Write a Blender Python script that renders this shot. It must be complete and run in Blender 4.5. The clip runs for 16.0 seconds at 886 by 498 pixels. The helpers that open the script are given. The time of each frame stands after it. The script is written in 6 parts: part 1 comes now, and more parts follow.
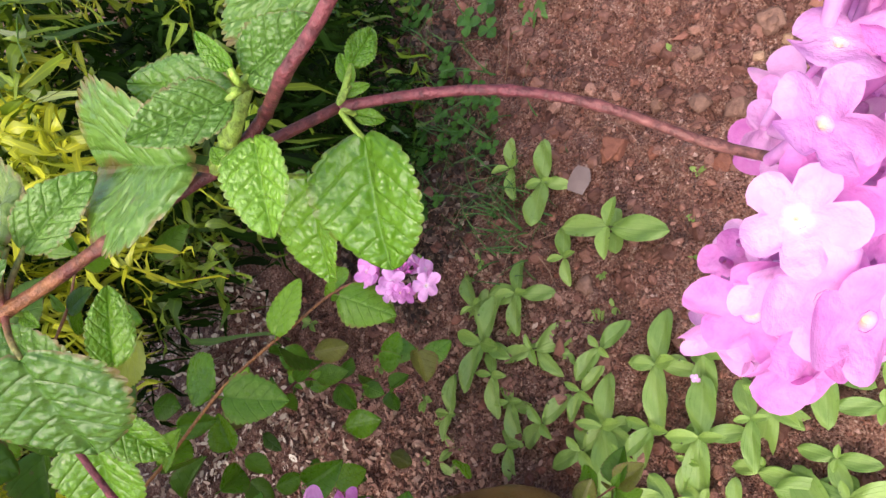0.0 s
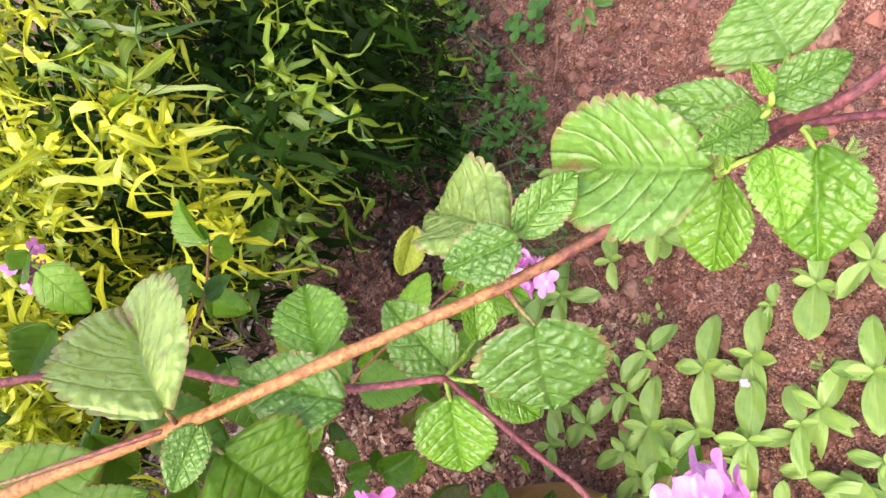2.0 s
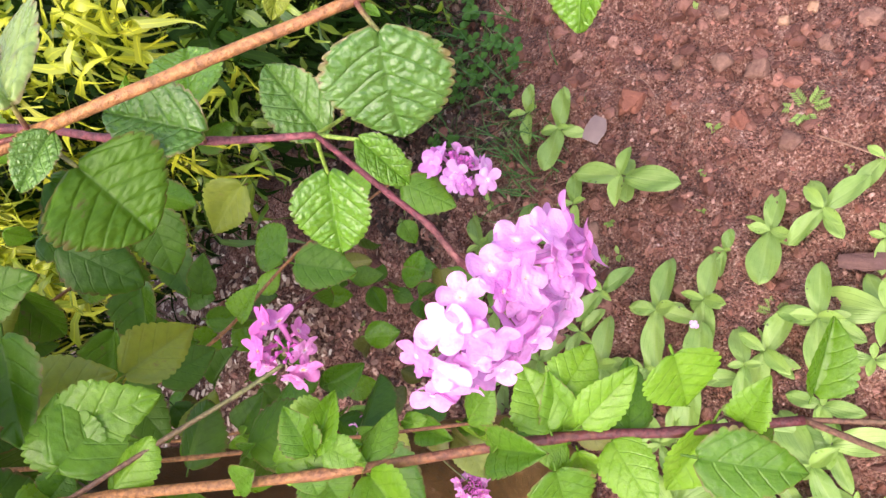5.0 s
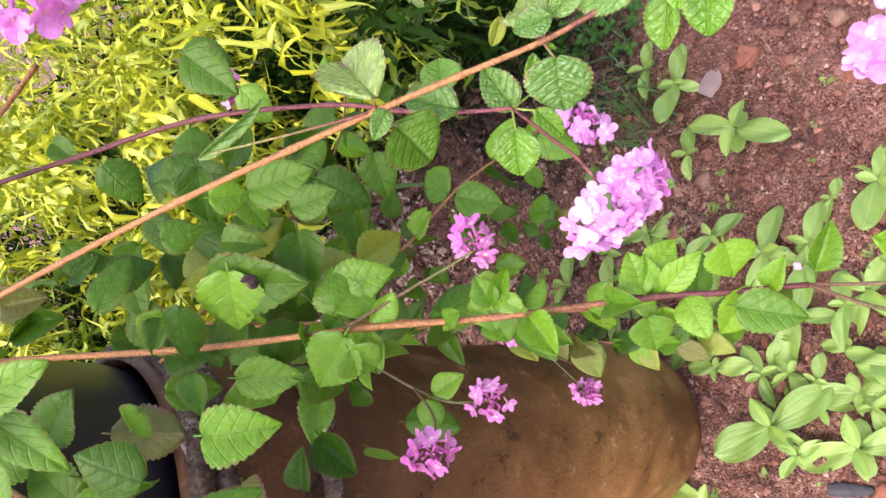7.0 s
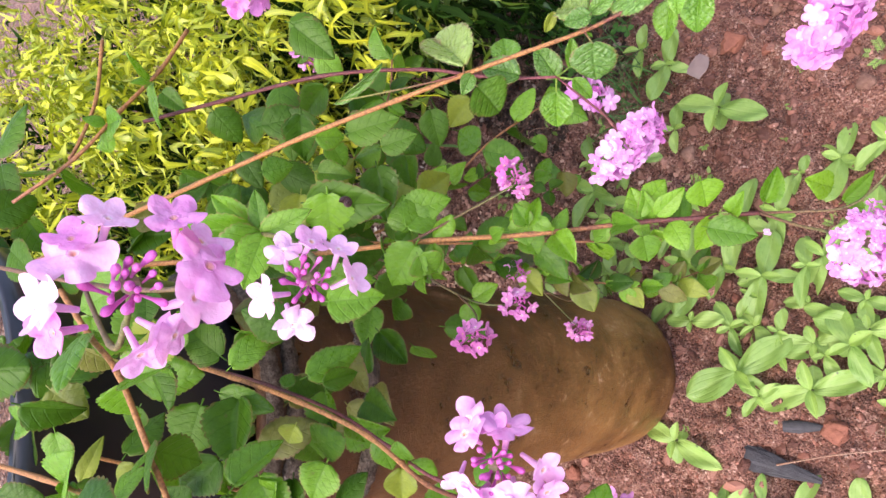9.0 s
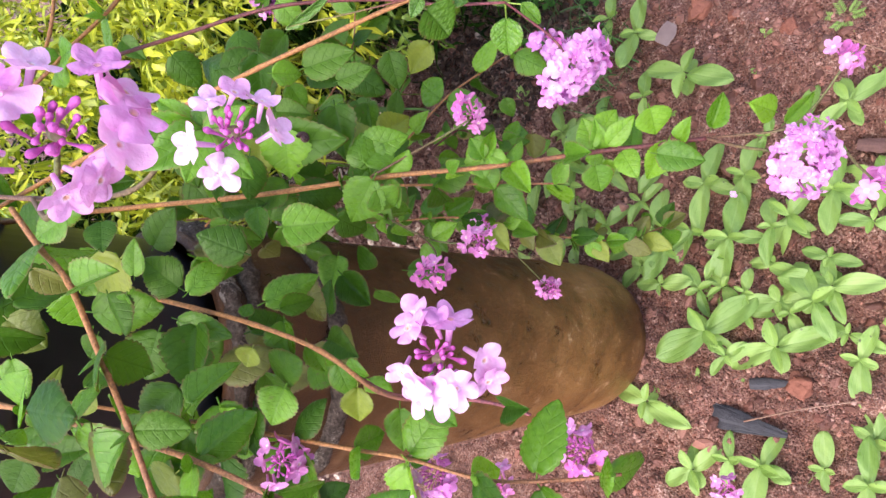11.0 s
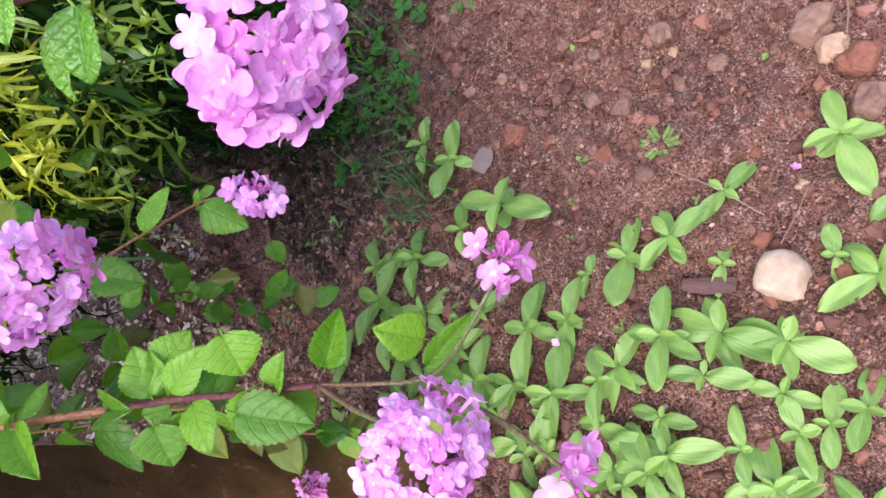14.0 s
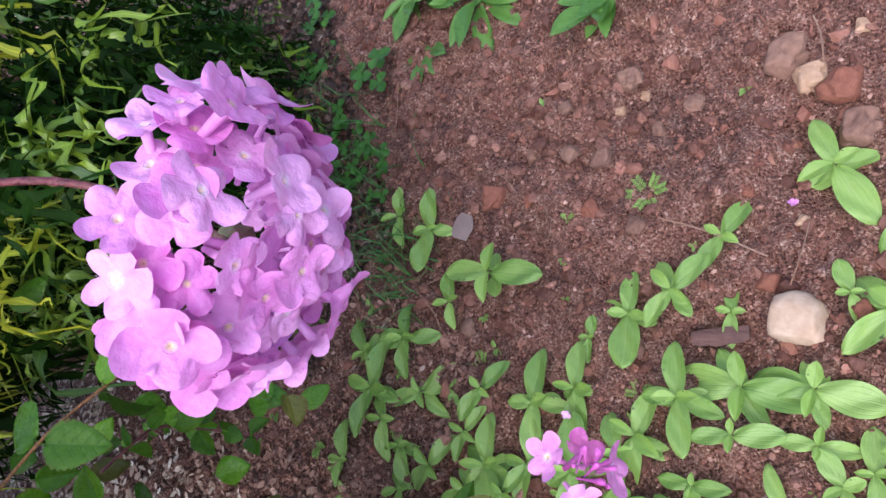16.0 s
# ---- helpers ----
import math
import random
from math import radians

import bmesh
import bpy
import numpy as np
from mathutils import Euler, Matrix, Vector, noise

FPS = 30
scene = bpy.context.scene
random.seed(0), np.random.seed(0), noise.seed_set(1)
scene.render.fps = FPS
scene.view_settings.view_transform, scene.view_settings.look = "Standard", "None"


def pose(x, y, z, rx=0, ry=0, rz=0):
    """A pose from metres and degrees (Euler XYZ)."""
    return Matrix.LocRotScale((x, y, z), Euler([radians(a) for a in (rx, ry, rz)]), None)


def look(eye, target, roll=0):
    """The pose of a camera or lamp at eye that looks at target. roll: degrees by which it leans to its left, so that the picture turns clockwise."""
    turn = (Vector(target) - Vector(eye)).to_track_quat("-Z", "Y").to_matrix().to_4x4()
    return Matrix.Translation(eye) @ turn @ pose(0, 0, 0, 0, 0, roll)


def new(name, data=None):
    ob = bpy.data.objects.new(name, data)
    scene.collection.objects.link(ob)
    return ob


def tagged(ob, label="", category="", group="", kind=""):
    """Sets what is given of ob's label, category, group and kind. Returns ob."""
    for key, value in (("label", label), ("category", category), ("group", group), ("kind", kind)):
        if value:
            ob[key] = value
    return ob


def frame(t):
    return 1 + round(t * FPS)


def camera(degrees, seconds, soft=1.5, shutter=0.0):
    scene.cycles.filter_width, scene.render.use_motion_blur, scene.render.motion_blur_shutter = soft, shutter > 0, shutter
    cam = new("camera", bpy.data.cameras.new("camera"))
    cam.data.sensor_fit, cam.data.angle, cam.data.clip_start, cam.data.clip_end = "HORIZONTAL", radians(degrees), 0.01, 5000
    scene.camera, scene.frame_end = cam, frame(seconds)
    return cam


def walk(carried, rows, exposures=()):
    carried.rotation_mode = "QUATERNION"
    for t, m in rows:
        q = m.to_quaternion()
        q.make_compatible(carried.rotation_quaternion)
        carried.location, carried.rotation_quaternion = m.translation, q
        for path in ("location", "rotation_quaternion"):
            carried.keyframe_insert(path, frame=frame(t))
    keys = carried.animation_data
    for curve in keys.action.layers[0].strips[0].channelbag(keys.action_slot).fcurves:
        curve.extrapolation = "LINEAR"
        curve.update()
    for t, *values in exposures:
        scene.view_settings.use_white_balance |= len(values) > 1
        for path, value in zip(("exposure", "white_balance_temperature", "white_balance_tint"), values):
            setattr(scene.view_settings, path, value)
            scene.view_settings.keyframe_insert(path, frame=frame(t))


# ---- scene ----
cam = camera(61.27, 16.0)
PATH = [
    (0, (0.05654, 0.09927, 0.70666), (-0.12473, 0.94060, -0.26766), -70.35),
    (0.5, (0.04814, 0.10613, 0.71347), (-0.10967, 0.93476, -0.27571), -68.85),
    (1, (0.04487, 0.11082, 0.72059), (-0.13993, 0.94940, -0.25544), -69.58),
    (1.5, (0.03947, 0.12085, 0.73407), (-0.14188, 0.93793, -0.26066), -69.87),
    (2, (0.03004, 0.12244, 0.75290), (-0.14916, 0.96394, -0.22166), -68.51),
    (2.5, (0.02343, 0.12357, 0.76422), (-0.14166, 0.96541, -0.21254), -68.12),
    (3, (0.02301, 0.11983, 0.77257), (-0.17793, 0.98118, -0.18016), -69.33),
    (3.5, (0.01692, 0.11620, 0.77061), (-0.13212, 0.95515, -0.21120), -66.08),
    (4, (0.02223, 0.10900, 0.75503), (-0.17810, 0.93093, -0.23204), -68.05),
    (4.5, (0.02020, 0.10597, 0.74357), (-0.19185, 0.89663, -0.26632), -67.93),
    (5, (0.01221, 0.09443, 0.73595), (-0.20065, 0.88266, -0.27568), -67.83),
    (5.2, (-0.00010, 0.08768, 0.73680), (-0.21483, 0.87718, -0.27344), -67.66),
    (7.5, (0.02728, 0.02706, 0.83532), (-0.37978, 0.88240, -0.05501), -74.48),
    (8, (0.03463, 0.02185, 0.85577), (-0.35058, 0.81409, -0.10025), -74.12),
    (8.5, (0.02181, -0.00108, 0.89724), (-0.38223, 0.81173, -0.03340), -73.18),
    (10.8, (0.00010, -0.05160, 0.89353), (-0.40231, 0.72225, -0.07043), -74.60),
    (11, (-0.00132, -0.04882, 0.88794), (-0.40207, 0.73189, -0.07117), -74.51),
    (11.5, (-0.00032, -0.03462, 0.86283), (-0.38873, 0.74238, -0.10433), -74.72),
    (12, (0.01861, -0.01509, 0.82821), (-0.30174, 0.77625, -0.15218), -72.37),
    (12.5, (0.03160, -0.01652, 0.79169), (-0.25186, 0.80232, -0.17741), -70.55),
    (12.7, (0.04046, -0.01452, 0.77748), (-0.21076, 0.80898, -0.19655), -68.93),
    (13, (0.05140, -0.00012, 0.76396), (-0.16944, 0.83171, -0.21035), -68.16),
    (13.5, (0.06343, 0.00082, 0.73825), (-0.12983, 0.80829, -0.26208), -66.73),
    (14, (0.07160, 0.00166, 0.71876), (-0.08159, 0.78828, -0.30485), -63.84),
    (14.5, (0.06781, -0.00023, 0.70658), (-0.06289, 0.75770, -0.34149), -65.50),
    (15, (0.06189, 0.01067, 0.70084), (-0.05386, 0.75703, -0.35725), -67.10),
    (15.5, (0.07426, 0.04156, 0.70046), (-0.01097, 0.83220, -0.32794), -66.28),
    (16, (0.08431, 0.05003, 0.69713), (0.02713, 0.84762, -0.32785), -65.02),
]
EXPOSURES = [(0, 1.00, 6700, 19), (1, 1.54, 6700, 20), (2.5, 1.60, 6800, 22), (5, 1.42, 6600, 25), (7.5, 1.48, 6500, 24), (8.5, 1.36, 6500, 22), (11, 1.24, 6200, 20), (12, 1.12, 6000, 18), (14.5, 1.12, 5800, 16), (16, 0.80, 5650, 15)]
walk(cam, [(t, look(eye, target, roll)) for t, eye, target, roll in PATH], exposures=EXPOSURES)

# ---- world, sun and sky ----
world = bpy.data.worlds.new("world")
scene.world = world
world.use_nodes = True
wn = world.node_tree.nodes
sky = wn.new("ShaderNodeTexSky")
sky.sky_type, sky.sun_disc = "NISHITA", False
sky.sun_elevation, sky.sun_rotation = radians(62), radians(221.6)
sky.air_density, sky.dust_density = 1.0, 4.0
world.node_tree.links.new(sky.outputs[0], wn["Background"].inputs[0])
wn["Background"].inputs[1].default_value = 0.165
sun_data = bpy.data.lights.new("sun", "SUN")
sun_data.energy, sun_data.angle, sun_data.color = 1.35, radians(75), (1.0, 0.93, 0.84)
sun = new("sun", sun_data)
sun.matrix_world = look((-0.8, -0.9, 2.3), (0, 0, 0))


# ---- materials ----
def nodes_of(name, rough=0.6, spec=0.4):
    m = bpy.data.materials.new(name)
    m.use_nodes = True
    nt = m.node_tree
    b = nt.nodes["Principled BSDF"]
    b.inputs["Roughness"].default_value = rough
    b.inputs["Specular IOR Level"].default_value = spec
    return m, nt, b


def add(nt, kind, **values):
    n = nt.nodes.new(kind)
    for k, v in values.items():
        if k in n.inputs:
            n.inputs[k].default_value = v
    return n


def ramp(nt, source, stops):
    r = nt.nodes.new("ShaderNodeValToRGB")
    el = r.color_ramp.elements
    while len(el) < len(stops):
        el.new(0.5)
    for e, (p, c) in zip(el, stops):
        e.position, e.color = p, (*c, 1)
    nt.links.new(source, r.inputs[0])
    return r.outputs[0]


def mixed(nt, kind, fac, a, b):
    n = nt.nodes.new("ShaderNodeMix")
    n.data_type, n.blend_type = "RGBA", kind
    for sock, v in ((n.inputs[0], fac), (n.inputs[6], a), (n.inputs[7], b)):
        if isinstance(v, bpy.types.NodeSocket):
            nt.links.new(v, sock)
        elif isinstance(v, (int, float)):
            sock.default_value = v
        else:
            sock.default_value = (*v, 1)
    return n.outputs[2]


def calc(nt, op, a, b=0.0, c=0.0):
    n = nt.nodes.new("ShaderNodeMath")
    n.operation = op
    for sock, v in zip(n.inputs, (a, b, c)):
        if isinstance(v, bpy.types.NodeSocket):
            nt.links.new(v, sock)
        else:
            sock.default_value = v
    return n.outputs[0]


def noise_of(nt, scale, detail=4, rough=0.6, world_space=False):
    co = nt.nodes.new("ShaderNodeTexCoord")
    n = add(nt, "ShaderNodeTexNoise", Scale=scale, Detail=detail, Roughness=rough)
    if world_space:
        g = nt.nodes.new("ShaderNodeNewGeometry")
        nt.links.new(g.outputs["Position"], n.inputs["Vector"])
    else:
        nt.links.new(co.outputs["Object"], n.inputs["Vector"])
    return n.outputs[0]


def bump(nt, b, height, strength=0.4, distance=0.002):
    n = add(nt, "ShaderNodeBump", Strength=strength, Distance=distance)
    nt.links.new(height, n.inputs["Height"])
    nt.links.new(n.outputs[0], b.inputs["Normal"])
    return n.outputs[0]


def translucent(nt, b, colour, amount, normal=None):
    t = nt.nodes.new("ShaderNodeBsdfTranslucent")
    nt.links.new(colour, t.inputs[0])
    mx = nt.nodes.new("ShaderNodeMixShader")
    mx.inputs[0].default_value = amount
    nt.links.new(b.outputs[0], mx.inputs[1])
    nt.links.new(t.outputs[0], mx.inputs[2])
    nt.links.new(mx.outputs[0], nt.nodes["Material Output"].inputs[0])


VEINS, BOW = 5.0, 4.6


def veined_leaf(name, dark, light, vein, veins=VEINS, rough=0.34, relief=0.46, glow=0.28, stain=None, spread=0.35, cell=15.0, gloss=0.5, margin=None, puffy=1.6):
    """A leaf: tissue that varies from leaf to leaf, side veins and midrib, puckered between the veins."""
    m, nt, b = nodes_of(name, rough, gloss)
    uv = nt.nodes.new("ShaderNodeUVMap")
    sep = nt.nodes.new("ShaderNodeSeparateXYZ")
    nt.links.new(uv.outputs[0], sep.inputs[0])
    across = calc(nt, "SUBTRACT", sep.outputs[1], 0.5)
    u, v = sep.outputs[0], calc(nt, "ABSOLUTE", across)
    bow = calc(nt, "MULTIPLY", calc(nt, "POWER", v, 1.2), veins * BOW / VEINS)
    wob = calc(nt, "MULTIPLY", calc(nt, "SUBTRACT", noise_of(nt, 4.0, 3), 0.5), 0.35)
    step = calc(nt, "MULTIPLY", calc(nt, "GREATER_THAN", across, 0.0), 0.25)
    phase = calc(nt, "ADD", calc(nt, "ADD", calc(nt, "SUBTRACT", calc(nt, "MULTIPLY", u, veins), bow), wob), calc(nt, "ADD", step, 0.15))
    wave = calc(nt, "ABSOLUTE", calc(nt, "SINE", calc(nt, "MULTIPLY", phase, math.pi)))
    side = calc(nt, "MINIMUM", calc(nt, "MULTIPLY", wave, 3.2), 1.0)
    rib = calc(nt, "MINIMUM", calc(nt, "MULTIPLY", v, 22.0), 1.0)
    height = calc(nt, "MULTIPLY", side, rib)
    warp = add(nt, "ShaderNodeTexNoise", Scale=9.0, Detail=2.0)
    nt.links.new(uv.outputs[0], warp.inputs["Vector"])
    shifted = mixed(nt, "ADD", 0.09, uv.outputs[0], warp.outputs["Color"])
    cells = add(nt, "ShaderNodeTexVoronoi", Scale=cell)
    cells.feature = "SMOOTH_F1"
    nt.links.new(shifted, cells.inputs["Vector"])
    puff = calc(nt, "SUBTRACT", 1.0, cells.outputs["Distance"])
    info = nt.nodes.new("ShaderNodeObjectInfo")
    grain = noise_of(nt, 5.0, 6)
    fine = noise_of(nt, 38.0, 3)
    tone = calc(nt, "ADD", calc(nt, "MULTIPLY", info.outputs["Random"], spread * 1.6), calc(nt, "MULTIPLY", grain, 0.62))
    base = ramp(nt, tone, [(0.2, dark), (0.85, light)])
    # On green leaves the darker vein colour puts the grooves' shade in.
    net = calc(nt, "MULTIPLY", calc(nt, "SUBTRACT", 1.0, puff), 0.30)
    col = mixed(nt, "MIX", calc(nt, "MAXIMUM", net, calc(nt, "MULTIPLY", calc(nt, "SUBTRACT", 1.0, height), 0.34)), base, vein)
    if stain:
        rim = calc(nt, "MULTIPLY", calc(nt, "GREATER_THAN", v, 0.40), 0.04)
        blot = ramp(nt, calc(nt, "ADD", calc(nt, "ADD", noise_of(nt, 3.1, 7, 0.7), rim), calc(nt, "MULTIPLY", info.outputs["Random"], 0.07)), [(0.66, (0, 0, 0)), (0.74, (1, 1, 1))])
        col = mixed(nt, "MIX", calc(nt, "MULTIPLY", blot, 0.65), col, stain)
    if margin:
        edge = nt.nodes.new("ShaderNodeUVMap")
        edge.uv_map = "Rim"
        cut = nt.nodes.new("ShaderNodeSeparateXYZ")
        nt.links.new(edge.outputs[0], cut.inputs[0])
        near = ramp(nt, calc(nt, "ADD", cut.outputs[0], calc(nt, "MULTIPLY", calc(nt, "SUBTRACT", noise_of(nt, 7.0, 5), 0.5), 0.5)), [(0.90, (0, 0, 0)), (1.04, (1, 1, 1))])
        col = mixed(nt, "MIX", calc(nt, "MULTIPLY", near, 0.7), col, margin)
    nt.links.new(col, b.inputs["Base Color"])
    nt.links.new(ramp(nt, noise_of(nt, 6.0, 4), [(0.35, (rough - 0.1,) * 3), (0.65, (rough + 0.14,) * 3)]), b.inputs["Roughness"])
    bump(nt, b, calc(nt, "ADD", calc(nt, "ADD", calc(nt, "MULTIPLY", height, 0.8), calc(nt, "MULTIPLY", puff, puffy)), calc(nt, "MULTIPLY", fine, 0.3)), relief, 0.0009)
    bright = mixed(nt, "MULTIPLY", 1.0, col, (1.2, 1.25, 0.55))
    translucent(nt, b, bright, glow)
    return m


GREEN = ((0.0736, 0.192, 0.0252), (0.1978, 0.3936, 0.07), (0.0552, 0.144, 0.022))
M_LEAF = veined_leaf("lantana_leaf_green", (0.055, 0.165, 0.008), (0.165, 0.36, 0.026), (0.045, 0.125, 0.008), rough=0.32, relief=0.34, gloss=0.38, stain=(0.20, 0.13, 0.09), margin=(0.20, 0.12, 0.05), puffy=0.5)
M_LEAF_NEAR = veined_leaf("lantana_leaf_puckered", *GREEN, rough=0.25, relief=0.42, stain=(0.20, 0.13, 0.09), gloss=0.7, spread=0.25, margin=(0.26, 0.15, 0.07))
M_LEAF_FRESH = veined_leaf("lantana_leaf_fresh", (0.108, 0.285, 0.016), (0.225, 0.475, 0.046), (0.088, 0.23, 0.020), rough=0.20, relief=0.40, glow=0.34, spread=0.25, gloss=0.8, margin=(0.16, 0.22, 0.04))
M_LEAF_YOUNG = veined_leaf("lantana_leaf_young", (0.090, 0.235, 0.010), (0.215, 0.44, 0.030), (0.070, 0.18, 0.010), rough=0.28, relief=0.32, glow=0.34, gloss=0.45, puffy=0.5)
M_LEAF_DUSTY = veined_leaf("lantana_leaf_pale", (0.155, 0.265, 0.050), (0.31, 0.45, 0.120), (0.135, 0.23, 0.040), rough=0.28, gloss=0.6, stain=(0.17, 0.11, 0.09), margin=(0.24, 0.14, 0.09))
# Darker lantana leaf copy: shade within the foliage is put into its green.
M_LEAF_SHADE = veined_leaf("lantana_leaf_painted_shade", (0.020, 0.075, 0.003), (0.080, 0.190, 0.010), (0.028, 0.085, 0.005), rough=0.38, relief=0.34, stain=(0.15, 0.09, 0.06), gloss=0.28, margin=(0.13, 0.08, 0.03), puffy=0.5)
M_LEAF_BRONZE = veined_leaf("lantana_leaf_bronze", (0.075, 0.090, 0.015), (0.190, 0.210, 0.040), (0.090, 0.060, 0.030), rough=0.36, relief=0.34, stain=(0.16, 0.075, 0.07), gloss=0.35, margin=(0.20, 0.09, 0.06), puffy=0.5)
M_LEAF_YELLOW = veined_leaf("lantana_leaf_yellowing", (0.12, 0.17, 0.012), (0.27, 0.34, 0.028), (0.17, 0.22, 0.04), rough=0.46, relief=0.26, stain=(0.22, 0.09, 0.06), puffy=0.5)
M_WEED = veined_leaf("weed_leaf_green", (0.045, 0.14, 0.018), (0.13, 0.28, 0.045), (0.18, 0.33, 0.09), veins=5.0, relief=0.2)


def seedling_leaf(name, dark, light, vein):
    """A soft oval leaf with a pale midrib, lengthwise folds and a few chewed spots."""
    m, nt, b = nodes_of(name, 0.36, 0.5)
    uv = nt.nodes.new("ShaderNodeUVMap")
    sep = nt.nodes.new("ShaderNodeSeparateXYZ")
    nt.links.new(uv.outputs[0], sep.inputs[0])
    v = calc(nt, "ABSOLUTE", calc(nt, "SUBTRACT", sep.outputs[1], 0.5))
    wob = calc(nt, "MULTIPLY", calc(nt, "SUBTRACT", noise_of(nt, 3.0, 3), 0.5), 0.10)
    lines = calc(nt, "ABSOLUTE", calc(nt, "SINE", calc(nt, "MULTIPLY", calc(nt, "ADD", calc(nt, "SUBTRACT", v, calc(nt, "MULTIPLY", sep.outputs[0], 0.10)), wob), 21.0)))
    folds = calc(nt, "MINIMUM", calc(nt, "MULTIPLY", lines, 2.0), 1.0)
    rib = calc(nt, "MINIMUM", calc(nt, "MULTIPLY", v, 16.0), 1.0)
    info = nt.nodes.new("ShaderNodeObjectInfo")
    grain = noise_of(nt, 3.5, 6)
    tone = calc(nt, "ADD", calc(nt, "MULTIPLY", info.outputs["Random"], 0.55), calc(nt, "MULTIPLY", grain, 0.70))
    col = ramp(nt, tone, [(0.2, dark), (0.95, light)])
    col = mixed(nt, "MIX", calc(nt, "MULTIPLY", calc(nt, "SUBTRACT", 1.0, rib), 0.22), col, vein)
    col = mixed(nt, "MIX", calc(nt, "MULTIPLY", calc(nt, "SUBTRACT", 1.0, folds), 0.10), col, dark)
    spot = ramp(nt, calc(nt, "ADD", noise_of(nt, 5.5, 3), calc(nt, "MULTIPLY", info.outputs["Random"], 0.12)), [(0.79, (0, 0, 0)), (0.81, (1, 1, 1))])
    col = mixed(nt, "MIX", calc(nt, "MULTIPLY", spot, 0.8), col, (0.05, 0.045, 0.02))
    nt.links.new(col, b.inputs["Base Color"])
    nt.links.new(ramp(nt, grain, [(0.35, (0.24,) * 3), (0.65, (0.46,) * 3)]), b.inputs["Roughness"])
    bump(nt, b, calc(nt, "ADD", calc(nt, "ADD", calc(nt, "MULTIPLY", folds, 0.5), rib), calc(nt, "MULTIPLY", grain, 2.2)), 0.40, 0.0014)
    translucent(nt, b, mixed(nt, "MULTIPLY", 1.0, col, (1.2, 1.25, 0.55)), 0.24)
    return m


M_SEED = seedling_leaf("seedling_leaf_green", (0.145, 0.280, 0.048), (0.315, 0.485, 0.118), (0.39, 0.55, 0.20))
M_SEED_YOUNG = seedling_leaf("seedling_young_leaf_lime", (0.18, 0.32, 0.05), (0.30, 0.47, 0.10), (0.38, 0.52, 0.17))


def ribbon_leaf(name, dark, light, rough=0.38, gloss=0.5):
    m, nt, b = nodes_of(name, rough, gloss)
    info = nt.nodes.new("ShaderNodeObjectInfo")
    geo = nt.nodes.new("ShaderNodeNewGeometry")
    tone = calc(nt, "ADD", calc(nt, "MULTIPLY", calc(nt, "FRACT", calc(nt, "ADD", info.outputs["Random"], geo.outputs["Random Per Island"])), 0.75), calc(nt, "MULTIPLY", noise_of(nt, 22.0, 4), 0.35))
    col = ramp(nt, tone, [(0.15, dark), (0.9, light)])
    uv = nt.nodes.new("ShaderNodeUVMap")
    sep = nt.nodes.new("ShaderNodeSeparateXYZ")
    nt.links.new(uv.outputs[0], sep.inputs[0])
    rib = calc(nt, "LESS_THAN", calc(nt, "ABSOLUTE", calc(nt, "SUBTRACT", sep.outputs[1], 0.5)), 0.07)
    col = mixed(nt, "MIX", calc(nt, "MULTIPLY", rib, 0.5), col, mixed(nt, "MULTIPLY", 1.0, col, (1.9, 1.7, 1.5)))
    nt.links.new(col, b.inputs["Base Color"])
    bump(nt, b, noise_of(nt, 60.0, 3), 0.25, 0.001)
    translucent(nt, b, mixed(nt, "MULTIPLY", 1.0, col, (1.2, 1.2, 0.6)), 0.2)
    return m


M_GOLD = ribbon_leaf("croton_leaf_golden", (0.15, 0.230, 0.010), (0.51, 0.555, 0.028))
M_LIME = ribbon_leaf("croton_leaf_lime", (0.028, 0.088, 0.006), (0.195, 0.305, 0.020))
# Near-black croton copy: the shade inside the bush is put into its colour.
M_DEEP_SHADE = ribbon_leaf("croton_leaf_painted_shade", (0.002, 0.007, 0.001), (0.014, 0.046, 0.003), 0.6, 0.08)


def stem_bark(name, first, last, split=0.6, soft=0.15):
    m, nt, b = nodes_of(name, 0.5, 0.4)
    uv = nt.nodes.new("ShaderNodeUVMap")
    sep = nt.nodes.new("ShaderNodeSeparateXYZ")
    nt.links.new(uv.outputs[0], sep.inputs[0])
    k = calc(nt, "ADD", sep.outputs[0], calc(nt, "MULTIPLY", calc(nt, "SUBTRACT", noise_of(nt, 260.0, 4), 0.5), 0.25))
    col = ramp(nt, k, [(max(split - soft, 0), first), (min(split + soft, 1), last)])
    speck = noise_of(nt, 900.0, 3)
    col = mixed(nt, "MULTIPLY", 0.7, col, ramp(nt, speck, [(0.38, (0.40, 0.36, 0.36)), (0.62, (1.3, 1.25, 1.2))]))
    nt.links.new(col, b.inputs["Base Color"])
    bump(nt, b, speck, 0.9, 0.0006)
    return m


ORANGE, PURPLE, GREENISH = (0.37, 0.178, 0.062), (0.115, 0.032, 0.032), (0.30, 0.26, 0.16)
M_STEM = stem_bark("stem_orange_to_purple", ORANGE, PURPLE, 0.72, 0.08)
M_STEM_ORANGE = stem_bark("stem_orange", ORANGE, (0.30, 0.13, 0.07), 0.8, 0.3)
M_STEM_PURPLE = stem_bark("stem_purple", PURPLE, (0.24, 0.075, 0.085), 0.6, 0.3)
M_STALK = stem_bark("flower_stalk_pinkish", (0.15, 0.040, 0.048), (0.27, 0.13, 0.10), 0.7, 0.3)
M_STALK_GREEN = stem_bark("flower_stalk_green", (0.16, 0.085, 0.05), (0.15, 0.17, 0.055), 0.45, 0.35)
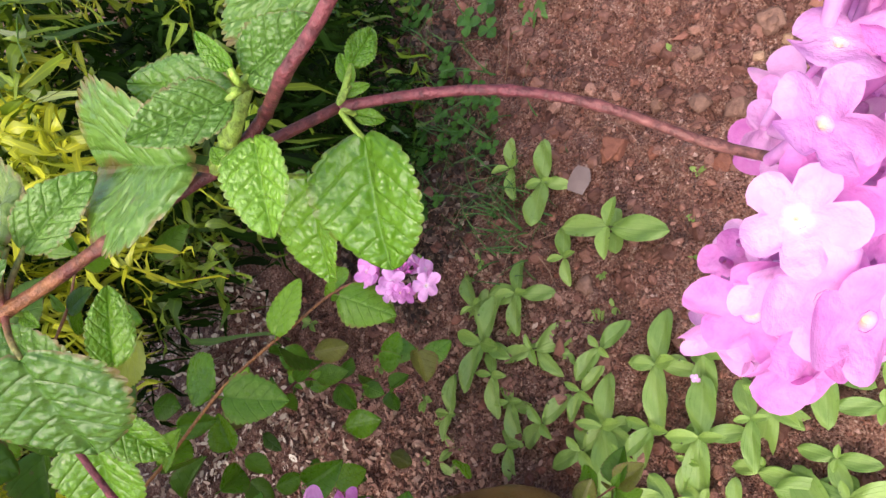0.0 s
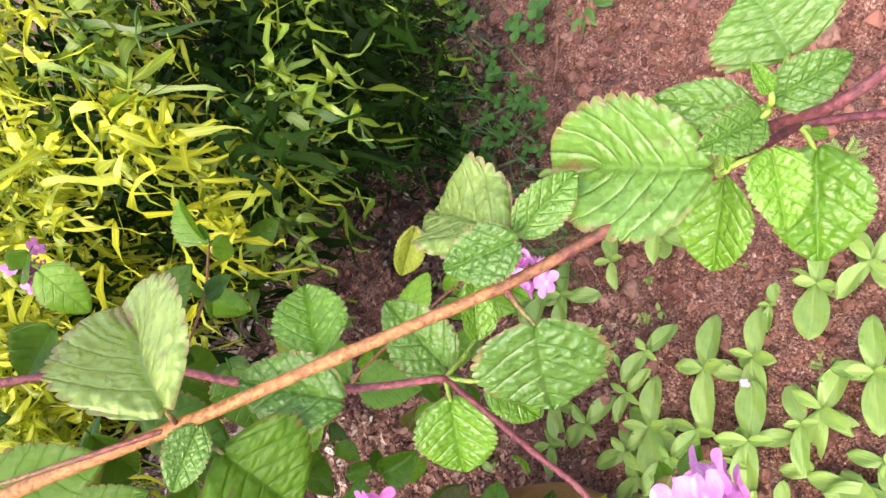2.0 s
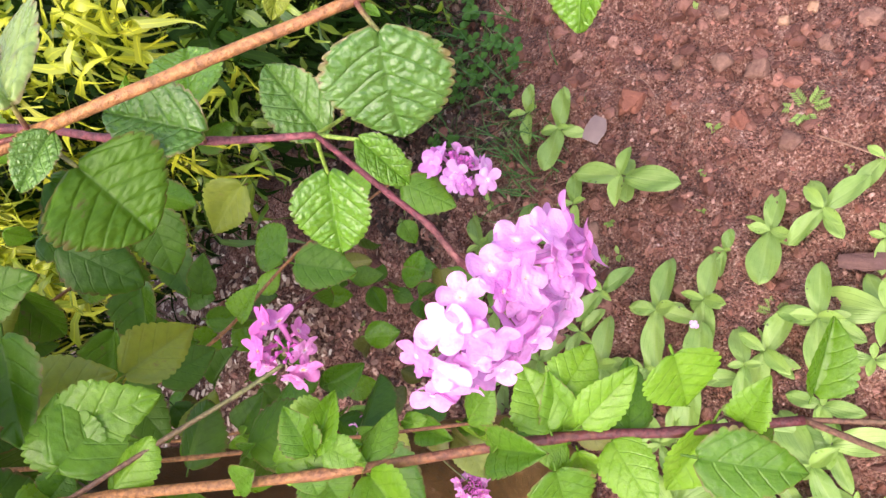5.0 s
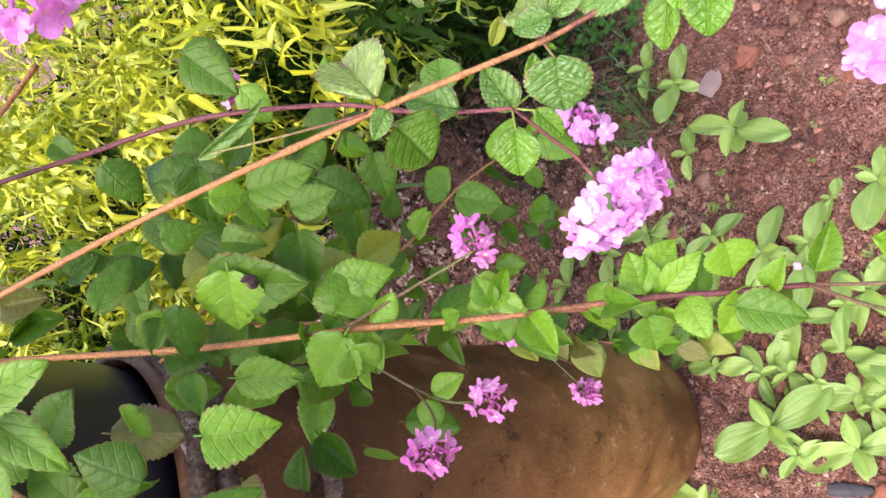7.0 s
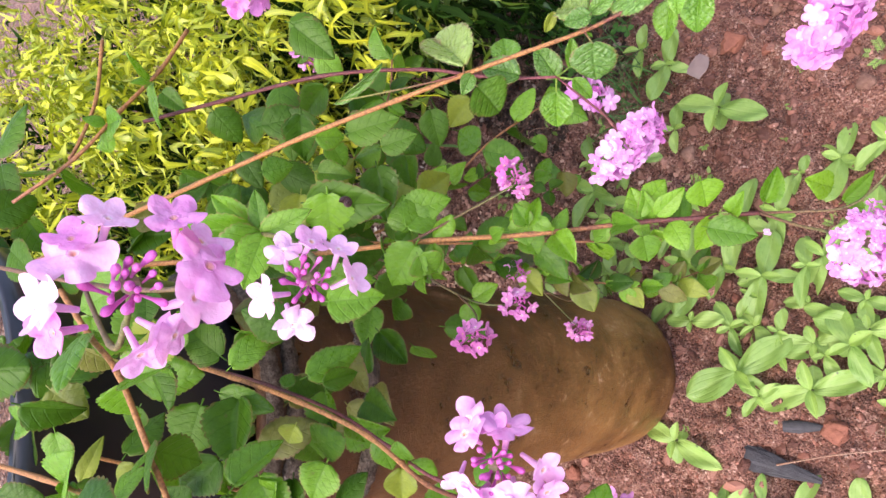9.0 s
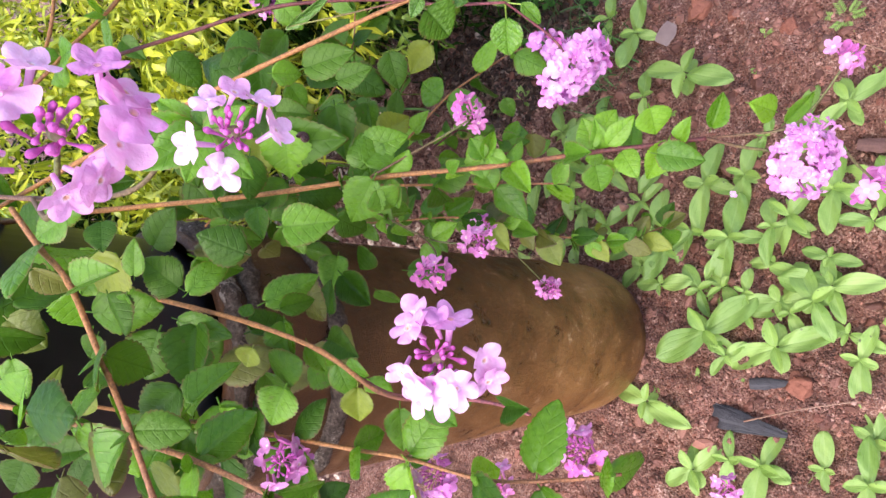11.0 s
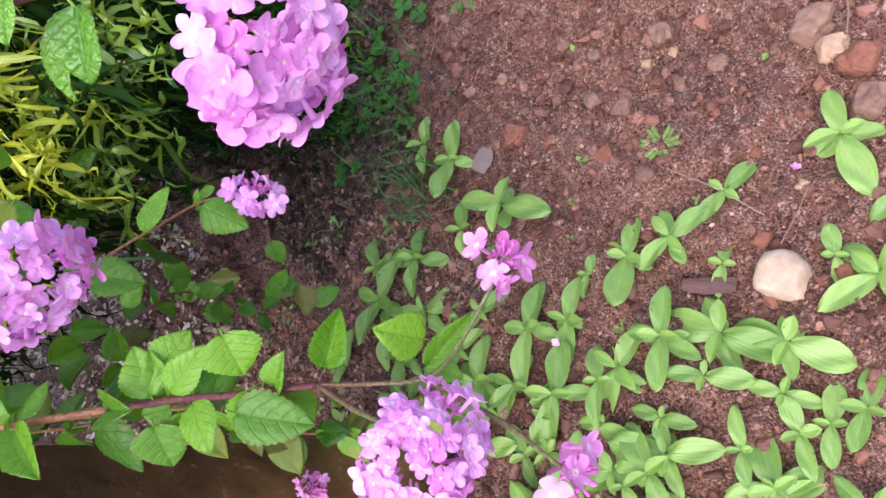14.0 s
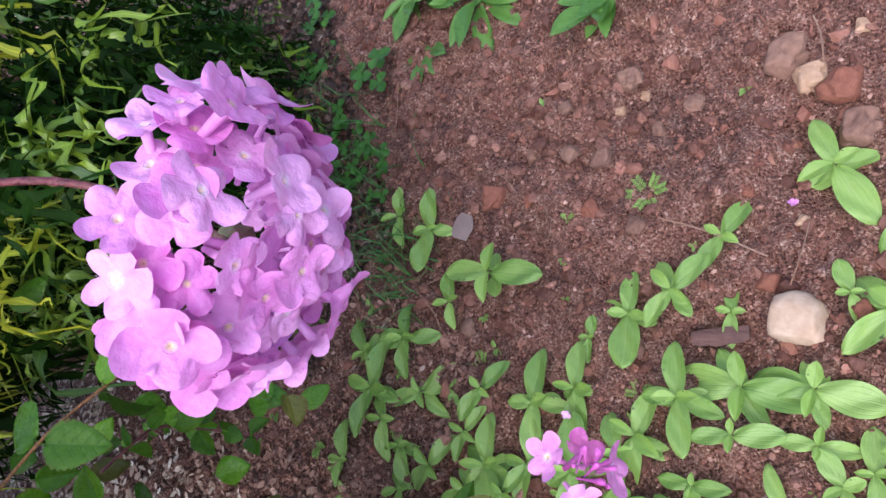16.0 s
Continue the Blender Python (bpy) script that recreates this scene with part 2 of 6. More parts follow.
M_TWIG = stem_bark("twig_dry_brown", (0.28, 0.16, 0.10), (0.36, 0.24, 0.17), 0.5, 0.4)
M_SHOOT = stem_bark("young_shoot_lime", (0.22, 0.36, 0.05), (0.30, 0.48, 0.08), 0.5, 0.4)
M_PETIOLE = stem_bark("leaf_stalk", (0.20, 0.07, 0.055), (0.24, 0.26, 0.07), 0.5, 0.3)


def petal_skin(name, deep, pale, throat, seen):
    m, nt, b = nodes_of(name, 0.6, 0.2)
    uv = nt.nodes.new("ShaderNodeUVMap")
    sep = nt.nodes.new("ShaderNodeSeparateXYZ")
    nt.links.new(uv.outputs[0], sep.inputs[0])
    info = nt.nodes.new("ShaderNodeObjectInfo")
    tone = calc(nt, "ADD", calc(nt, "MULTIPLY", info.outputs["Random"], 0.55), calc(nt, "MULTIPLY", noise_of(nt, 2.2, 4), 0.6))
    col = ramp(nt, tone, [(0.2, deep), (0.85, pale)])
    eye = ramp(nt, calc(nt, "ADD", sep.outputs[0], calc(nt, "MULTIPLY", info.outputs["Random"], 0.12)), [(0.12, throat), (0.19, (0.94, 0.86, 0.92)), (0.27, (0.94, 0.70, 0.90))])
    mask = ramp(nt, calc(nt, "SUBTRACT", sep.outputs[0], calc(nt, "MULTIPLY", calc(nt, "GREATER_THAN", info.outputs["Random"], 1.0 - seen), 0.12)), [(0.04, (1, 1, 1)), (0.16, (0, 0, 0))])
    col = mixed(nt, "MIX", calc(nt, "MULTIPLY", mask, 0.9), col, eye)
    nt.links.new(col, b.inputs["Base Color"])
    bump(nt, b, noise_of(nt, 3.0, 4, 0.5), 0.45, 0.0014)
    translucent(nt, b, col, 0.3)
    return m


M_PETAL = petal_skin("petal_violet_pink", (0.70, 0.20, 0.60), (0.90, 0.52, 0.85), (0.88, 0.74, 0.45), 0.4)
M_PETAL_ROSE = petal_skin("petal_rose_purple", (0.63, 0.14, 0.46), (0.86, 0.42, 0.74), (0.88, 0.66, 0.20), 0.8)
M_PETAL_PALE = petal_skin("petal_pale_pink", (0.74, 0.28, 0.64), (0.95, 0.66, 0.90), (0.80, 0.50, 0.30), 0.8)


def plain(name, colour, other, scale=40.0, rough=0.6, strength=0.3, world_space=False, spec=0.4, distance=0.002):
    m, nt, b = nodes_of(name, rough, spec)
    n = noise_of(nt, scale, 6, 0.65, world_space)
    info = nt.nodes.new("ShaderNodeObjectInfo")
    k = calc(nt, "ADD", calc(nt, "MULTIPLY", n, 0.8), calc(nt, "MULTIPLY", info.outputs["Random"], 0.2))
    nt.links.new(ramp(nt, k, [(0.25, colour), (0.75, other)]), b.inputs["Base Color"])
    bump(nt, b, n, strength, distance)
    return m


M_BUD = plain("bud_magenta", (0.50, 0.07, 0.36), (0.72, 0.20, 0.58), 300.0)
M_HEAD = plain("receptacle_green_pink", (0.16, 0.22, 0.06), (0.34, 0.20, 0.18), 400.0)
M_STONE_PALE = plain("stone_pale_tan", (0.38, 0.25, 0.155), (0.68, 0.53, 0.40), 1.6, 0.7, 0.5)
M_STONE = plain("stone_brown_grey", (0.12, 0.056, 0.038), (0.29, 0.165, 0.113), 2.6, 0.75, 0.9)
M_BRICK = plain("brick_red", (0.16, 0.053, 0.032), (0.29, 0.115, 0.068), 2.5, 0.8, 1.0)
M_STONE_TAN = plain("stone_ochre", (0.30, 0.17, 0.095), (0.55, 0.37, 0.24), 2.0, 0.7, 0.8)
M_CHAR = plain("charred_wood", (0.012, 0.012, 0.014), (0.05, 0.05, 0.055), 120.0, 0.6, 0.8)
M_BLACK = plain("plastic_black", (0.010, 0.011, 0.014), (0.03, 0.032, 0.04), 30.0, 0.28, 0.08, spec=0.5)
M_GRASS = plain("grass_green", (0.022, 0.080, 0.013), (0.075, 0.19, 0.034), 30.0, 0.5, 0.1)
M_CLOUDY = plain("plastic_cloudy_grey", (0.13, 0.088, 0.076), (0.24, 0.175, 0.155), 30.0, 0.3, 0.1)
M_SNAIL = plain("snail_shell_dark", (0.03, 0.015, 0.02), (0.12, 0.06, 0.05), 60.0, 0.3, 0.2)


def islands(name, stops, rough=0.65, strength=0.7):
    """For loose bits joined in one mesh: every bit takes a tone of its own."""
    m, nt, b = nodes_of(name, rough, 0.35)
    geo = nt.nodes.new("ShaderNodeNewGeometry")
    n = noise_of(nt, 160.0, 5, 0.65, True)
    k = calc(nt, "ADD", calc(nt, "MULTIPLY", geo.outputs["Random Per Island"], 0.85), calc(nt, "MULTIPLY", n, 0.2))
    nt.links.new(ramp(nt, k, stops), b.inputs["Base Color"])
    bump(nt, b, n, strength, 0.002)
    return m


M_GRAVEL = islands("gravel_reddish", [(0.05, (0.13, 0.046, 0.029)), (0.5, (0.235, 0.096, 0.062)), (0.9, (0.30, 0.135, 0.092)), (1.0, (0.40, 0.22, 0.16))])
M_CRUMB = islands("soil_crumb_wet", [(0.05, (0.085, 0.030, 0.019)), (0.45, (0.215, 0.092, 0.062)), (0.85, (0.34, 0.172, 0.125)), (0.95, (0.50, 0.32, 0.25)), (1.0, (0.78, 0.62, 0.54))], 0.34, 0.9)
M_CLOD = islands("soil_clod_brown", [(0.05, (0.075, 0.028, 0.018)), (0.5, (0.160, 0.068, 0.046)), (0.9, (0.25, 0.118, 0.082)), (1.0, (0.38, 0.22, 0.16))], 0.6, 1.0)
M_CHIPS = islands("litter_chips", [(0.05, (0.09, 0.042, 0.030)), (0.5, (0.24, 0.125, 0.088)), (0.9, (0.38, 0.235, 0.170)), (1.0, (0.60, 0.48, 0.38))])
M_PALE = islands("dry_leaf_bits", [(0.0, (0.24, 0.14, 0.09)), (0.4, (0.46, 0.33, 0.24)), (0.8, (0.66, 0.55, 0.43)), (1.0, (0.80, 0.75, 0.62))])


def soil_mat():
    m, nt, b = nodes_of("soil_red_brown", 0.6, 0.5)
    big, mid, fine = noise_of(nt, 9.0, 5, 0.65, True), noise_of(nt, 55.0, 6, 0.7, True), noise_of(nt, 330.0, 3, 0.7, True)
    here = nt.nodes.new("ShaderNodeNewGeometry").outputs["Position"]
    grain = add(nt, "ShaderNodeTexVoronoi", Scale=480.0)
    nt.links.new(here, grain.inputs["Vector"])
    tint = nt.nodes.new("ShaderNodeSeparateColor")
    nt.links.new(grain.outputs["Color"], tint.inputs[0])
    k = calc(nt, "ADD", calc(nt, "MULTIPLY", mid, 0.50), calc(nt, "MULTIPLY", fine, 0.50))
    tone = calc(nt, "ADD", k, calc(nt, "MULTIPLY", calc(nt, "SUBTRACT", tint.outputs[0], 0.5), 0.20))
    col = ramp(nt, tone, [(0.34, (0.056, 0.020, 0.013)), (0.44, (0.17, 0.073, 0.050)), (0.56, (0.33, 0.168, 0.122)), (0.66, (0.58, 0.40, 0.32)), (0.72, (0.82, 0.66, 0.57))])
    col = mixed(nt, "MULTIPLY", 0.8, col, ramp(nt, big, [(0.32, (0.42, 0.38, 0.35)), (0.50, (0.82, 0.78, 0.73)), (0.66, (1.10, 1.06, 1.00))]))
    nt.links.new(col, b.inputs["Base Color"])
    bump(nt, b, calc(nt, "SUBTRACT", k, calc(nt, "MULTIPLY", grain.outputs[0], 0.22)), 1.0, 0.012)
    nt.links.new(ramp(nt, tint.outputs[1], [(0.1, (0.22, 0.22, 0.22)), (0.7, (0.72, 0.72, 0.72))]), b.inputs["Roughness"])
    return m


M_SOIL = soil_mat()


def clay_mat():
    m, nt, b = nodes_of("clay_brown_wet", 0.5, 0.4)
    big, mid, fine = noise_of(nt, 6.0, 6, 0.65), noise_of(nt, 34.0, 7, 0.72), noise_of(nt, 210.0, 6, 0.8)
    k = calc(nt, "ADD", calc(nt, "MULTIPLY", big, 0.6), calc(nt, "ADD", calc(nt, "MULTIPLY", mid, 0.25), calc(nt, "MULTIPLY", fine, 0.15)))
    col = ramp(nt, k, [(0.39, (0.055, 0.022, 0.007)), (0.48, (0.155, 0.070, 0.020)), (0.55, (0.255, 0.125, 0.040)), (0.64, (0.38, 0.21, 0.078))])
    fleck = ramp(nt, calc(nt, "ADD", calc(nt, "MULTIPLY", mid, 0.5), calc(nt, "MULTIPLY", fine, 0.5)), [(0.565, (0, 0, 0)), (0.605, (1, 1, 1))])
    col = mixed(nt, "MIX", calc(nt, "MULTIPLY", fleck, 0.6), col, (0.46, 0.30, 0.17))
    pit = ramp(nt, calc(nt, "ADD", calc(nt, "MULTIPLY", mid, 0.55), calc(nt, "MULTIPLY", fine, 0.45)), [(0.38, (1, 1, 1)), (0.42, (0, 0, 0))])
    col = mixed(nt, "MIX", calc(nt, "MULTIPLY", pit, 0.6), col, (0.05, 0.022, 0.009))
    co = nt.nodes.new("ShaderNodeTexCoord")
    sep = nt.nodes.new("ShaderNodeSeparateXYZ")
    nt.links.new(co.outputs["Object"], sep.inputs[0])
    # Shade below the overhanging leaves painted into the clay: darker high, lighter low.
    overhang_shade = ramp(nt, calc(nt, "ADD", sep.outputs[2], calc(nt, "MULTIPLY", calc(nt, "SUBTRACT", big, 0.5), 0.55)), [(0.22, (1.20, 1.17, 1.11)), (0.46, (0.48, 0.42, 0.38))])
    col = mixed(nt, "MULTIPLY", 1.0, col, overhang_shade)
    nt.links.new(col, b.inputs["Base Color"])
    bump(nt, b, calc(nt, "SUBTRACT", calc(nt, "ADD", mid, calc(nt, "MULTIPLY", fine, 0.7)), calc(nt, "MULTIPLY", pit, 0.9)), 0.9, 0.0025)
    nt.links.new(ramp(nt, mid, [(0.35, (0.25, 0.25, 0.25)), (0.65, (0.6, 0.6, 0.6))]), b.inputs["Roughness"])
    return m


M_CLAY = clay_mat()
def band_mat():
    """Weathered bark with pale lichen patches."""
    m, nt, b = nodes_of("band_weathered_brown", 0.8, 0.3)
    mid, fine, patch = noise_of(nt, 110.0, 6, 0.7), noise_of(nt, 420.0, 5, 0.7), noise_of(nt, 45.0, 5, 0.7)
    col = ramp(nt, calc(nt, "ADD", calc(nt, "MULTIPLY", mid, 0.6), calc(nt, "MULTIPLY", fine, 0.4)), [(0.38, (0.030, 0.020, 0.014)), (0.50, (0.110, 0.080, 0.058)), (0.62, (0.230, 0.180, 0.140))])
    lichen = ramp(nt, calc(nt, "ADD", calc(nt, "MULTIPLY", patch, 0.75), calc(nt, "MULTIPLY", fine, 0.25)), [(0.57, (0, 0, 0)), (0.61, (1, 1, 1))])
    col = mixed(nt, "MIX", calc(nt, "MULTIPLY", lichen, 0.75), col, (0.46, 0.40, 0.33))
    nt.links.new(col, b.inputs["Base Color"])
    bump(nt, b, calc(nt, "ADD", mid, calc(nt, "MULTIPLY", fine, 0.6)), 1.0, 0.006)
    return m


M_BAND = band_mat()


# ---- mesh builders ----
def mesh_of(name, verts, faces, material, uvs=None, smooth=True):
    me = bpy.data.meshes.new(name)
    me.from_pydata([tuple(v) for v in verts], [], faces)
    if uvs is not None:
        layer = me.uv_layers.new(name="UVMap")
        idx = np.empty(len(me.loops), dtype=np.int32)
        me.loops.foreach_get("vertex_index", idx)
        layer.data.foreach_set("uv", np.asarray(uvs, dtype=np.float32)[idx].ravel())
    if smooth:
        me.polygons.foreach_set("use_smooth", [True] * len(me.polygons))
    me.materials.append(material)
    me.update()
    return me


def part_of(name, data, parent, m=None, label=""):
    ob = new(name, data)
    ob.parent = parent
    if m is not None:
        ob.matrix_basis = m
    return tagged(ob, label) if label else ob


def thing(name, label, category, group="", kind="", at=(0, 0, 0)):
    ob = new(name)
    ob.location = at
    ob.empty_display_size = 0.02
    return tagged(ob, label, category, group, kind)


def grid_faces(rows, cols, closed=False):
    out = []
    for i in range(rows - 1):
        for j in range(cols if closed else cols - 1):
            k = (j + 1) % cols
            out.append((i * cols + j, i * cols + k, (i + 1) * cols + k, (i + 1) * cols + j))
    return out


def serrate_leaf(name, material, rng, teeth=11, wide=0.80, fold=0.15, curl=0.15, wave=0.02, depth=0.085, petiole=0.16, pucker=0.020, belly=0.41, notch=0.0, blunt=0.62, fine=4, cols=11):
    """A round-toothed, puckered leaf of length 1 along +y, upper side to +z, with its stalk. The veins are pressed in; the tissue between them swells."""
    nu, nv = fine * teeth + 1, cols
    verts, uvs, rims = [], [], []
    lean, off = rng.uniform(-0.06, 0.06), Vector((rng.uniform(0, 40), rng.uniform(0, 40), 0))
    power = math.log(0.5) / math.log(belly)
    for i in range(nu):
        u = i / (nu - 1)
        half = 0.5 * wide * max(math.sin(math.pi * u ** power), 0.0) ** blunt * (1 - 0.55 * math.exp(-u / 0.07))
        scallop = abs(math.sin(math.pi * teeth * u)) ** 0.55 - 0.75
        for j in range(nv):
            s = 2 * j / (nv - 1) - 1
            a = abs(s)
            w = half * s * (1.0 + depth * scallop * max(a - 0.80, 0) / 0.20) * (1 + 0.07 * noise.noise(Vector((u * 3, s, 0)) + off))
            y = u - 0.07 * a * (1 - u) * (u > 0) + notch * u ** 3 * a ** 1.4
            v = abs(w) / wide
            phase = VEINS * u - BOW * v ** 1.2 + 0.15 + (0.25 if s > 0 else 0.0)
            swell = min(abs(math.sin(math.pi * phase)) * 2.4, 1.0) ** 0.8 * min(a * 7, 1) * (1 - a ** 8)
            cell = 1.0 - 1.6 * noise.voronoi(Vector((w * 15, u * 15, 0)) + off, distance_metric="DISTANCE")[0][0] if cols > 20 else 0.3
            z = fold * abs(w) * 2 - curl * u * u + pucker * swell * (0.55 + 0.75 * cell) + 0.012 * noise.noise(Vector((w * 9, u * 9, 0)) + off)
            z += wave * math.sin(9 * u + 3 * s + off.x) * a * a - 0.10 * max(a - 0.7, 0)
            verts.append((w + lean * u * u, y, z))
            uvs.append((u, 0.5 + 0.5 * s * half / (0.5 * wide)))
            rims.append((max(a, (u - 0.9) * 10), u))
    faces = grid_faces(nu, nv)
    if petiole:
        o = len(verts)
        for k in range(4):
            q = k / 3
            for a in range(5):
                t = 2 * math.pi * a / 5
                verts.append((0.017 * math.cos(t), -petiole * (1 - q) + 0.03 * q, 0.017 * math.sin(t) - 0.02 - 0.12 * petiole * (1 - q)))
                uvs.append((0.0, 0.5))
                rims.append((0.0, 0.0))
        faces += [tuple(o + i for i in f) for f in grid_faces(4, 5, True)]
    me = mesh_of(name, verts, faces, material, uvs)
    layer = me.uv_layers.new(name="Rim")
    idx = np.empty(len(me.loops), dtype=np.int32)
    me.loops.foreach_get("vertex_index", idx)
    layer.data.foreach_set("uv", np.asarray(rims, dtype=np.float32)[idx].ravel())
    return me


RNG = random.Random(4)
LEAF_SHAPES = [dict(fold=f, curl=c, belly=b, blunt=p) for f, c, b, p in ((0.12, 0.10, 0.36, 0.78), (0.32, 0.22, 0.34, 0.82), (0.02, 0.30, 0.40, 0.66), (-0.12, 0.18, 0.36, 0.80), (0.55, 0.10, 0.38, 0.74), (-0.30, 0.05, 0.40, 0.66), (0.42, 0.08, 0.34, 0.85))]
LEAVES = {}
for key, mat in (("green", M_LEAF), ("shaded", M_LEAF_SHADE), ("yellow", M_LEAF_YELLOW), ("young", M_LEAF_YOUNG), ("bronze", M_LEAF_BRONZE)):
    LEAVES[key] = [serrate_leaf("leaf", mat, RNG, **s) for s in LEAF_SHAPES]
NEAR_SHAPES = {"flat": dict(fold=0.05, curl=0.12, wave=0.02), "dish": dict(fold=0.26, curl=0.14, wave=0.025), "fold": dict(fold=0.42, curl=0.32, wave=0.03, notch=0.42, blunt=0.40, belly=0.57), "curl": dict(fold=0.30, curl=0.35, wave=0.10, notch=0.10, blunt=0.5, belly=0.46)}
NEAR_LOOK = {"green": M_LEAF_NEAR, "fresh": M_LEAF_FRESH, "pale": M_LEAF_DUSTY, "shaded": M_LEAF_SHADE, "yellow": M_LEAF_YELLOW}


def blade_leaf(name, material, wide=0.42, fold=0.12, curl=0.2, belly=0.5, nu=12, nv=7, wave=0.015, blunt=0.75):
    """A smooth-edged oval leaf of length 1 along +y."""
    verts, uvs = [], []
    power = math.log(0.5) / math.log(belly)
    for i in range(nu):
        u = i / (nu - 1)
        dome = max(math.sin(math.pi * u ** power), 0.0) ** blunt
        half = 0.5 * wide * (0.10 + 0.90 * dome if u < 0.5 else dome)
        for j in range(nv):
            s = 2 * j / (nv - 1) - 1
            verts.append((half * s, u, fold * abs(half * s) * 2 - curl * u * u + wave * math.sin(8 * u + 3 * s)))
            uvs.append((u, 0.5 + 0.5 * s))
    return mesh_of(name, verts, grid_faces(nu, nv), material, uvs)


def turn_to(base, along, up):
    """A pose at base whose y axis runs along and whose z axis is nearest to up."""
    y = Vector(along).normalized()
    z = Vector(up)
    z = z - y * z.dot(y)
    if z.length < 1e-6:
        z = y.orthogonal()
    z.normalize()
    x = y.cross(z)
    m = Matrix((x, y, z)).transposed().to_4x4()
    return Matrix.Translation(base) @ m


def smooth_line(points, steps=8):
    """A round curve through the points."""
    p = [Vector(q) for q in points]
    p = [2 * p[0] - p[1], *p, 2 * p[-1] - p[-2]]
    out = []
    for i in range(1, len(p) - 2):
        for s in range(steps):
            t = s / steps
            a, b, c, d = p[i - 1], p[i], p[i + 1], p[i + 2]
            out.append(0.5 * ((2 * b) + (c - a) * t + (2 * a - 5 * b + 4 * c - d) * t * t + (3 * b - 3 * c + d - a) * t ** 3))
    out.append(p[-2])
    return out


def tube(name, points, r0, r1, material, sides=9, steps=8, knots=True, rough=0.04):
    line = smooth_line(points, steps)
    n = len(line)
    verts, uvs = [], []
    side = Vector((0.3, 0.2, 1)).normalized()
    for i, q in enumerate(line):
        ahead = (line[min(i + 1, n - 1)] - line[max(i - 1, 0)]).normalized()
        side = (side - ahead * side.dot(ahead)).normalized()
        other = ahead.cross(side)
        u = i / (n - 1)
        r = r0 + (r1 - r0) * u
        if knots and i % steps == 0 and 0 < i < n - 1:
            r *= 1.22
        for k in range(sides):
            a = 2 * math.pi * k / sides
            rr = r * (1 + rough * noise.noise(q * 600 + Vector((k, 0, 0))))
            verts.append(q + side * (rr * math.cos(a)) + other * (rr * math.sin(a)))
            uvs.append((u, k / sides))
    faces = grid_faces(n, sides, True)
    faces += [tuple(reversed(range(sides))), tuple(range((n - 1) * sides, n * sides))]
    return mesh_of(name, verts, faces, material, uvs)


# ---- ground ----
def spaced(lo, hi, step, far):
    mid = list(np.arange(lo, hi + step / 2, step))
    out, q, w = [], step, 0.0
    while w < far:
        q *= 1.35
        w += q
        out.append(w)
    return [lo - v for v in reversed(out)] + mid + [hi + v for v in out]


def soil_height(x, y):
    v = Vector((x, y, 0.3))
    h = 0.012 * noise.noise(v * 6) + 0.013 * noise.noise(v * 17) + 0.0105 * noise.noise(v * 48) + 0.0055 * abs(noise.noise(v * 95)) + 0.002 * noise.noise(v * 210)
    return h - 0.002


def make_ground():
    xs, ys = spaced(-0.6, 0.52, 0.0038, 60), spaced(-0.20, 1.0, 0.0038, 60)
    verts = [(x, y, soil_height(x, y) if abs(x) < 3 and abs(y) < 3 else -0.004) for y in ys for x in xs]
    ob = new("ground", mesh_of("ground", verts, grid_faces(len(ys), len(xs)), M_SOIL))
    tagged(ob, "damp reddish-brown garden soil with clods and grit", "soil", kind="structure")


make_ground()


def rock_mesh(name, material, rng, flat=0.6, bumps=0.25, level=2):
    bm = bmesh.new()
    bmesh.ops.create_icosphere(bm, subdivisions=level, radius=1)
    off = Vector((rng.uniform(0, 50), rng.uniform(0, 50), rng.uniform(0, 50)))
    for v in bm.verts:
        k = 1 + bumps * noise.noise(v.co * 1.3 + off) + bumps * 0.4 * noise.noise(v.co * 3.5 + off) + bumps * 0.18 * noise.noise(v.co * 9 + off)
        v.co *= k
        for ax in (Vector((1, 0.2, 0)), Vector((-0.3, 1, 0.2)), Vector((0.1, 0.2, 1)), Vector((-1, -0.4, 0.3))):
            d = v.co.dot(ax.normalized())
            if d > 0.78:
                v.co -= ax.normalized() * (d - 0.78) * 0.8
        v.co.z *= flat
    me = bpy.data.meshes.new(name)
    bm.to_mesh(me)
    bm.free()
    me.polygons.foreach_set("use_smooth", [level > 2] * len(me.polygons))
    me.materials.append(material)
    return me


def join_bits(name, pieces, material, smooth=False):
    """Loose bits in one mesh. pieces: pairs of vertices (an array) and faces (an array of triangles or quads)."""
    vs, fs, o = [], [], 0
    for v, f in pieces:
        vs.append(v)
        fs.extend((f + o).tolist())
        o += len(v)
    return mesh_of(name, np.concatenate(vs), fs, material, smooth=smooth)


def ico(level):
    bm = bmesh.new()
    bmesh.ops.create_icosphere(bm, subdivisions=level, radius=1)
    v = np.array([q.co[:] for q in bm.verts])
    f = np.array([[q.index for q in p.verts] for p in bm.faces])
    bm.free()
    return v, f


def spin(rng):
    q = rng.normal(size=4)
    w, x, y, z = q / np.linalg.norm(q)
    return np.array([[1 - 2 * (y * y + z * z), 2 * (x * y - z * w), 2 * (x * z + y * w)], [2 * (x * y + z * w), 1 - 2 * (x * x + z * z), 2 * (y * z - x * w)], [2 * (x * z - y * w), 2 * (y * z + x * w), 1 - 2 * (x * x + y * y)]])


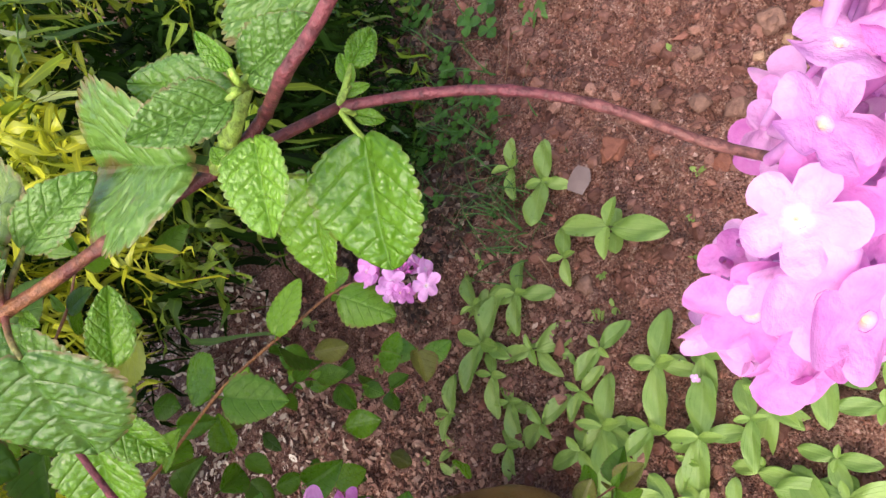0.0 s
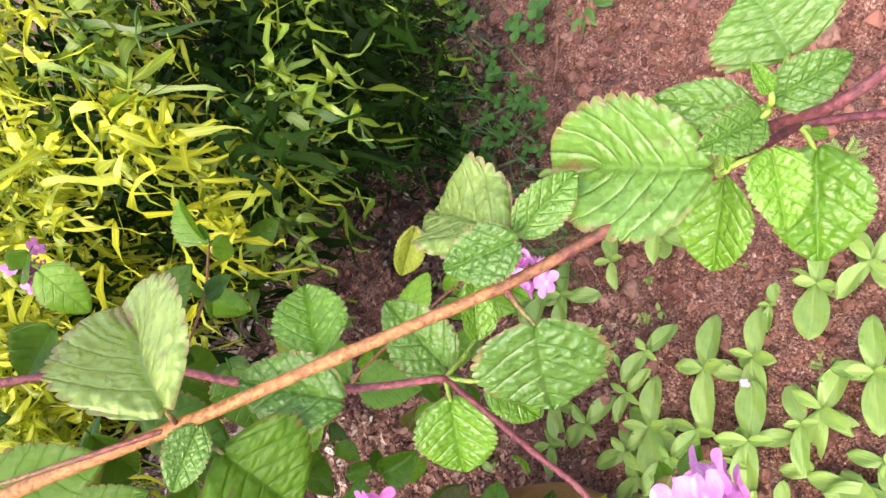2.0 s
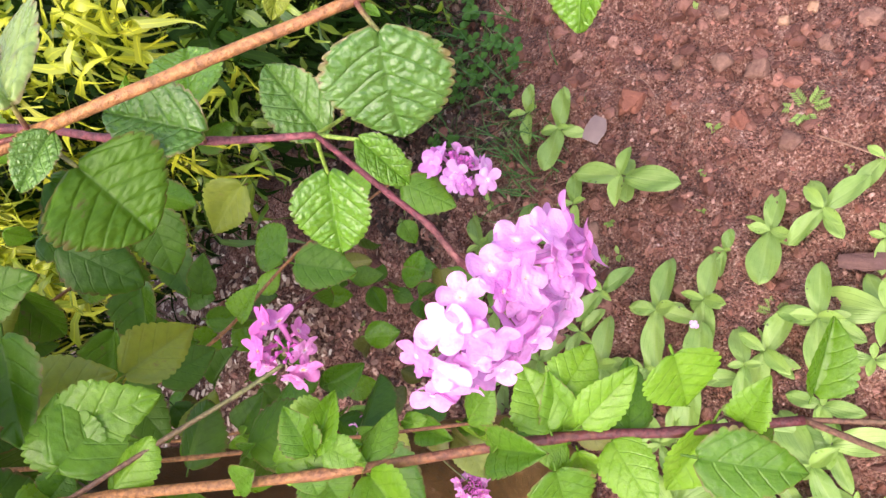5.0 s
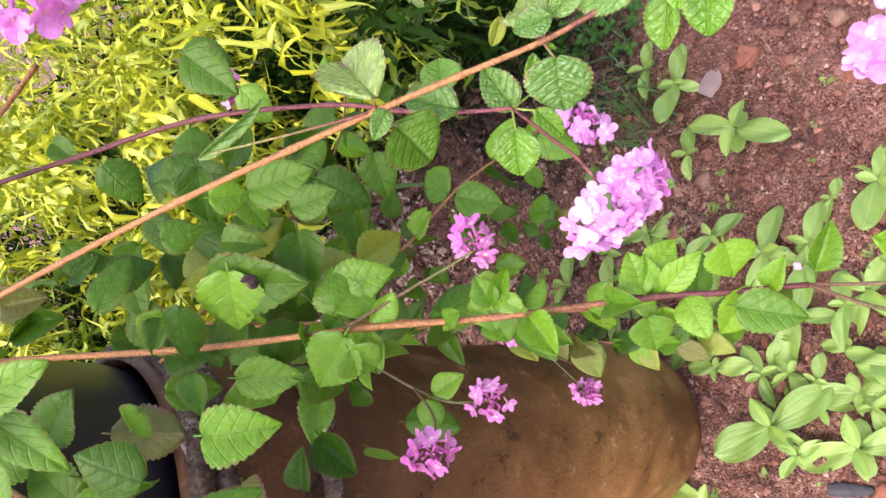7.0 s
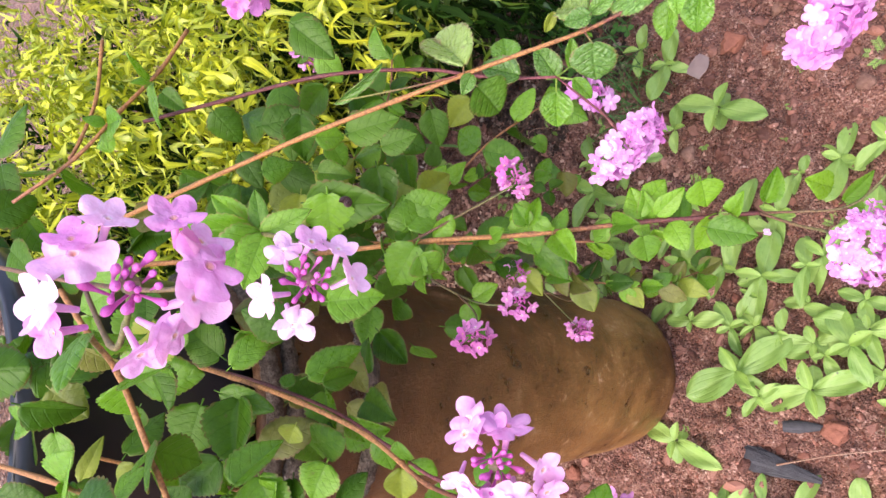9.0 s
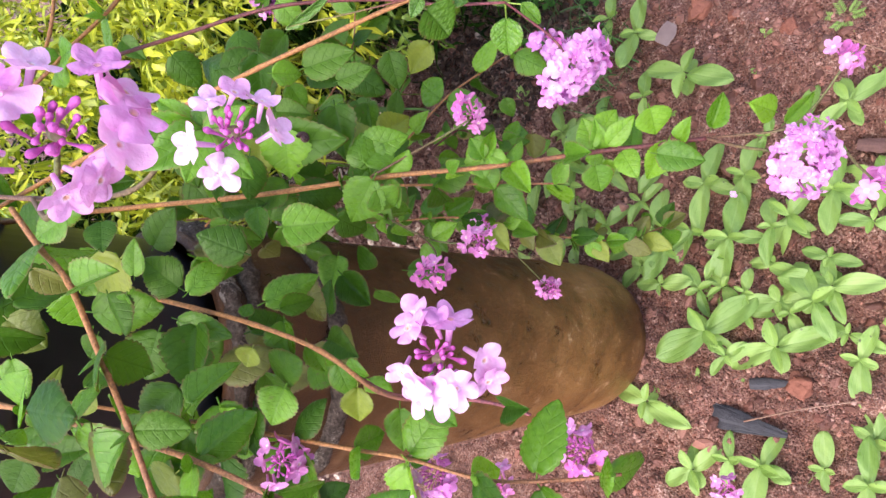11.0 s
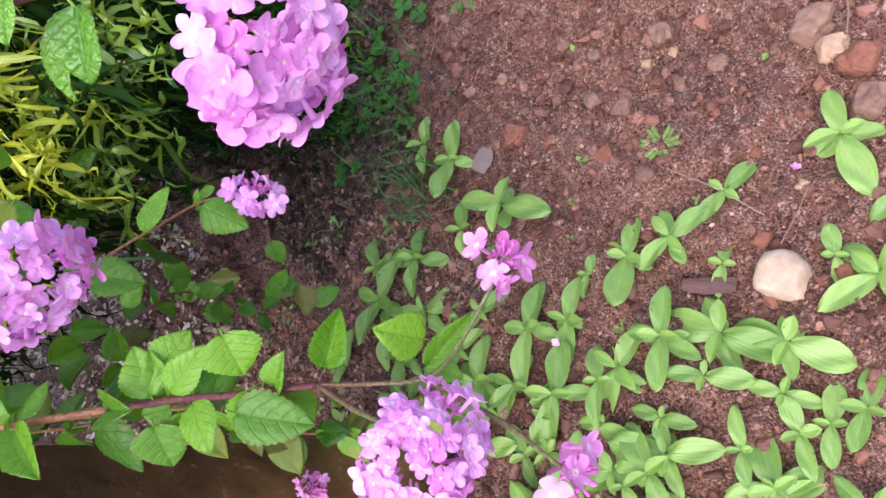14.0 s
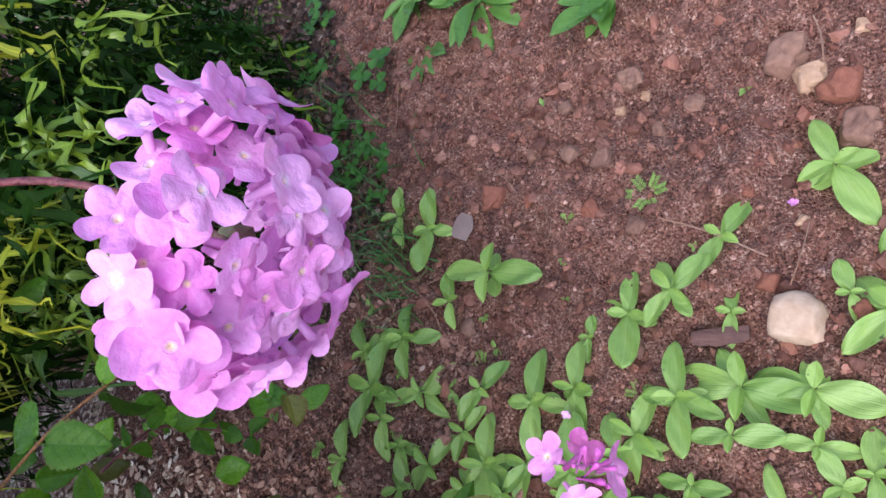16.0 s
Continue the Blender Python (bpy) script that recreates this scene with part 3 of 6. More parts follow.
def scatter_gravel():
    rng = np.random.default_rng(7)
    ball, faces = ico(1)
    pieces = []
    for _ in range(3200):
        x, y = rng.uniform(-0.55, 0.55), rng.uniform(-0.24, 1.05)
        r = min(0.0011 * rng.pareto(2.0) + 0.0011, 0.0095)
        if x < -0.05 and y > 0.42 and rng.random() < 0.6:
            continue
        v = (ball * (1 + 0.28 * rng.normal(size=(len(ball), 1)))) * np.array([1, rng.uniform(0.55, 1), rng.uniform(0.4, 0.8)]) * r
        pieces.append((v @ spin(rng).T * np.array([1, 1, 0.8]) + np.array([x, y, soil_height(x, y) + 0.25 * r]), faces))
    ob = new("gravel", join_bits("gravel", pieces, M_GRAVEL))
    tagged(ob, "small reddish stones and grit strewn over the soil", "gravel", kind="stuff")


scatter_gravel()


def scatter_clods(name, label, count, low, high, seed, material, level):
    rng = np.random.default_rng(seed)
    ball, faces = ico(level)
    pieces = []
    while len(pieces) < count:
        x, y = rng.uniform(-0.5, 0.52), rng.uniform(-0.24, 0.95)
        if x < 0.0 and y > 0.45 and rng.random() < 0.6:
            continue
        if noise.noise(Vector((x * 26, y * 26, seed))) + 0.6 * noise.noise(Vector((x * 9, y * 9, seed))) < rng.uniform(-1.1, 0.3):
            continue
        if y < 0.42 and high > 0.009 and rng.random() < 0.5:
            continue
        r = low + (high - low) * rng.random() ** 2.2
        lump = 1 + 0.16 * np.sin(ball @ rng.normal(size=(3, 3)) * 2.2 + rng.uniform(0, 6, 3)).sum(1, keepdims=True) + 0.12 * rng.normal(size=(len(ball), 1))
        v = ball * lump * np.array([1, rng.uniform(0.5, 1), rng.uniform(0.4, 0.8)]) * r
        pieces.append((v @ spin(rng).T * np.array([1, 1, 0.8]) + np.array([x, y, soil_height(x, y) + 0.15 * r]), faces))
    ob = new(name, join_bits(name, pieces, material))
    tagged(ob, label, "gravel", kind="stuff")


scatter_clods("pebbles", "small reddish pebbles bedded in damp soil", 500, 0.0020, 0.0080, 8, M_GRAVEL, 2)
scatter_clods("clods", "crumbly brown clods of damp soil", 3000, 0.0022, 0.0100, 18, M_CLOD, 2)
scatter_clods("grit", "fine sandy grit and glints in the damp soil", 42000, 0.0005, 0.0014, 10, M_CRUMB, 1)
scatter_clods("soil_crumbs", "damp crumbs of red-brown soil lying loose", 22000, 0.0010, 0.0036, 9, M_CRUMB, 1)


def chip(rng, length, wide):
    n = 4
    u = np.linspace(-0.5, 0.5, n)
    bend = rng.uniform(-0.25, 0.25)
    w = wide * (1 - (2 * u) ** 2 * rng.uniform(0.3, 0.95))
    top = np.stack([u * length, w / 2, bend * length * u * u + 0.12 * wide], 1)
    bot = np.stack([u * length, -w / 2, bend * length * u * u - 0.12 * wide * rng.uniform(-1, 1)], 1)
    v = np.concatenate([top, bot])
    f = np.array([[i, i + 1, n + i + 1, n + i] for i in range(n - 1)])
    return v, f


def scatter_chips(name, label, material, count, box, size, seed, tilt=0.35, edge=None):
    rng = np.random.default_rng(seed)
    x0, x1, y0, y1 = box
    pieces = []
    for _ in range(count):
        x, y = rng.uniform(x0, x1), rng.uniform(y0, y1)
        if edge and edge(x, y) < 0.05 * noise.noise(Vector((x * 9, y * 9, 7))):
            continue
        ln = size * rng.uniform(0.4, 1.5)
        v, f = chip(rng, ln, ln * rng.uniform(0.25, 0.75))
        a, b = rng.uniform(0, 2 * np.pi), rng.normal() * tilt
        rz = np.array([[np.cos(a), -np.sin(a), 0], [np.sin(a), np.cos(a), 0], [0, 0, 1]])
        ry = np.array([[np.cos(b), 0, np.sin(b)], [0, 1, 0], [-np.sin(b), 0, np.cos(b)]])
        pieces.append((v @ ry.T @ rz.T + np.array([x, y, soil_height(x, y) + 0.003]), f))
    ob = new(name, join_bits(name, pieces, material))
    tagged(ob, label, "litter", kind="stuff")


scatter_chips("wood_chips", "brown wood chips and dry bits on damp soil", M_GRAVEL, 900, (-0.5, 0.5, 0.0, 1.1), 0.0050, 11)
scatter_chips("mulch", "dense brown mulch and dry leaf bits under the bush", M_CHIPS, 5600, (-0.55, -0.04, 0.43, 0.85), 0.0062, 12, 0.7)
scatter_chips("dry_litter", "pale dry leaf bits piled behind the clay pot", M_PALE, 5500, (-0.85, -0.14, 0.56, 1.25), 0.010, 13, 0.5, lambda x, y: -0.30 - x + 0.25 * (y - 0.9))

scatter_chips("leaf_litter", "brown and pale dry leaf bits strewn between the bush and the pot", M_CHIPS, 3200, (-0.48, -0.12, 0.40, 0.80), 0.0085, 14, 0.6, lambda x, y: -0.27 - x)

# Leaf mould whose colour also carries the shade beside the bush.
M_MOULD_SHADE = islands("leaf_mould_with_shade", [(0.05, (0.016, 0.009, 0.006)), (0.6, (0.066, 0.037, 0.025)), (0.86, (0.14, 0.085, 0.057)), (1.0, (0.46, 0.37, 0.29))])
scatter_chips("leaf_mould", "rotting leaf mould, darkened for shade along the foot of the bush", M_MOULD_SHADE, 20000, (-0.18, 0.34, 0.68, 1.30), 0.0100, 15, 0.5, lambda x, y: 0.080 + 0.72 * (y - 0.735) - x)

STONES = ((0.146, 0.212, 0.027, "pale"), (0.166, 0.249, 0.011, "red"), (0.305, 0.478, 0.015, "grey"), (0.159, 0.438, 0.013, "red"), (0.141, 0.517, 0.008, "red"), (0.126, 0.564, 0.016, "red"), (0.162, 0.383, 0.011, "grey"), (0.213, 0.456, 0.012, "grey"), (0.265, 0.422, 0.010, "grey"), (0.369, 0.338, 0.022, "grey"), (0.356, 0.306, 0.017, "tan"), (0.354, 0.276, 0.020, "red"), (0.323, 0.246, 0.020, "grey"))
STONES += ((-0.018, 0.508, 0.011, "grey"), (0.235, 0.305, 0.007, "red"), (0.228, 0.250, 0.007, "tan"), (0.205, 0.497, 0.011, "grey"), (0.269, 0.471, 0.007, "tan"), (-0.149, 0.149, 0.014, "red"), (-0.431, 0.330, 0.011, "red"), (0.417, 0.288, 0.009, "tan"), (0.296, 0.459, 0.007, "tan"), (0.170, 0.122, 0.010, "red"), (0.176, 0.171, 0.011, "red"), (0.057, 0.330, 0.010, "grey"), (0.25, 0.53, 0.009, "grey"), (0.19, 0.55, 0.009, "grey"), (0.30, 0.40, 0.012, "grey"))
STONE_LOOK = {"tan": (M_STONE_TAN, "rough ochre stone lying on the soil"), "pale": (M_STONE_PALE, "smooth pale tan stone half sunk in the soil"), "red": (M_BRICK, "small reddish brick fragment on the soil"), "grey": (M_STONE, "rough brown-grey stone lying on the soil")}
for k, (x, y, r, look_key) in enumerate(STONES):
    rr = random.Random(k)
    mat, text = STONE_LOOK[look_key]
    big = r > 0.024
    ob = new("stone", rock_mesh("stone", mat, rr, 0.62 if big else rr.uniform(0.5, 0.8), 0.16 if big else 0.55, 4 if r > 0.0115 else 3))
    ob.matrix_basis = pose(x, y, soil_height(x, y) + 0.25 * r, 0, 0, rr.uniform(0, 360)) @ Matrix.Diagonal((r, r * rr.uniform(0.75, 1.0), r, 1))
    tagged(ob, text, "stone", "stones on the soil")


# ---- clay pot with the black pot on it ----
LEAN_POT = Matrix.Translation((-0.2895, 0.382, 0)) @ Vector((-0.066, -0.037, 0.55)).to_track_quat("Z", "Y").to_matrix().to_4x4()


def lathe(name, profile, material, sides=72, wobble=0.0, seed=0):
    verts = []
    for r, z in profile:
        for k in range(sides):
            a = 2 * math.pi * k / sides
            w = 1 + wobble * noise.noise(Vector((math.cos(a) * 2, math.sin(a) * 2, z * 30 + seed)))
            verts.append((r * w * math.cos(a), r * w * math.sin(a), z))
    faces = grid_faces(len(profile), sides, True)
    faces.append(tuple(reversed(range(sides))))
    return mesh_of(name, verts, faces, material)


pot = thing("clay_pot", "tall wet brown clay pot with two weathered bands, on soil", "pot")
pot.matrix_basis = LEAN_POT
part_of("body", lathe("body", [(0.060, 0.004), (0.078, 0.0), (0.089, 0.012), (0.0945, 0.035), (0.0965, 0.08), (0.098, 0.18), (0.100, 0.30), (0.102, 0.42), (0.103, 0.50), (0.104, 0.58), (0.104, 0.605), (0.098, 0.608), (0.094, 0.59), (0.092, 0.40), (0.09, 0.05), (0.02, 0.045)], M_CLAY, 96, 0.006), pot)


def rope_band(z, r, thick, seed):
    """A gnarled strand bound round the pot."""
    rng = random.Random(seed)
    line, n, sides = [], 150, 8
    verts = []
    for i in range(n):
        a = 2 * math.pi * i / n
        ring = Vector((math.cos(a), math.sin(a), 0))
        k = Vector((math.cos(a) * 9, math.sin(a) * 9, seed))
        c = ring * (r + 0.0015 * noise.noise(k * 0.6)) + Vector((0, 0, z + 0.004 * noise.noise(k * 0.25)))
        q = thick * (1 + 0.35 * noise.noise(k * 1.7) + 0.25 * noise.noise(k * 4))
        for j in range(sides):
            b = 2 * math.pi * j / sides
            verts.append(c + ring * (q * math.cos(b)) + Vector((0, 0, q * 1.15 * math.sin(b))))
    faces = grid_faces(n, sides, True)
    faces += [((n - 1) * sides + j, (n - 1) * sides + (j + 1) % sides, (j + 1) % sides, j) for j in range(sides)]
    part_of("band", mesh_of("band", verts, faces, M_BAND), pot, None, "gnarled grey-brown strand bound round the pot")


rope_band(0.512, 0.1045, 0.0070, 1)
rope_band(0.580, 0.1055, 0.0060, 2)
rope_band(0.597, 0.1055, 0.0055, 3)
nursery = thing("nursery_pot", "glossy black plastic plant pot set on the clay pot", "pot")
nursery.matrix_basis = LEAN_POT @ Matrix.Translation((-0.01, 0, 0.596))
part_of("body", lathe("body", [(0.05, 0.0), (0.088, 0.0), (0.094, 0.02), (0.104, 0.135), (0.112, 0.137), (0.114, 0.155), (0.108, 0.157), (0.103, 0.14), (0.09, 0.03), (0.02, 0.03)], M_BLACK), nursery)
part_of("soil", lathe("soil", [(0.101, 0.130), (0.07, 0.136), (0.03, 0.140), (0.002, 0.140)], M_SOIL, 40, 0.05), nursery, None, "dark potting soil")


# ---- trailing lantana in the black pot ----
lantana = thing("lantana", "trailing lantana with violet-pink flower heads hanging from the black pot", "shrub")


def stem(points, r0, r1, material, sides=9):
    return part_of("stem", tube("stem", points, r0, r1, material, sides), lantana)


def leaf(base, tip, width, up, shape=0, kind="green"):
    base, tip = Vector(base), Vector(tip)
    length = (tip - base).length
    m = turn_to(base, tip - base, up) @ Matrix.Diagonal((width / 0.80, length, 0.5 * (length + width), 1))
    return part_of("leaf", LEAVES[kind][shape], lantana, m)


def near_leaf(node, base, tip, width, up, shape, kind):
    """A leaf close to the path, finely modelled, with its own stalk from the node."""
    node, base, tip = Vector(node), Vector(base), Vector(tip)
    length = (tip - base).length
    bend = (node + base) / 2 + Vector(up) * 0.0006
    if (base - node).length > 0.0008:
        part_of("leaf_stalk", tube("leaf_stalk", [node, bend, base], 0.00042, 0.00032, M_SHOOT if kind == "fresh" or node == Vector(SHOOT) else M_PETIOLE, 8, 6, False), lantana)
    rng = random.Random(int(base.x * 1e5) + int(tip.z * 1e5))
    data = serrate_leaf("leaf", NEAR_LOOK[kind], rng, teeth=12, petiole=0, pucker=0.026, fine=8, cols=37, **NEAR_SHAPES[shape])
    return part_of("leaf", data, lantana, turn_to(base, tip - base, up) @ Matrix.Diagonal((width / 0.80, length, 0.5 * (length + width), 1)))


def sprigs(points, start=0.0, stop=1.0, every=0.03, size=0.02, seed=1, kinds=("green", "young", "green", "shaded")):
    """Opposite pairs of leaves, each pair turned against the last, with a young pair in the fork."""
    rng = random.Random(seed)
    line = smooth_line(points, 10)
    run, last, flip = 0.0, None, 0
    for i in range(1, len(line)):
        run += (line[i] - line[i - 1]).length
        u = i / len(line)
        if u < start or u > stop or run < every:
            continue
        run, flip = 0.0, flip + 1
        ahead = (line[i] - line[i - 1]).normalized()
        side = ahead.cross(Vector((0, 0, 1))).normalized()
        over = side.cross(ahead)
        a = flip * 1.57 + rng.uniform(-0.5, 0.5)
        for s in (1, -1):
            out = (side * math.cos(a) + over * math.sin(a)) * s
            ln = size * rng.uniform(0.7, 1.25)
            d = (out + ahead * rng.uniform(0.1, 0.7) + Vector((0, 0, rng.uniform(-0.5, 0.1)))).normalized()
            up = Vector((rng.uniform(-0.4, 0.4), rng.uniform(-0.7, 0.2), 1))
            base = line[i] + d * ln * 0.14
            leaf(base, base + d * ln, ln * rng.uniform(0.68, 0.86), up, rng.randrange(6), rng.choice(kinds))
        if rng.random() < 0.7:
            for s in (1, -1):
                d = (over * math.cos(a) * s + ahead * 0.6 + Vector((0, 0, 0.5))).normalized()
                ln = size * rng.uniform(0.3, 0.5)
                leaf(line[i] + d * ln * 0.14, line[i] + d * ln * 1.1, ln * 0.6, (0, -0.3, 1), rng.randrange(5), "green")


def floret_mesh(material, rng, lobes=5, cup=0.12):
    """A floret of radius 1: a flat rim of rounded lobes round a small throat, on a slender tube."""
    rings, spokes = (0.0, 0.10, 0.2, 0.34, 0.55, 0.75, 0.9, 1.0), 40
    verts, uvs = [], []
    sizes = [rng.uniform(0.82, 1.08) for _ in range(lobes)]
    for q in rings:
        for k in range(spokes):
            a = 2 * math.pi * k / spokes
            ph = a * lobes / (2 * math.pi)
            notch = abs(math.cos(math.pi * ph))
            lobe = sizes[int(ph + 0.5) % lobes]
            edge = lobe * (0.60 + 0.40 * notch ** 0.55)
            r = q * (1 + (edge - 1) * min(1, q * 1.25))
            z = cup * q * q + 0.13 * math.sin(2 * a + 5 * q + 6 * sizes[0]) * q * q + (-0.10 if q < 0.05 else 0) + 0.11 * math.cos(math.pi * ph * 2) * q * q
            verts.append((r * math.cos(a), r * math.sin(a), z))
            uvs.append((q, k / spokes))
    faces = grid_faces(len(rings), spokes, True)
    o = len(verts)
    for i in range(4):
        q = i / 3
        for k in range(8):
            a = 2 * math.pi * k / 8
            verts.append(((0.10 + 0.06 * q) * math.cos(a), (0.10 + 0.06 * q) * math.sin(a), -1.25 + 1.27 * q))
            uvs.append((0.9, 0.5))
    faces += [tuple(o + i for i in f) for f in grid_faces(4, 8, True)]
    return mesh_of("floret", verts, faces, material, uvs)


FLORETS = {"violet": [floret_mesh(M_PETAL, RNG, n, c) for n, c in ((5, 0.1), (4, 0.18), (5, -0.08), (4, 0.05))], "pale": [floret_mesh(M_PETAL_PALE, RNG, n, c) for n, c in ((5, 0.15), (4, 0.2), (5, -0.05))], "rose": [floret_mesh(M_PETAL_ROSE, RNG, n, c) for n, c in ((5, 0.2), (4, 0.3), (5, 0.05))]}


def bud_mesh():
    verts = []
    prof = ((0.06, -1.6), (0.09, -0.9), (0.12, -0.3), (0.20, 0.1), (0.26, 0.35), (0.24, 0.55), (0.15, 0.70), (0.02, 0.75))
    for r, z in prof:
        for k in range(8):
            a = 2 * math.pi * k / 8
            verts.append((r * math.cos(a), r * math.sin(a), z))
    return mesh_of("bud", verts, grid_faces(len(prof), 8, True), M_BUD)


BUD = bud_mesh()


def head_core(r):
    bm = bmesh.new()
    bmesh.ops.create_icosphere(bm, subdivisions=2, radius=r)
    for v in bm.verts:
        v.co *= 1 + 0.25 * noise.noise(v.co * 900)
    me = bpy.data.meshes.new("flower_head")
    bm.to_mesh(me)
    bm.free()
    me.materials.append(M_HEAD)
    return me


HEADS = [0]


def flower_head(centre, radius, count, full, hue, facing, spread=1.9, flat=1.0):
    """A domed head that faces away from its stalk: open florets outside, buds in the middle where it is not yet full."""
    HEADS[0] += 1
    rng = random.Random(100 + HEADS[0])
    axis = turn_to(centre, Vector(facing).orthogonal(), facing)
    text = "full violet-pink flower head" if full > 0.55 else "half-open rose-purple flower head with buds"
    head = part_of("flower_head", head_core(radius * 0.12), lantana, axis, text)
    dense = full > 0.95
    size = radius * (0.205 if dense else 0.40 if full > 0.55 else 0.44 if radius > 0.0098 else 0.5)
    golden = math.pi * (3 - math.sqrt(5))
    buds = 0 if dense else int(16 * (1 - full)) + 14 if radius > 0.0098 else 9
    total, turn = count + buds, rng.uniform(0, 6.28)
    for k in range(total):
        is_bud = k < buds
        t = (k + 0.5) / total
        tilt = spread * t ** 0.55 + rng.uniform(-0.15, 0.15)
        a = k * golden + rng.uniform(-0.25, 0.25)
        d = Vector((math.sin(tilt) * math.cos(a), math.sin(tilt) * math.sin(a), math.cos(tilt)))
        reach = radius * (0.40 if is_bud else 0.80) * rng.uniform(0.80, 1.15) * (1 + 0.12 * math.sin(2 * a + turn))
        p = Vector((d.x, d.y, d.z * flat)) * reach
        m = turn_to(p, d.orthogonal(), d + Vector((rng.uniform(-0.5, 0.5), rng.uniform(-0.5, 0.5), 0.55 if dense else 1.3)))
        s = size * rng.uniform(0.8, 1.2) * (0.50 if is_bud else 1.0)
        data = BUD if is_bud else rng.choice(FLORETS[hue])
        part_of("bud" if data is BUD else "floret", data, head, m @ Matrix.Rotation(rng.uniform(0, 6.28), 4, "Z") @ Matrix.Diagonal((s, s, s, 1)))


# main branch: orange, purple towards its tip
stem([(-0.3049, 0.3855, 0.7475), (-0.1977, 0.3181, 0.7286), (-0.1449, 0.2816, 0.7206), (-0.0898, 0.2464, 0.7082), (-0.0488, 0.2178, 0.6985), (-0.0234, 0.2001, 0.6921), (-0.0034, 0.1892, 0.6831), (0.0165, 0.1784, 0.6740), (0.0292, 0.1721, 0.6701), (0.0419, 0.1658, 0.6662), (0.0533, 0.1638, 0.6577)], 0.0013, 0.0006, M_STEM, sides=9)
stem([(0.0533, 0.1638, 0.6577), (0.0588, 0.1581, 0.6531), (0.0631, 0.1514, 0.6492), (0.0659, 0.1439, 0.6448), (0.0676, 0.1334, 0.6395), (0.0693, 0.1206, 0.6423)], 0.0006, 0.0005, M_STALK, sides=8)
stem([(0.0419, 0.1658, 0.6662), (0.0457, 0.1647, 0.6654), (0.0496, 0.1636, 0.6654), (0.0539, 0.1558, 0.6705), (0.0618, 0.1511, 0.6730), (0.0698, 0.1463, 0.6794), (0.0818, 0.1375, 0.6898)], 0.0007, 0.0006, M_STEM_PURPLE, sides=9)
# leaves along the first two branches, by their nodes
N1 = (0.0419, 0.1658, 0.6662)
N2 = (0.0533, 0.1638, 0.6577)
N3 = (0.0165, 0.1784, 0.6740)
N4 = (-0.0234, 0.2001, 0.6921)
N5 = (-0.0040, 0.1904, 0.6576)
N6 = (-0.0150, 0.2010, 0.6675)
SHOOT = (0.0510, 0.1632, 0.6688)
stem([N1, (0.0455, 0.1650, 0.6668), (0.0486, 0.1640, 0.6680), SHOOT], 0.0011, 0.0008, M_SHOOT, sides=9)
near_leaf(N1, (0.0417, 0.1653, 0.6696), (0.0343, 0.1788, 0.6717), 0.0183, (-0.22, -0.27, 0.94), "fold", "green")
near_leaf(N1, (0.0470, 0.1610, 0.6668), (0.0402, 0.1548, 0.6648), 0.0072, (0.07, -0.37, 0.93), "dish", "fresh")
near_leaf(N1, (0.0438, 0.1716, 0.6512), (0.0314, 0.1688, 0.6428), 0.0111, (-0.51, -0.24, 0.83), "dish", "fresh")
near_leaf(N2, (0.0516, 0.1613, 0.6547), (0.0395, 0.1553, 0.6487), 0.0133, (-0.19, -0.48, 0.86), "dish", "fresh")
near_leaf(SHOOT, (0.0588, 0.1666, 0.6650), (0.0638, 0.1731, 0.6695), 0.0161, (-0.17, -0.46, 0.87), "flat", "green")
near_leaf(SHOOT, (0.0497, 0.1641, 0.6697), (0.0455, 0.1734, 0.6752), 0.0066, (-0.13, -0.55, 0.83), "flat", "green")
near_leaf(SHOOT, (0.0492, 0.1626, 0.6703), (0.0425, 0.1631, 0.6771), 0.0059, (0.43, -0.76, 0.48), "dish", "green")
near_leaf(SHOOT, (0.0522, 0.1632, 0.6691), (0.0591, 0.1575, 0.6696), 0.0064, (-0.38, -0.38, 0.84), "dish", "green")
near_leaf(SHOOT, (0.0521, 0.1627, 0.6714), (0.0532, 0.1646, 0.6750), 0.0023, (-0.29, -0.79, 0.53), "dish", "fresh")
near_leaf(N1, (0.0433, 0.1641, 0.6669), (0.0441, 0.1649, 0.6683), 0.0018, (0.14, -0.88, 0.45), "dish", "fresh")
near_leaf(N2, (0.0578, 0.1650, 0.6579), (0.0620, 0.1651, 0.6572), 0.0033, (0.12, -0.81, 0.58), "curl", "fresh")
near_leaf(N2, (0.0559, 0.1641, 0.6575), (0.0583, 0.1664, 0.6590), 0.0020, (0.17, -0.67, 0.73), "dish", "fresh")
near_leaf(N2, (0.0534, 0.1630, 0.6560), (0.0544, 0.1613, 0.6533), 0.0019, (0.07, -0.84, 0.53), "dish", "fresh")
near_leaf(N2, (0.0547, 0.1643, 0.6578), (0.0570, 0.1629, 0.6562), 0.0015, (-0.02, -0.77, 0.63), "dish", "fresh")
near_leaf(N3, (0.0223, 0.1824, 0.6749), (0.0203, 0.2007, 0.6738), 0.0151, (0.18, 0.08, 0.98), "curl", "pale")
near_leaf(N3, (0.0155, 0.1973, 0.6740), (0.0073, 0.1978, 0.6704), 0.0047, (-0.25, -0.85, 0.46), "dish", "yellow")
near_leaf(N3, (0.0234, 0.1811, 0.6737), (0.0341, 0.1795, 0.6717), 0.0066, (0.04, -0.68, 0.73), "dish", "green")
near_leaf(N3, (0.0225, 0.1787, 0.6764), (0.0143, 0.1831, 0.6804), 0.0079, (0.04, -0.62, 0.78), "dish", "green")
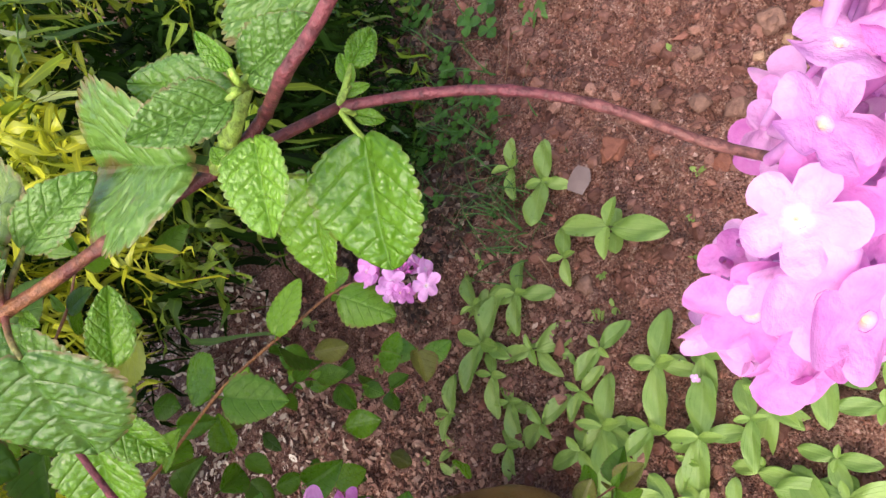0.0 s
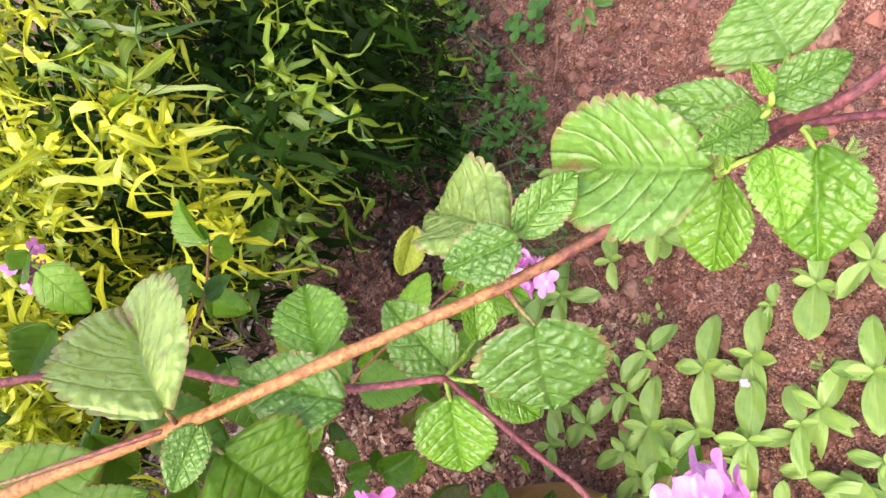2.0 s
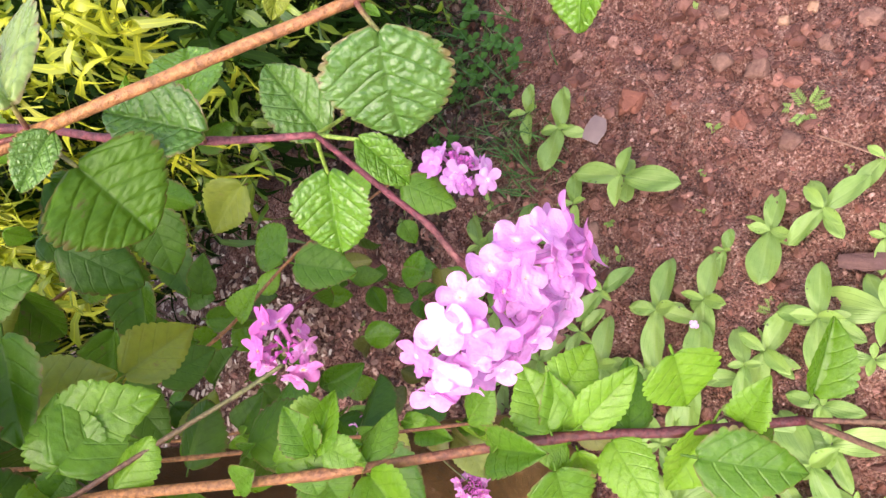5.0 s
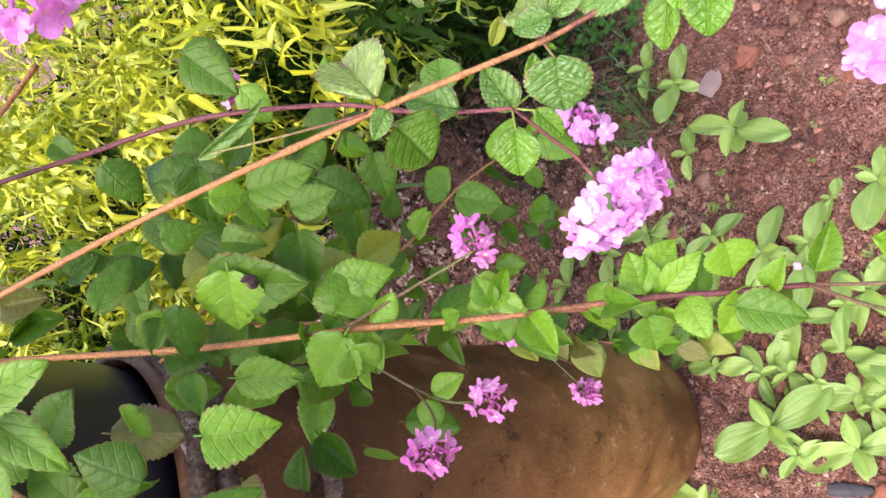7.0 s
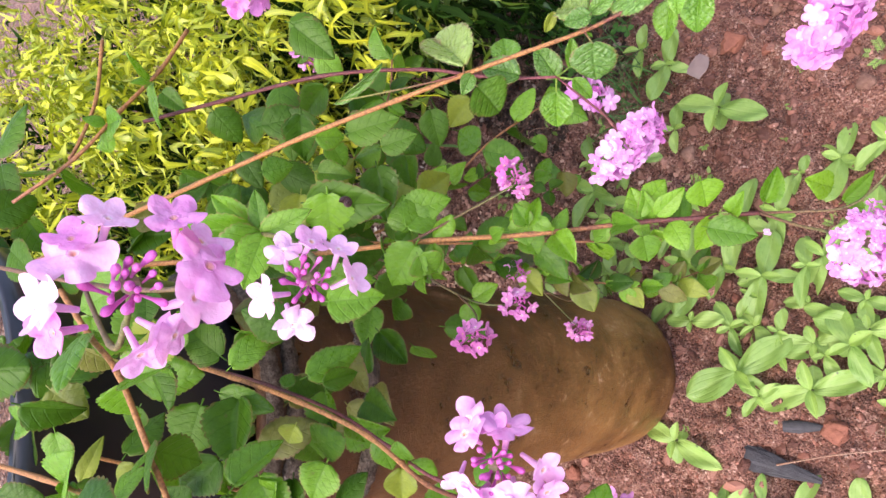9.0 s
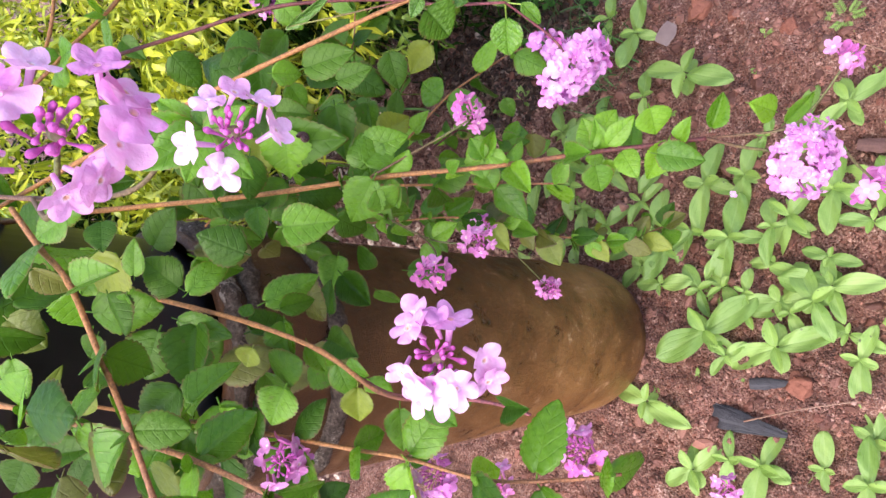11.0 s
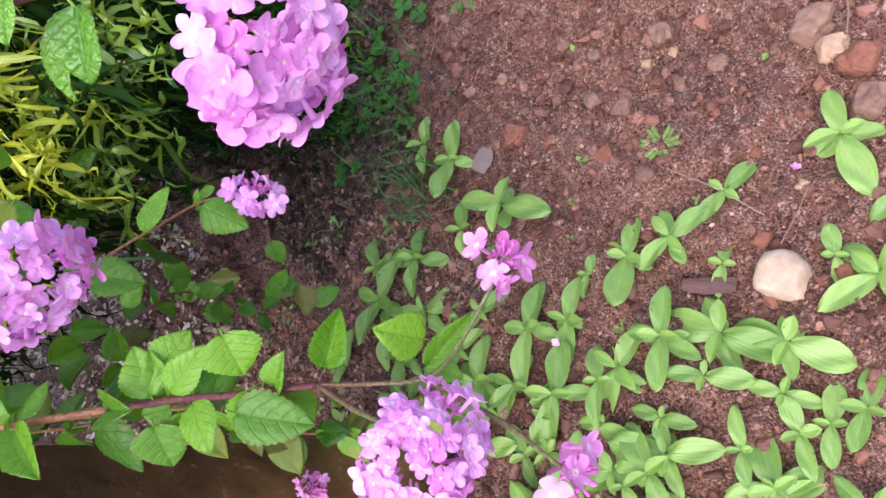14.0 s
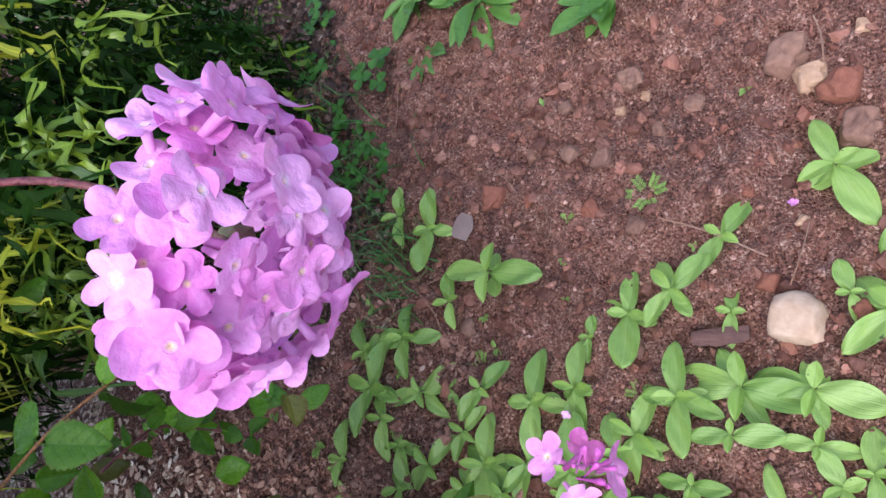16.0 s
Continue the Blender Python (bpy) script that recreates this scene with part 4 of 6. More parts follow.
near_leaf(N3, (0.0147, 0.1717, 0.6731), (0.0036, 0.1686, 0.6630), 0.0184, (-0.24, -0.82, 0.52), "flat", "green")
near_leaf(N3, (0.0164, 0.1785, 0.6720), (0.0167, 0.1757, 0.6712), 0.0018, (0.24, -0.24, 0.94), "dish", "fresh")
near_leaf(N4, (-0.0195, 0.1982, 0.6971), (-0.0181, 0.2192, 0.6980), 0.0204, (0.52, -0.07, 0.85), "fold", "pale")
near_leaf(N4, (-0.0216, 0.1976, 0.6910), (-0.0293, 0.1936, 0.6933), 0.0063, (0.49, -0.58, 0.64), "dish", "green")
near_leaf(N4, (-0.0242, 0.1954, 0.6864), (-0.0264, 0.1866, 0.6765), 0.0199, (0.40, -0.73, 0.56), "dish", "shaded")
near_leaf(N6, (-0.0112, 0.2048, 0.6710), (-0.0039, 0.2168, 0.6707), 0.0124, (0.51, -0.29, 0.81), "dish", "fresh")
near_leaf(N6, (-0.0117, 0.1926, 0.6744), (-0.0171, 0.2039, 0.6841), 0.0119, (0.26, -0.55, 0.79), "dish", "green")
near_leaf(N5, (-0.0042, 0.1945, 0.6533), (0.0009, 0.2045, 0.6632), 0.0115, (0.10, -0.73, 0.68), "dish", "green")
near_leaf(N5, (0.0023, 0.1949, 0.6496), (0.0122, 0.2002, 0.6532), 0.0072, (0.31, -0.86, 0.42), "dish", "fresh")
near_leaf(N5, (-0.0097, 0.1935, 0.6482), (-0.0219, 0.1884, 0.6400), 0.0147, (-0.15, -0.72, 0.67), "dish", "fresh")
near_leaf(N5, (-0.0006, 0.1852, 0.6538), (-0.0024, 0.1786, 0.6447), 0.0070, (0.08, -0.81, 0.58), "dish", "fresh")
near_leaf(N4, (-0.0615, 0.2225, 0.7204), (-0.0390, 0.2192, 0.7127), 0.0052, (-0.13, -0.99, 0.04), "dish", "green")
# second branch and its flower head
stem([(-0.1406, 0.3212, 0.7407), (-0.1056, 0.2928, 0.7262), (-0.0636, 0.2567, 0.7098), (-0.0363, 0.2354, 0.6825), (-0.0245, 0.2157, 0.6736), (-0.0139, 0.1999, 0.6668), (-0.0040, 0.1904, 0.6576)], 0.0010, 0.0006, M_STEM_PURPLE, sides=9)
stem([(-0.0040, 0.1904, 0.6576), (-0.0040, 0.1720, 0.6546), (-0.0041, 0.1641, 0.6523), (-0.0052, 0.1563, 0.6516), (-0.0078, 0.1550, 0.6379)], 0.0005, 0.0005, M_STALK, sides=8)
# third branch with three heads
stem([(-0.3583, 0.4461, 0.7622), (-0.2840, 0.3764, 0.7286), (-0.2251, 0.3217, 0.7002), (-0.1713, 0.2711, 0.6705), (-0.1425, 0.2455, 0.6551), (-0.1047, 0.2146, 0.6332), (-0.0720, 0.1862, 0.6100), (-0.0353, 0.1576, 0.5855), (-0.0175, 0.1396, 0.5791), (-0.0002, 0.1237, 0.5711)], 0.0016, 0.0010, M_STEM, sides=9)
stem([(-0.0002, 0.1237, 0.5711), (0.0107, 0.1103, 0.5706), (0.0217, 0.0989, 0.5689), (0.0342, 0.0937, 0.5730), (0.0582, 0.0944, 0.5769)], 0.0006, 0.0005, M_STALK_GREEN, sides=8)
stem([(-0.0002, 0.1237, 0.5711), (0.0051, 0.1065, 0.5749), (0.0096, 0.0955, 0.5781), (0.0157, 0.0768, 0.5860)], 0.0007, 0.0006, M_STALK_GREEN, sides=8)
stem([(0.0217, 0.0989, 0.5689), (0.0269, 0.0767, 0.5661), (0.0260, 0.0692, 0.5577), (0.0250, 0.0610, 0.5500)], 0.0007, 0.0005, M_STALK_GREEN, sides=8)
leaf((0.0052, 0.1255, 0.5708), (0.0198, 0.1301, 0.5742), 0.0100, (0.15, -0.62, 0.77), 4, 'young')
leaf((0.0260, 0.1122, 0.5599), (0.0226, 0.1164, 0.5730), 0.0128, (0.15, -0.62, 0.77), 0, 'young')
leaf((0.0244, 0.1015, 0.5671), (0.0409, 0.1002, 0.5655), 0.0077, (0.15, -0.62, 0.77), 1, 'green')
leaf((0.0252, 0.1006, 0.5662), (0.0263, 0.0943, 0.5610), 0.0066, (0.15, -0.62, 0.77), 0, 'young')
leaf((-0.0123, 0.1348, 0.5725), (-0.0185, 0.1282, 0.5645), 0.0111, (0.15, -0.62, 0.77), 0, 'young')
leaf((-0.0328, 0.1581, 0.5823), (-0.0230, 0.1621, 0.5927), 0.0104, (0.15, -0.62, 0.77), 1, 'green')
leaf((-0.0352, 0.1558, 0.5809), (-0.0405, 0.1580, 0.5863), 0.0115, (0.15, -0.62, 0.77), 0, 'young')
leaf((-0.0352, 0.1534, 0.5789), (-0.0414, 0.1492, 0.5728), 0.0085, (0.15, -0.62, 0.77), 1, 'young')
leaf((-0.0241, 0.1477, 0.5774), (-0.0115, 0.1586, 0.5746), 0.0100, (0.15, -0.62, 0.77), 0, 'green')
leaf((-0.0280, 0.1539, 0.5858), (-0.0109, 0.1507, 0.5877), 0.0101, (0.15, -0.62, 0.77), 0, 'young')
leaf((-0.0041, 0.1463, 0.5880), (-0.0117, 0.1399, 0.5787), 0.0174, (0.25, -0.61, 0.75), 0, 'young')
leaf((-0.0180, 0.1323, 0.5812), (-0.0083, 0.1162, 0.5717), 0.0149, (0.25, -0.61, 0.75), 0, 'green')
leaf((-0.0268, 0.1609, 0.5873), (-0.0134, 0.1630, 0.5846), 0.0125, (0.25, -0.61, 0.75), 0, 'young')
leaf((-0.0334, 0.1583, 0.5874), (-0.0257, 0.1692, 0.5936), 0.0136, (0.25, -0.61, 0.75), 0, 'young')
leaf((-0.0400, 0.1525, 0.5848), (-0.0492, 0.1462, 0.5761), 0.0160, (0.25, -0.61, 0.75), 0, 'green')
leaf((-0.0119, 0.1356, 0.5753), (-0.0324, 0.1355, 0.5686), 0.0134, (0.25, -0.61, 0.75), 1, 'young')
leaf((-0.0648, 0.1979, 0.6031), (-0.0754, 0.2018, 0.6097), 0.0145, (0.25, -0.61, 0.75), 0, 'young')
leaf((-0.0758, 0.1924, 0.6022), (-0.0809, 0.1842, 0.5972), 0.0145, (0.25, -0.61, 0.75), 1, 'green')
leaf((-0.0777, 0.1957, 0.6121), (-0.0621, 0.1847, 0.6048), 0.0130, (0.25, -0.61, 0.75), 0, 'young')
leaf((-0.1094, 0.2129, 0.6430), (-0.1362, 0.2132, 0.6388), 0.0226, (0.25, -0.61, 0.75), 0, 'young')
leaf((-0.1119, 0.2090, 0.6406), (-0.1163, 0.2019, 0.6297), 0.0189, (0.25, -0.61, 0.75), 1, 'green')
leaf((-0.1072, 0.2271, 0.6405), (-0.0909, 0.2349, 0.6282), 0.0209, (0.25, -0.61, 0.75), 0, 'young')
leaf((-0.1152, 0.2508, 0.6755), (-0.1362, 0.2430, 0.6628), 0.0262, (0.25, -0.61, 0.75), 0, 'young')
leaf((-0.1608, 0.2460, 0.6467), (-0.1693, 0.2388, 0.6305), 0.0287, (0.25, -0.61, 0.75), 0, 'green')
leaf((-0.1622, 0.2474, 0.6483), (-0.1456, 0.2325, 0.6309), 0.0180, (0.25, -0.61, 0.75), 0, 'young')
leaf((-0.2217, 0.2699, 0.7125), (-0.2388, 0.2586, 0.7237), 0.0322, (0.30, -0.60, 0.74), 0, 'young')
leaf((-0.0699, 0.1913, 0.6102), (-0.0651, 0.2005, 0.6164), 0.0103, (0.16, -0.61, 0.78), 1, 'green')
leaf((-0.0692, 0.1905, 0.6095), (-0.0563, 0.1968, 0.6091), 0.0077, (0.16, -0.61, 0.78), 4, 'young')
leaf((-0.0661, 0.1889, 0.6101), (-0.0637, 0.1790, 0.6058), 0.0088, (0.16, -0.61, 0.78), 0, 'young')
leaf((-0.0734, 0.1896, 0.6097), (-0.0776, 0.1851, 0.6070), 0.0090, (0.16, -0.61, 0.78), 0, 'green')
leaf((-0.1096, 0.2289, 0.6351), (-0.0981, 0.2415, 0.6424), 0.0204, (0.16, -0.61, 0.78), 0, 'young')
leaf((-0.1041, 0.2364, 0.6397), (-0.0850, 0.2275, 0.6262), 0.0178, (0.16, -0.61, 0.78), 0, 'young')
leaf((-0.1182, 0.2286, 0.6366), (-0.1096, 0.2289, 0.6351), 0.0109, (0.16, -0.61, 0.78), 1, 'green')
stem([(-0.1096, 0.2180, 0.6405), (-0.0861, 0.2151, 0.6265), (-0.0714, 0.2119, 0.6192), (-0.0592, 0.2086, 0.6152)], 0.0007, 0.0005, M_STALK_GREEN, sides=7)
sprigs([(-0.1425, 0.2455, 0.6551), (-0.1047, 0.2146, 0.6332), (-0.0720, 0.1862, 0.6100), (-0.0353, 0.1576, 0.5855), (-0.0175, 0.1396, 0.5791), (-0.0002, 0.1237, 0.5711)], every=0.026, size=0.0135, seed=51, kinds=("young", "young", "green"))
# branches that rise from the black pot
stem([(-0.3003, 0.3433, 0.7085), (-0.2126, 0.2292, 0.7145), (-0.1879, 0.1935, 0.7091), (-0.1649, 0.1580, 0.7044), (-0.1455, 0.1223, 0.7002), (-0.1338, 0.0902, 0.6994), (-0.1159, 0.0702, 0.7045), (-0.0983, 0.0684, 0.7142)], 0.0013, 0.0007, M_STEM, sides=9)
stem([(-0.2184, 0.2369, 0.7097), (-0.1904, 0.1938, 0.6901), (-0.1705, 0.1586, 0.6801), (-0.1573, 0.1280, 0.6769), (-0.1446, 0.0998, 0.6757), (-0.1191, 0.0727, 0.6701), (-0.1086, 0.0562, 0.6658)], 0.0009, 0.0006, M_STEM_PURPLE, sides=9)
sprigs([(-0.2184, 0.2369, 0.7097), (-0.1904, 0.1938, 0.6901), (-0.1705, 0.1586, 0.6801), (-0.1573, 0.1280, 0.6769), (-0.1446, 0.0998, 0.6757), (-0.1191, 0.0727, 0.6701), (-0.1086, 0.0562, 0.6658)], **{'start': 0.55, 'every': 0.03, 'size': 0.016, 'seed': 22})
stem([(-0.3495, 0.2969, 0.7727), (-0.2499, 0.1912, 0.7670), (-0.2171, 0.1526, 0.7625), (-0.1989, 0.1279, 0.7551), (-0.1801, 0.1022, 0.7467), (-0.1632, 0.0708, 0.7344), (-0.1555, 0.0466, 0.7183)], 0.0012, 0.0009, M_STEM_ORANGE, sides=9)
sprigs([(-0.3495, 0.2969, 0.7727), (-0.2499, 0.1912, 0.7670), (-0.2171, 0.1526, 0.7625), (-0.1989, 0.1279, 0.7551), (-0.1801, 0.1022, 0.7467), (-0.1632, 0.0708, 0.7344), (-0.1555, 0.0466, 0.7183)], **{'start': 0.2, 'every': 0.03, 'size': 0.021, 'seed': 23})
stem([(-0.3183, 0.2617, 0.7038), (-0.2556, 0.1910, 0.6879), (-0.2191, 0.1477, 0.6713), (-0.1937, 0.1159, 0.6552), (-0.1775, 0.0961, 0.6457), (-0.1604, 0.0693, 0.6304), (-0.1374, 0.0493, 0.6181), (-0.1189, 0.0362, 0.6132)], 0.0011, 0.0007, M_STEM_ORANGE, sides=9)
sprigs([(-0.3183, 0.2617, 0.7038), (-0.2556, 0.1910, 0.6879), (-0.2191, 0.1477, 0.6713), (-0.1937, 0.1159, 0.6552), (-0.1775, 0.0961, 0.6457), (-0.1604, 0.0693, 0.6304), (-0.1374, 0.0493, 0.6181), (-0.1189, 0.0362, 0.6132)], **{'start': 0.1, 'every': 0.026, 'size': 0.024, 'seed': 24})
stem([(-0.1610, 0.2018, 0.7927), (-0.1571, 0.1747, 0.7893), (-0.1543, 0.1543, 0.7851), (-0.1611, 0.1253, 0.7779), (-0.1666, 0.1045, 0.7728), (-0.1747, 0.0832, 0.7669), (-0.1830, 0.0653, 0.7613)], 0.0011, 0.0009, M_STEM_ORANGE, sides=9)
sprigs([(-0.1610, 0.2018, 0.7927), (-0.1571, 0.1747, 0.7893), (-0.1543, 0.1543, 0.7851), (-0.1611, 0.1253, 0.7779), (-0.1666, 0.1045, 0.7728), (-0.1747, 0.0832, 0.7669), (-0.1830, 0.0653, 0.7613)], **{'start': 0.0, 'every': 0.025, 'size': 0.02, 'seed': 25})
stem([(-0.0894, 0.3253, 0.7414), (-0.1086, 0.3103, 0.7507), (-0.1294, 0.2982, 0.7631), (-0.1522, 0.2859, 0.7761), (-0.1829, 0.2876, 0.7904)], 0.0010, 0.0008, M_STEM_ORANGE, sides=9)
sprigs([(-0.0894, 0.3253, 0.7414), (-0.1086, 0.3103, 0.7507), (-0.1294, 0.2982, 0.7631), (-0.1522, 0.2859, 0.7761), (-0.1829, 0.2876, 0.7904)], **{'start': 0.0, 'every': 0.03, 'size': 0.02, 'seed': 26})
stem([(-0.1168, 0.3431, 0.7673), (-0.1354, 0.3173, 0.7676), (-0.1494, 0.2994, 0.7724), (-0.1568, 0.2915, 0.7758)], 0.0009, 0.0008, M_STEM_ORANGE, sides=9)
stem([(-0.2275, 0.3320, 0.6318), (-0.1532, 0.3533, 0.5982), (-0.1263, 0.3685, 0.5752), (-0.0937, 0.3958, 0.5601), (-0.0753, 0.4259, 0.5518)], 0.0008, 0.0006, M_STEM_ORANGE, sides=9)
sprigs([(-0.2275, 0.3320, 0.6318), (-0.1532, 0.3533, 0.5982), (-0.1263, 0.3685, 0.5752), (-0.0937, 0.3958, 0.5601), (-0.0753, 0.4259, 0.5518)], **{'start': 0.2, 'every': 0.03, 'size': 0.022, 'seed': 27})
stem([(-0.1843, 0.3148, 0.6038), (-0.1583, 0.3151, 0.5691), (-0.1182, 0.3156, 0.5431), (-0.0787, 0.3281, 0.5204), (-0.0491, 0.3351, 0.4965), (-0.0274, 0.3379, 0.4785), (-0.0106, 0.3272, 0.4616)], 0.0008, 0.0006, M_STEM_ORANGE, sides=9)
sprigs([(-0.1843, 0.3148, 0.6038), (-0.1583, 0.3151, 0.5691), (-0.1182, 0.3156, 0.5431), (-0.0787, 0.3281, 0.5204), (-0.0491, 0.3351, 0.4965), (-0.0274, 0.3379, 0.4785), (-0.0106, 0.3272, 0.4616)], **{'start': 0.35, 'every': 0.032, 'size': 0.022, 'seed': 28, 'stop': 0.9})
stem([(-0.2654, 0.3988, 0.6036), (-0.2296, 0.3795, 0.5458), (-0.2070, 0.3577, 0.4915), (-0.1654, 0.3296, 0.4377), (-0.1472, 0.3076, 0.3986), (-0.1301, 0.2832, 0.3581), (-0.1084, 0.2672, 0.3089), (-0.0793, 0.2640, 0.2670)], 0.0009, 0.0006, M_STEM_ORANGE, sides=9)
sprigs([(-0.2654, 0.3988, 0.6036), (-0.2296, 0.3795, 0.5458), (-0.2070, 0.3577, 0.4915), (-0.1654, 0.3296, 0.4377), (-0.1472, 0.3076, 0.3986), (-0.1301, 0.2832, 0.3581), (-0.1084, 0.2672, 0.3089), (-0.0793, 0.2640, 0.2670)], **{'start': 0.1, 'every': 0.022, 'size': 0.024, 'seed': 29, 'kinds': ('green', 'shaded', 'yellow')})
sprigs([(-0.1654, 0.3296, 0.4377), (-0.1472, 0.3076, 0.3986), (-0.1301, 0.2832, 0.3581), (-0.1084, 0.2672, 0.3089), (-0.0793, 0.2640, 0.2670)], every=0.013, size=0.020, seed=52, kinds=("young", "green", "bronze"))
stem([(-0.1767, 0.2999, 0.6487), (-0.1503, 0.2725, 0.6289), (-0.1174, 0.2426, 0.5908), (-0.0934, 0.2260, 0.5538), (-0.0704, 0.2099, 0.5175)], 0.0008, 0.0006, M_STEM_ORANGE, sides=9)
sprigs([(-0.1767, 0.2999, 0.6487), (-0.1503, 0.2725, 0.6289), (-0.1174, 0.2426, 0.5908), (-0.0934, 0.2260, 0.5538), (-0.0704, 0.2099, 0.5175)], **{'start': 0.1, 'every': 0.035, 'size': 0.022, 'seed': 30})
stem([(-0.1337, 0.2803, 0.3572), (-0.1636, 0.3010, 0.3459), (-0.1807, 0.3392, 0.3300), (-0.1897, 0.3253, 0.3020), (-0.1945, 0.3090, 0.2837)], 0.0006, 0.0005, M_STALK_GREEN, sides=7)
stem([(-0.1545, 0.2691, 0.6279), (-0.1390, 0.2424, 0.6065), (-0.1323, 0.2156, 0.5886), (-0.1247, 0.1998, 0.5834), (-0.1141, 0.1900, 0.5746)], 0.0007, 0.0005, M_STALK_GREEN, sides=9)
sprigs([(-0.1545, 0.2691, 0.6279), (-0.1390, 0.2424, 0.6065), (-0.1323, 0.2156, 0.5886), (-0.1247, 0.1998, 0.5834), (-0.1141, 0.1900, 0.5746)], **{'start': 0.3, 'every': 0.03, 'size': 0.017, 'seed': 31})
stem([(-0.1323, 0.2156, 0.5886), (-0.1279, 0.1928, 0.5954), (-0.1335, 0.1789, 0.6024)], 0.0006, 0.0005, M_STALK_GREEN, sides=9)
stem([(-0.1999, 0.2627, 0.8049), (-0.1493, 0.1926, 0.7915), (-0.1151, 0.1523, 0.7833), (-0.0918, 0.1433, 0.7821), (-0.0820, 0.1390, 0.7780), (-0.0683, 0.1152, 0.7865), (-0.0579, 0.0919, 0.7965), (-0.0526, 0.0756, 0.8099)], 0.0009, 0.0006, M_STALK_GREEN, sides=9)
leaf((-0.0815, 0.1387, 0.7779), (-0.0670, 0.1327, 0.7732), 0.0084, (0.31, -0.63, 0.72), 0, 'green')
leaf((-0.0811, 0.1369, 0.7789), (-0.0916, 0.1253, 0.7845), 0.0113, (0.31, -0.63, 0.72), 0, 'green')
leaf((-0.0826, 0.1386, 0.7782), (-0.0977, 0.1380, 0.7913), 0.0130, (0.31, -0.63, 0.72), 1, 'green')
leaf((-0.0823, 0.1374, 0.7770), (-0.0868, 0.1274, 0.7632), 0.0094, (0.31, -0.63, 0.72), 0, 'green')
leaf((-0.0827, 0.1422, 0.7786), (-0.0967, 0.1550, 0.7917), 0.0094, (0.31, -0.63, 0.72), 4, 'green')
leaf((-0.0802, 0.1405, 0.7788), (-0.0728, 0.1479, 0.7821), 0.0062, (0.31, -0.63, 0.72), 0, 'green')
leaf((-0.0836, 0.1448, 0.7770), (-0.0856, 0.1623, 0.7862), 0.0080, (0.31, -0.63, 0.72), 1, 'green')
stem([(-0.1493, 0.1926, 0.7915), (-0.1009, 0.1066, 0.8211), (-0.0830, 0.0923, 0.8287), (-0.0690, 0.0867, 0.8352)], 0.0008, 0.0006, M_STALK_GREEN, sides=9)
# leaves in front of the pots
leaf((-0.1723, 0.1840, 0.7220), (-0.1533, 0.1883, 0.7120), 0.0127, (0.31, -0.60, 0.74), 2, 'green')
leaf((-0.1882, 0.2075, 0.7111), (-0.1893, 0.2260, 0.7239), 0.0205, (0.31, -0.60, 0.74), 0, 'shaded')
leaf((-0.1432, 0.1763, 0.7144), (-0.1462, 0.1873, 0.7313), 0.0182, (0.31, -0.60, 0.74), 3, 'shaded')
leaf((-0.1287, 0.1803, 0.7007), (-0.1141, 0.1686, 0.6878), 0.0187, (0.31, -0.60, 0.74), 1, 'green')
leaf((-0.1617, 0.1709, 0.6946), (-0.1434, 0.1718, 0.6755), 0.0151, (0.31, -0.60, 0.74), 3, 'green')
leaf((-0.1589, 0.1641, 0.6920), (-0.1507, 0.1646, 0.6768), 0.0106, (0.31, -0.60, 0.74), 1, 'shaded')
leaf((-0.1872, 0.2202, 0.7360), (-0.2105, 0.2235, 0.7362), 0.0236, (0.31, -0.60, 0.74), 0, 'yellow')
leaf((-0.1828, 0.2040, 0.7359), (-0.1683, 0.2094, 0.7410), 0.0103, (0.31, -0.60, 0.74), 0, 'green')
leaf((-0.1861, 0.1934, 0.7407), (-0.1999, 0.1971, 0.7346), 0.0084, (0.31, -0.60, 0.74), 0, 'green')
leaf((-0.1939, 0.1815, 0.7262), (-0.2097, 0.1693, 0.7297), 0.0254, (0.31, -0.60, 0.74), 2, 'shaded')
leaf((-0.1933, 0.1752, 0.7113), (-0.2094, 0.1721, 0.7061), 0.0168, (0.31, -0.60, 0.74), 3, 'shaded')
leaf((-0.2097, 0.1773, 0.7064), (-0.2221, 0.1737, 0.6950), 0.0110, (0.31, -0.60, 0.74), 3, 'green')
leaf((-0.2187, 0.1735, 0.7070), (-0.2451, 0.1760, 0.7133), 0.0219, (0.31, -0.60, 0.74), 1, 'shaded')
leaf((-0.2179, 0.1635, 0.6904), (-0.2283, 0.1418, 0.6826), 0.0255, (0.31, -0.60, 0.74), 1, 'green')
leaf((-0.1870, 0.1441, 0.6821), (-0.2020, 0.1368, 0.6851), 0.0193, (0.31, -0.60, 0.74), 1, 'green')
leaf((-0.2407, 0.1444, 0.7075), (-0.2573, 0.1474, 0.7100), 0.0211, (0.31, -0.60, 0.74), 2, 'yellow')
leaf((-0.2328, 0.1833, 0.7371), (-0.2516, 0.1868, 0.7357), 0.0106, (0.31, -0.60, 0.74), 0, 'yellow')
leaf((-0.2488, 0.1884, 0.7520), (-0.2321, 0.1987, 0.7481), 0.0085, (0.31, -0.60, 0.74), 0, 'yellow')
leaf((-0.2664, 0.1752, 0.7541), (-0.2799, 0.1694, 0.7550), 0.0188, (0.31, -0.60, 0.74), 0, 'shaded')
leaf((-0.1733, 0.1593, 0.6697), (-0.1867, 0.1534, 0.6542), 0.0091, (0.31, -0.60, 0.74), 1, 'green')
leaf((-0.1700, 0.1435, 0.6636), (-0.1816, 0.1332, 0.6519), 0.0127, (0.31, -0.60, 0.74), 2, 'green')
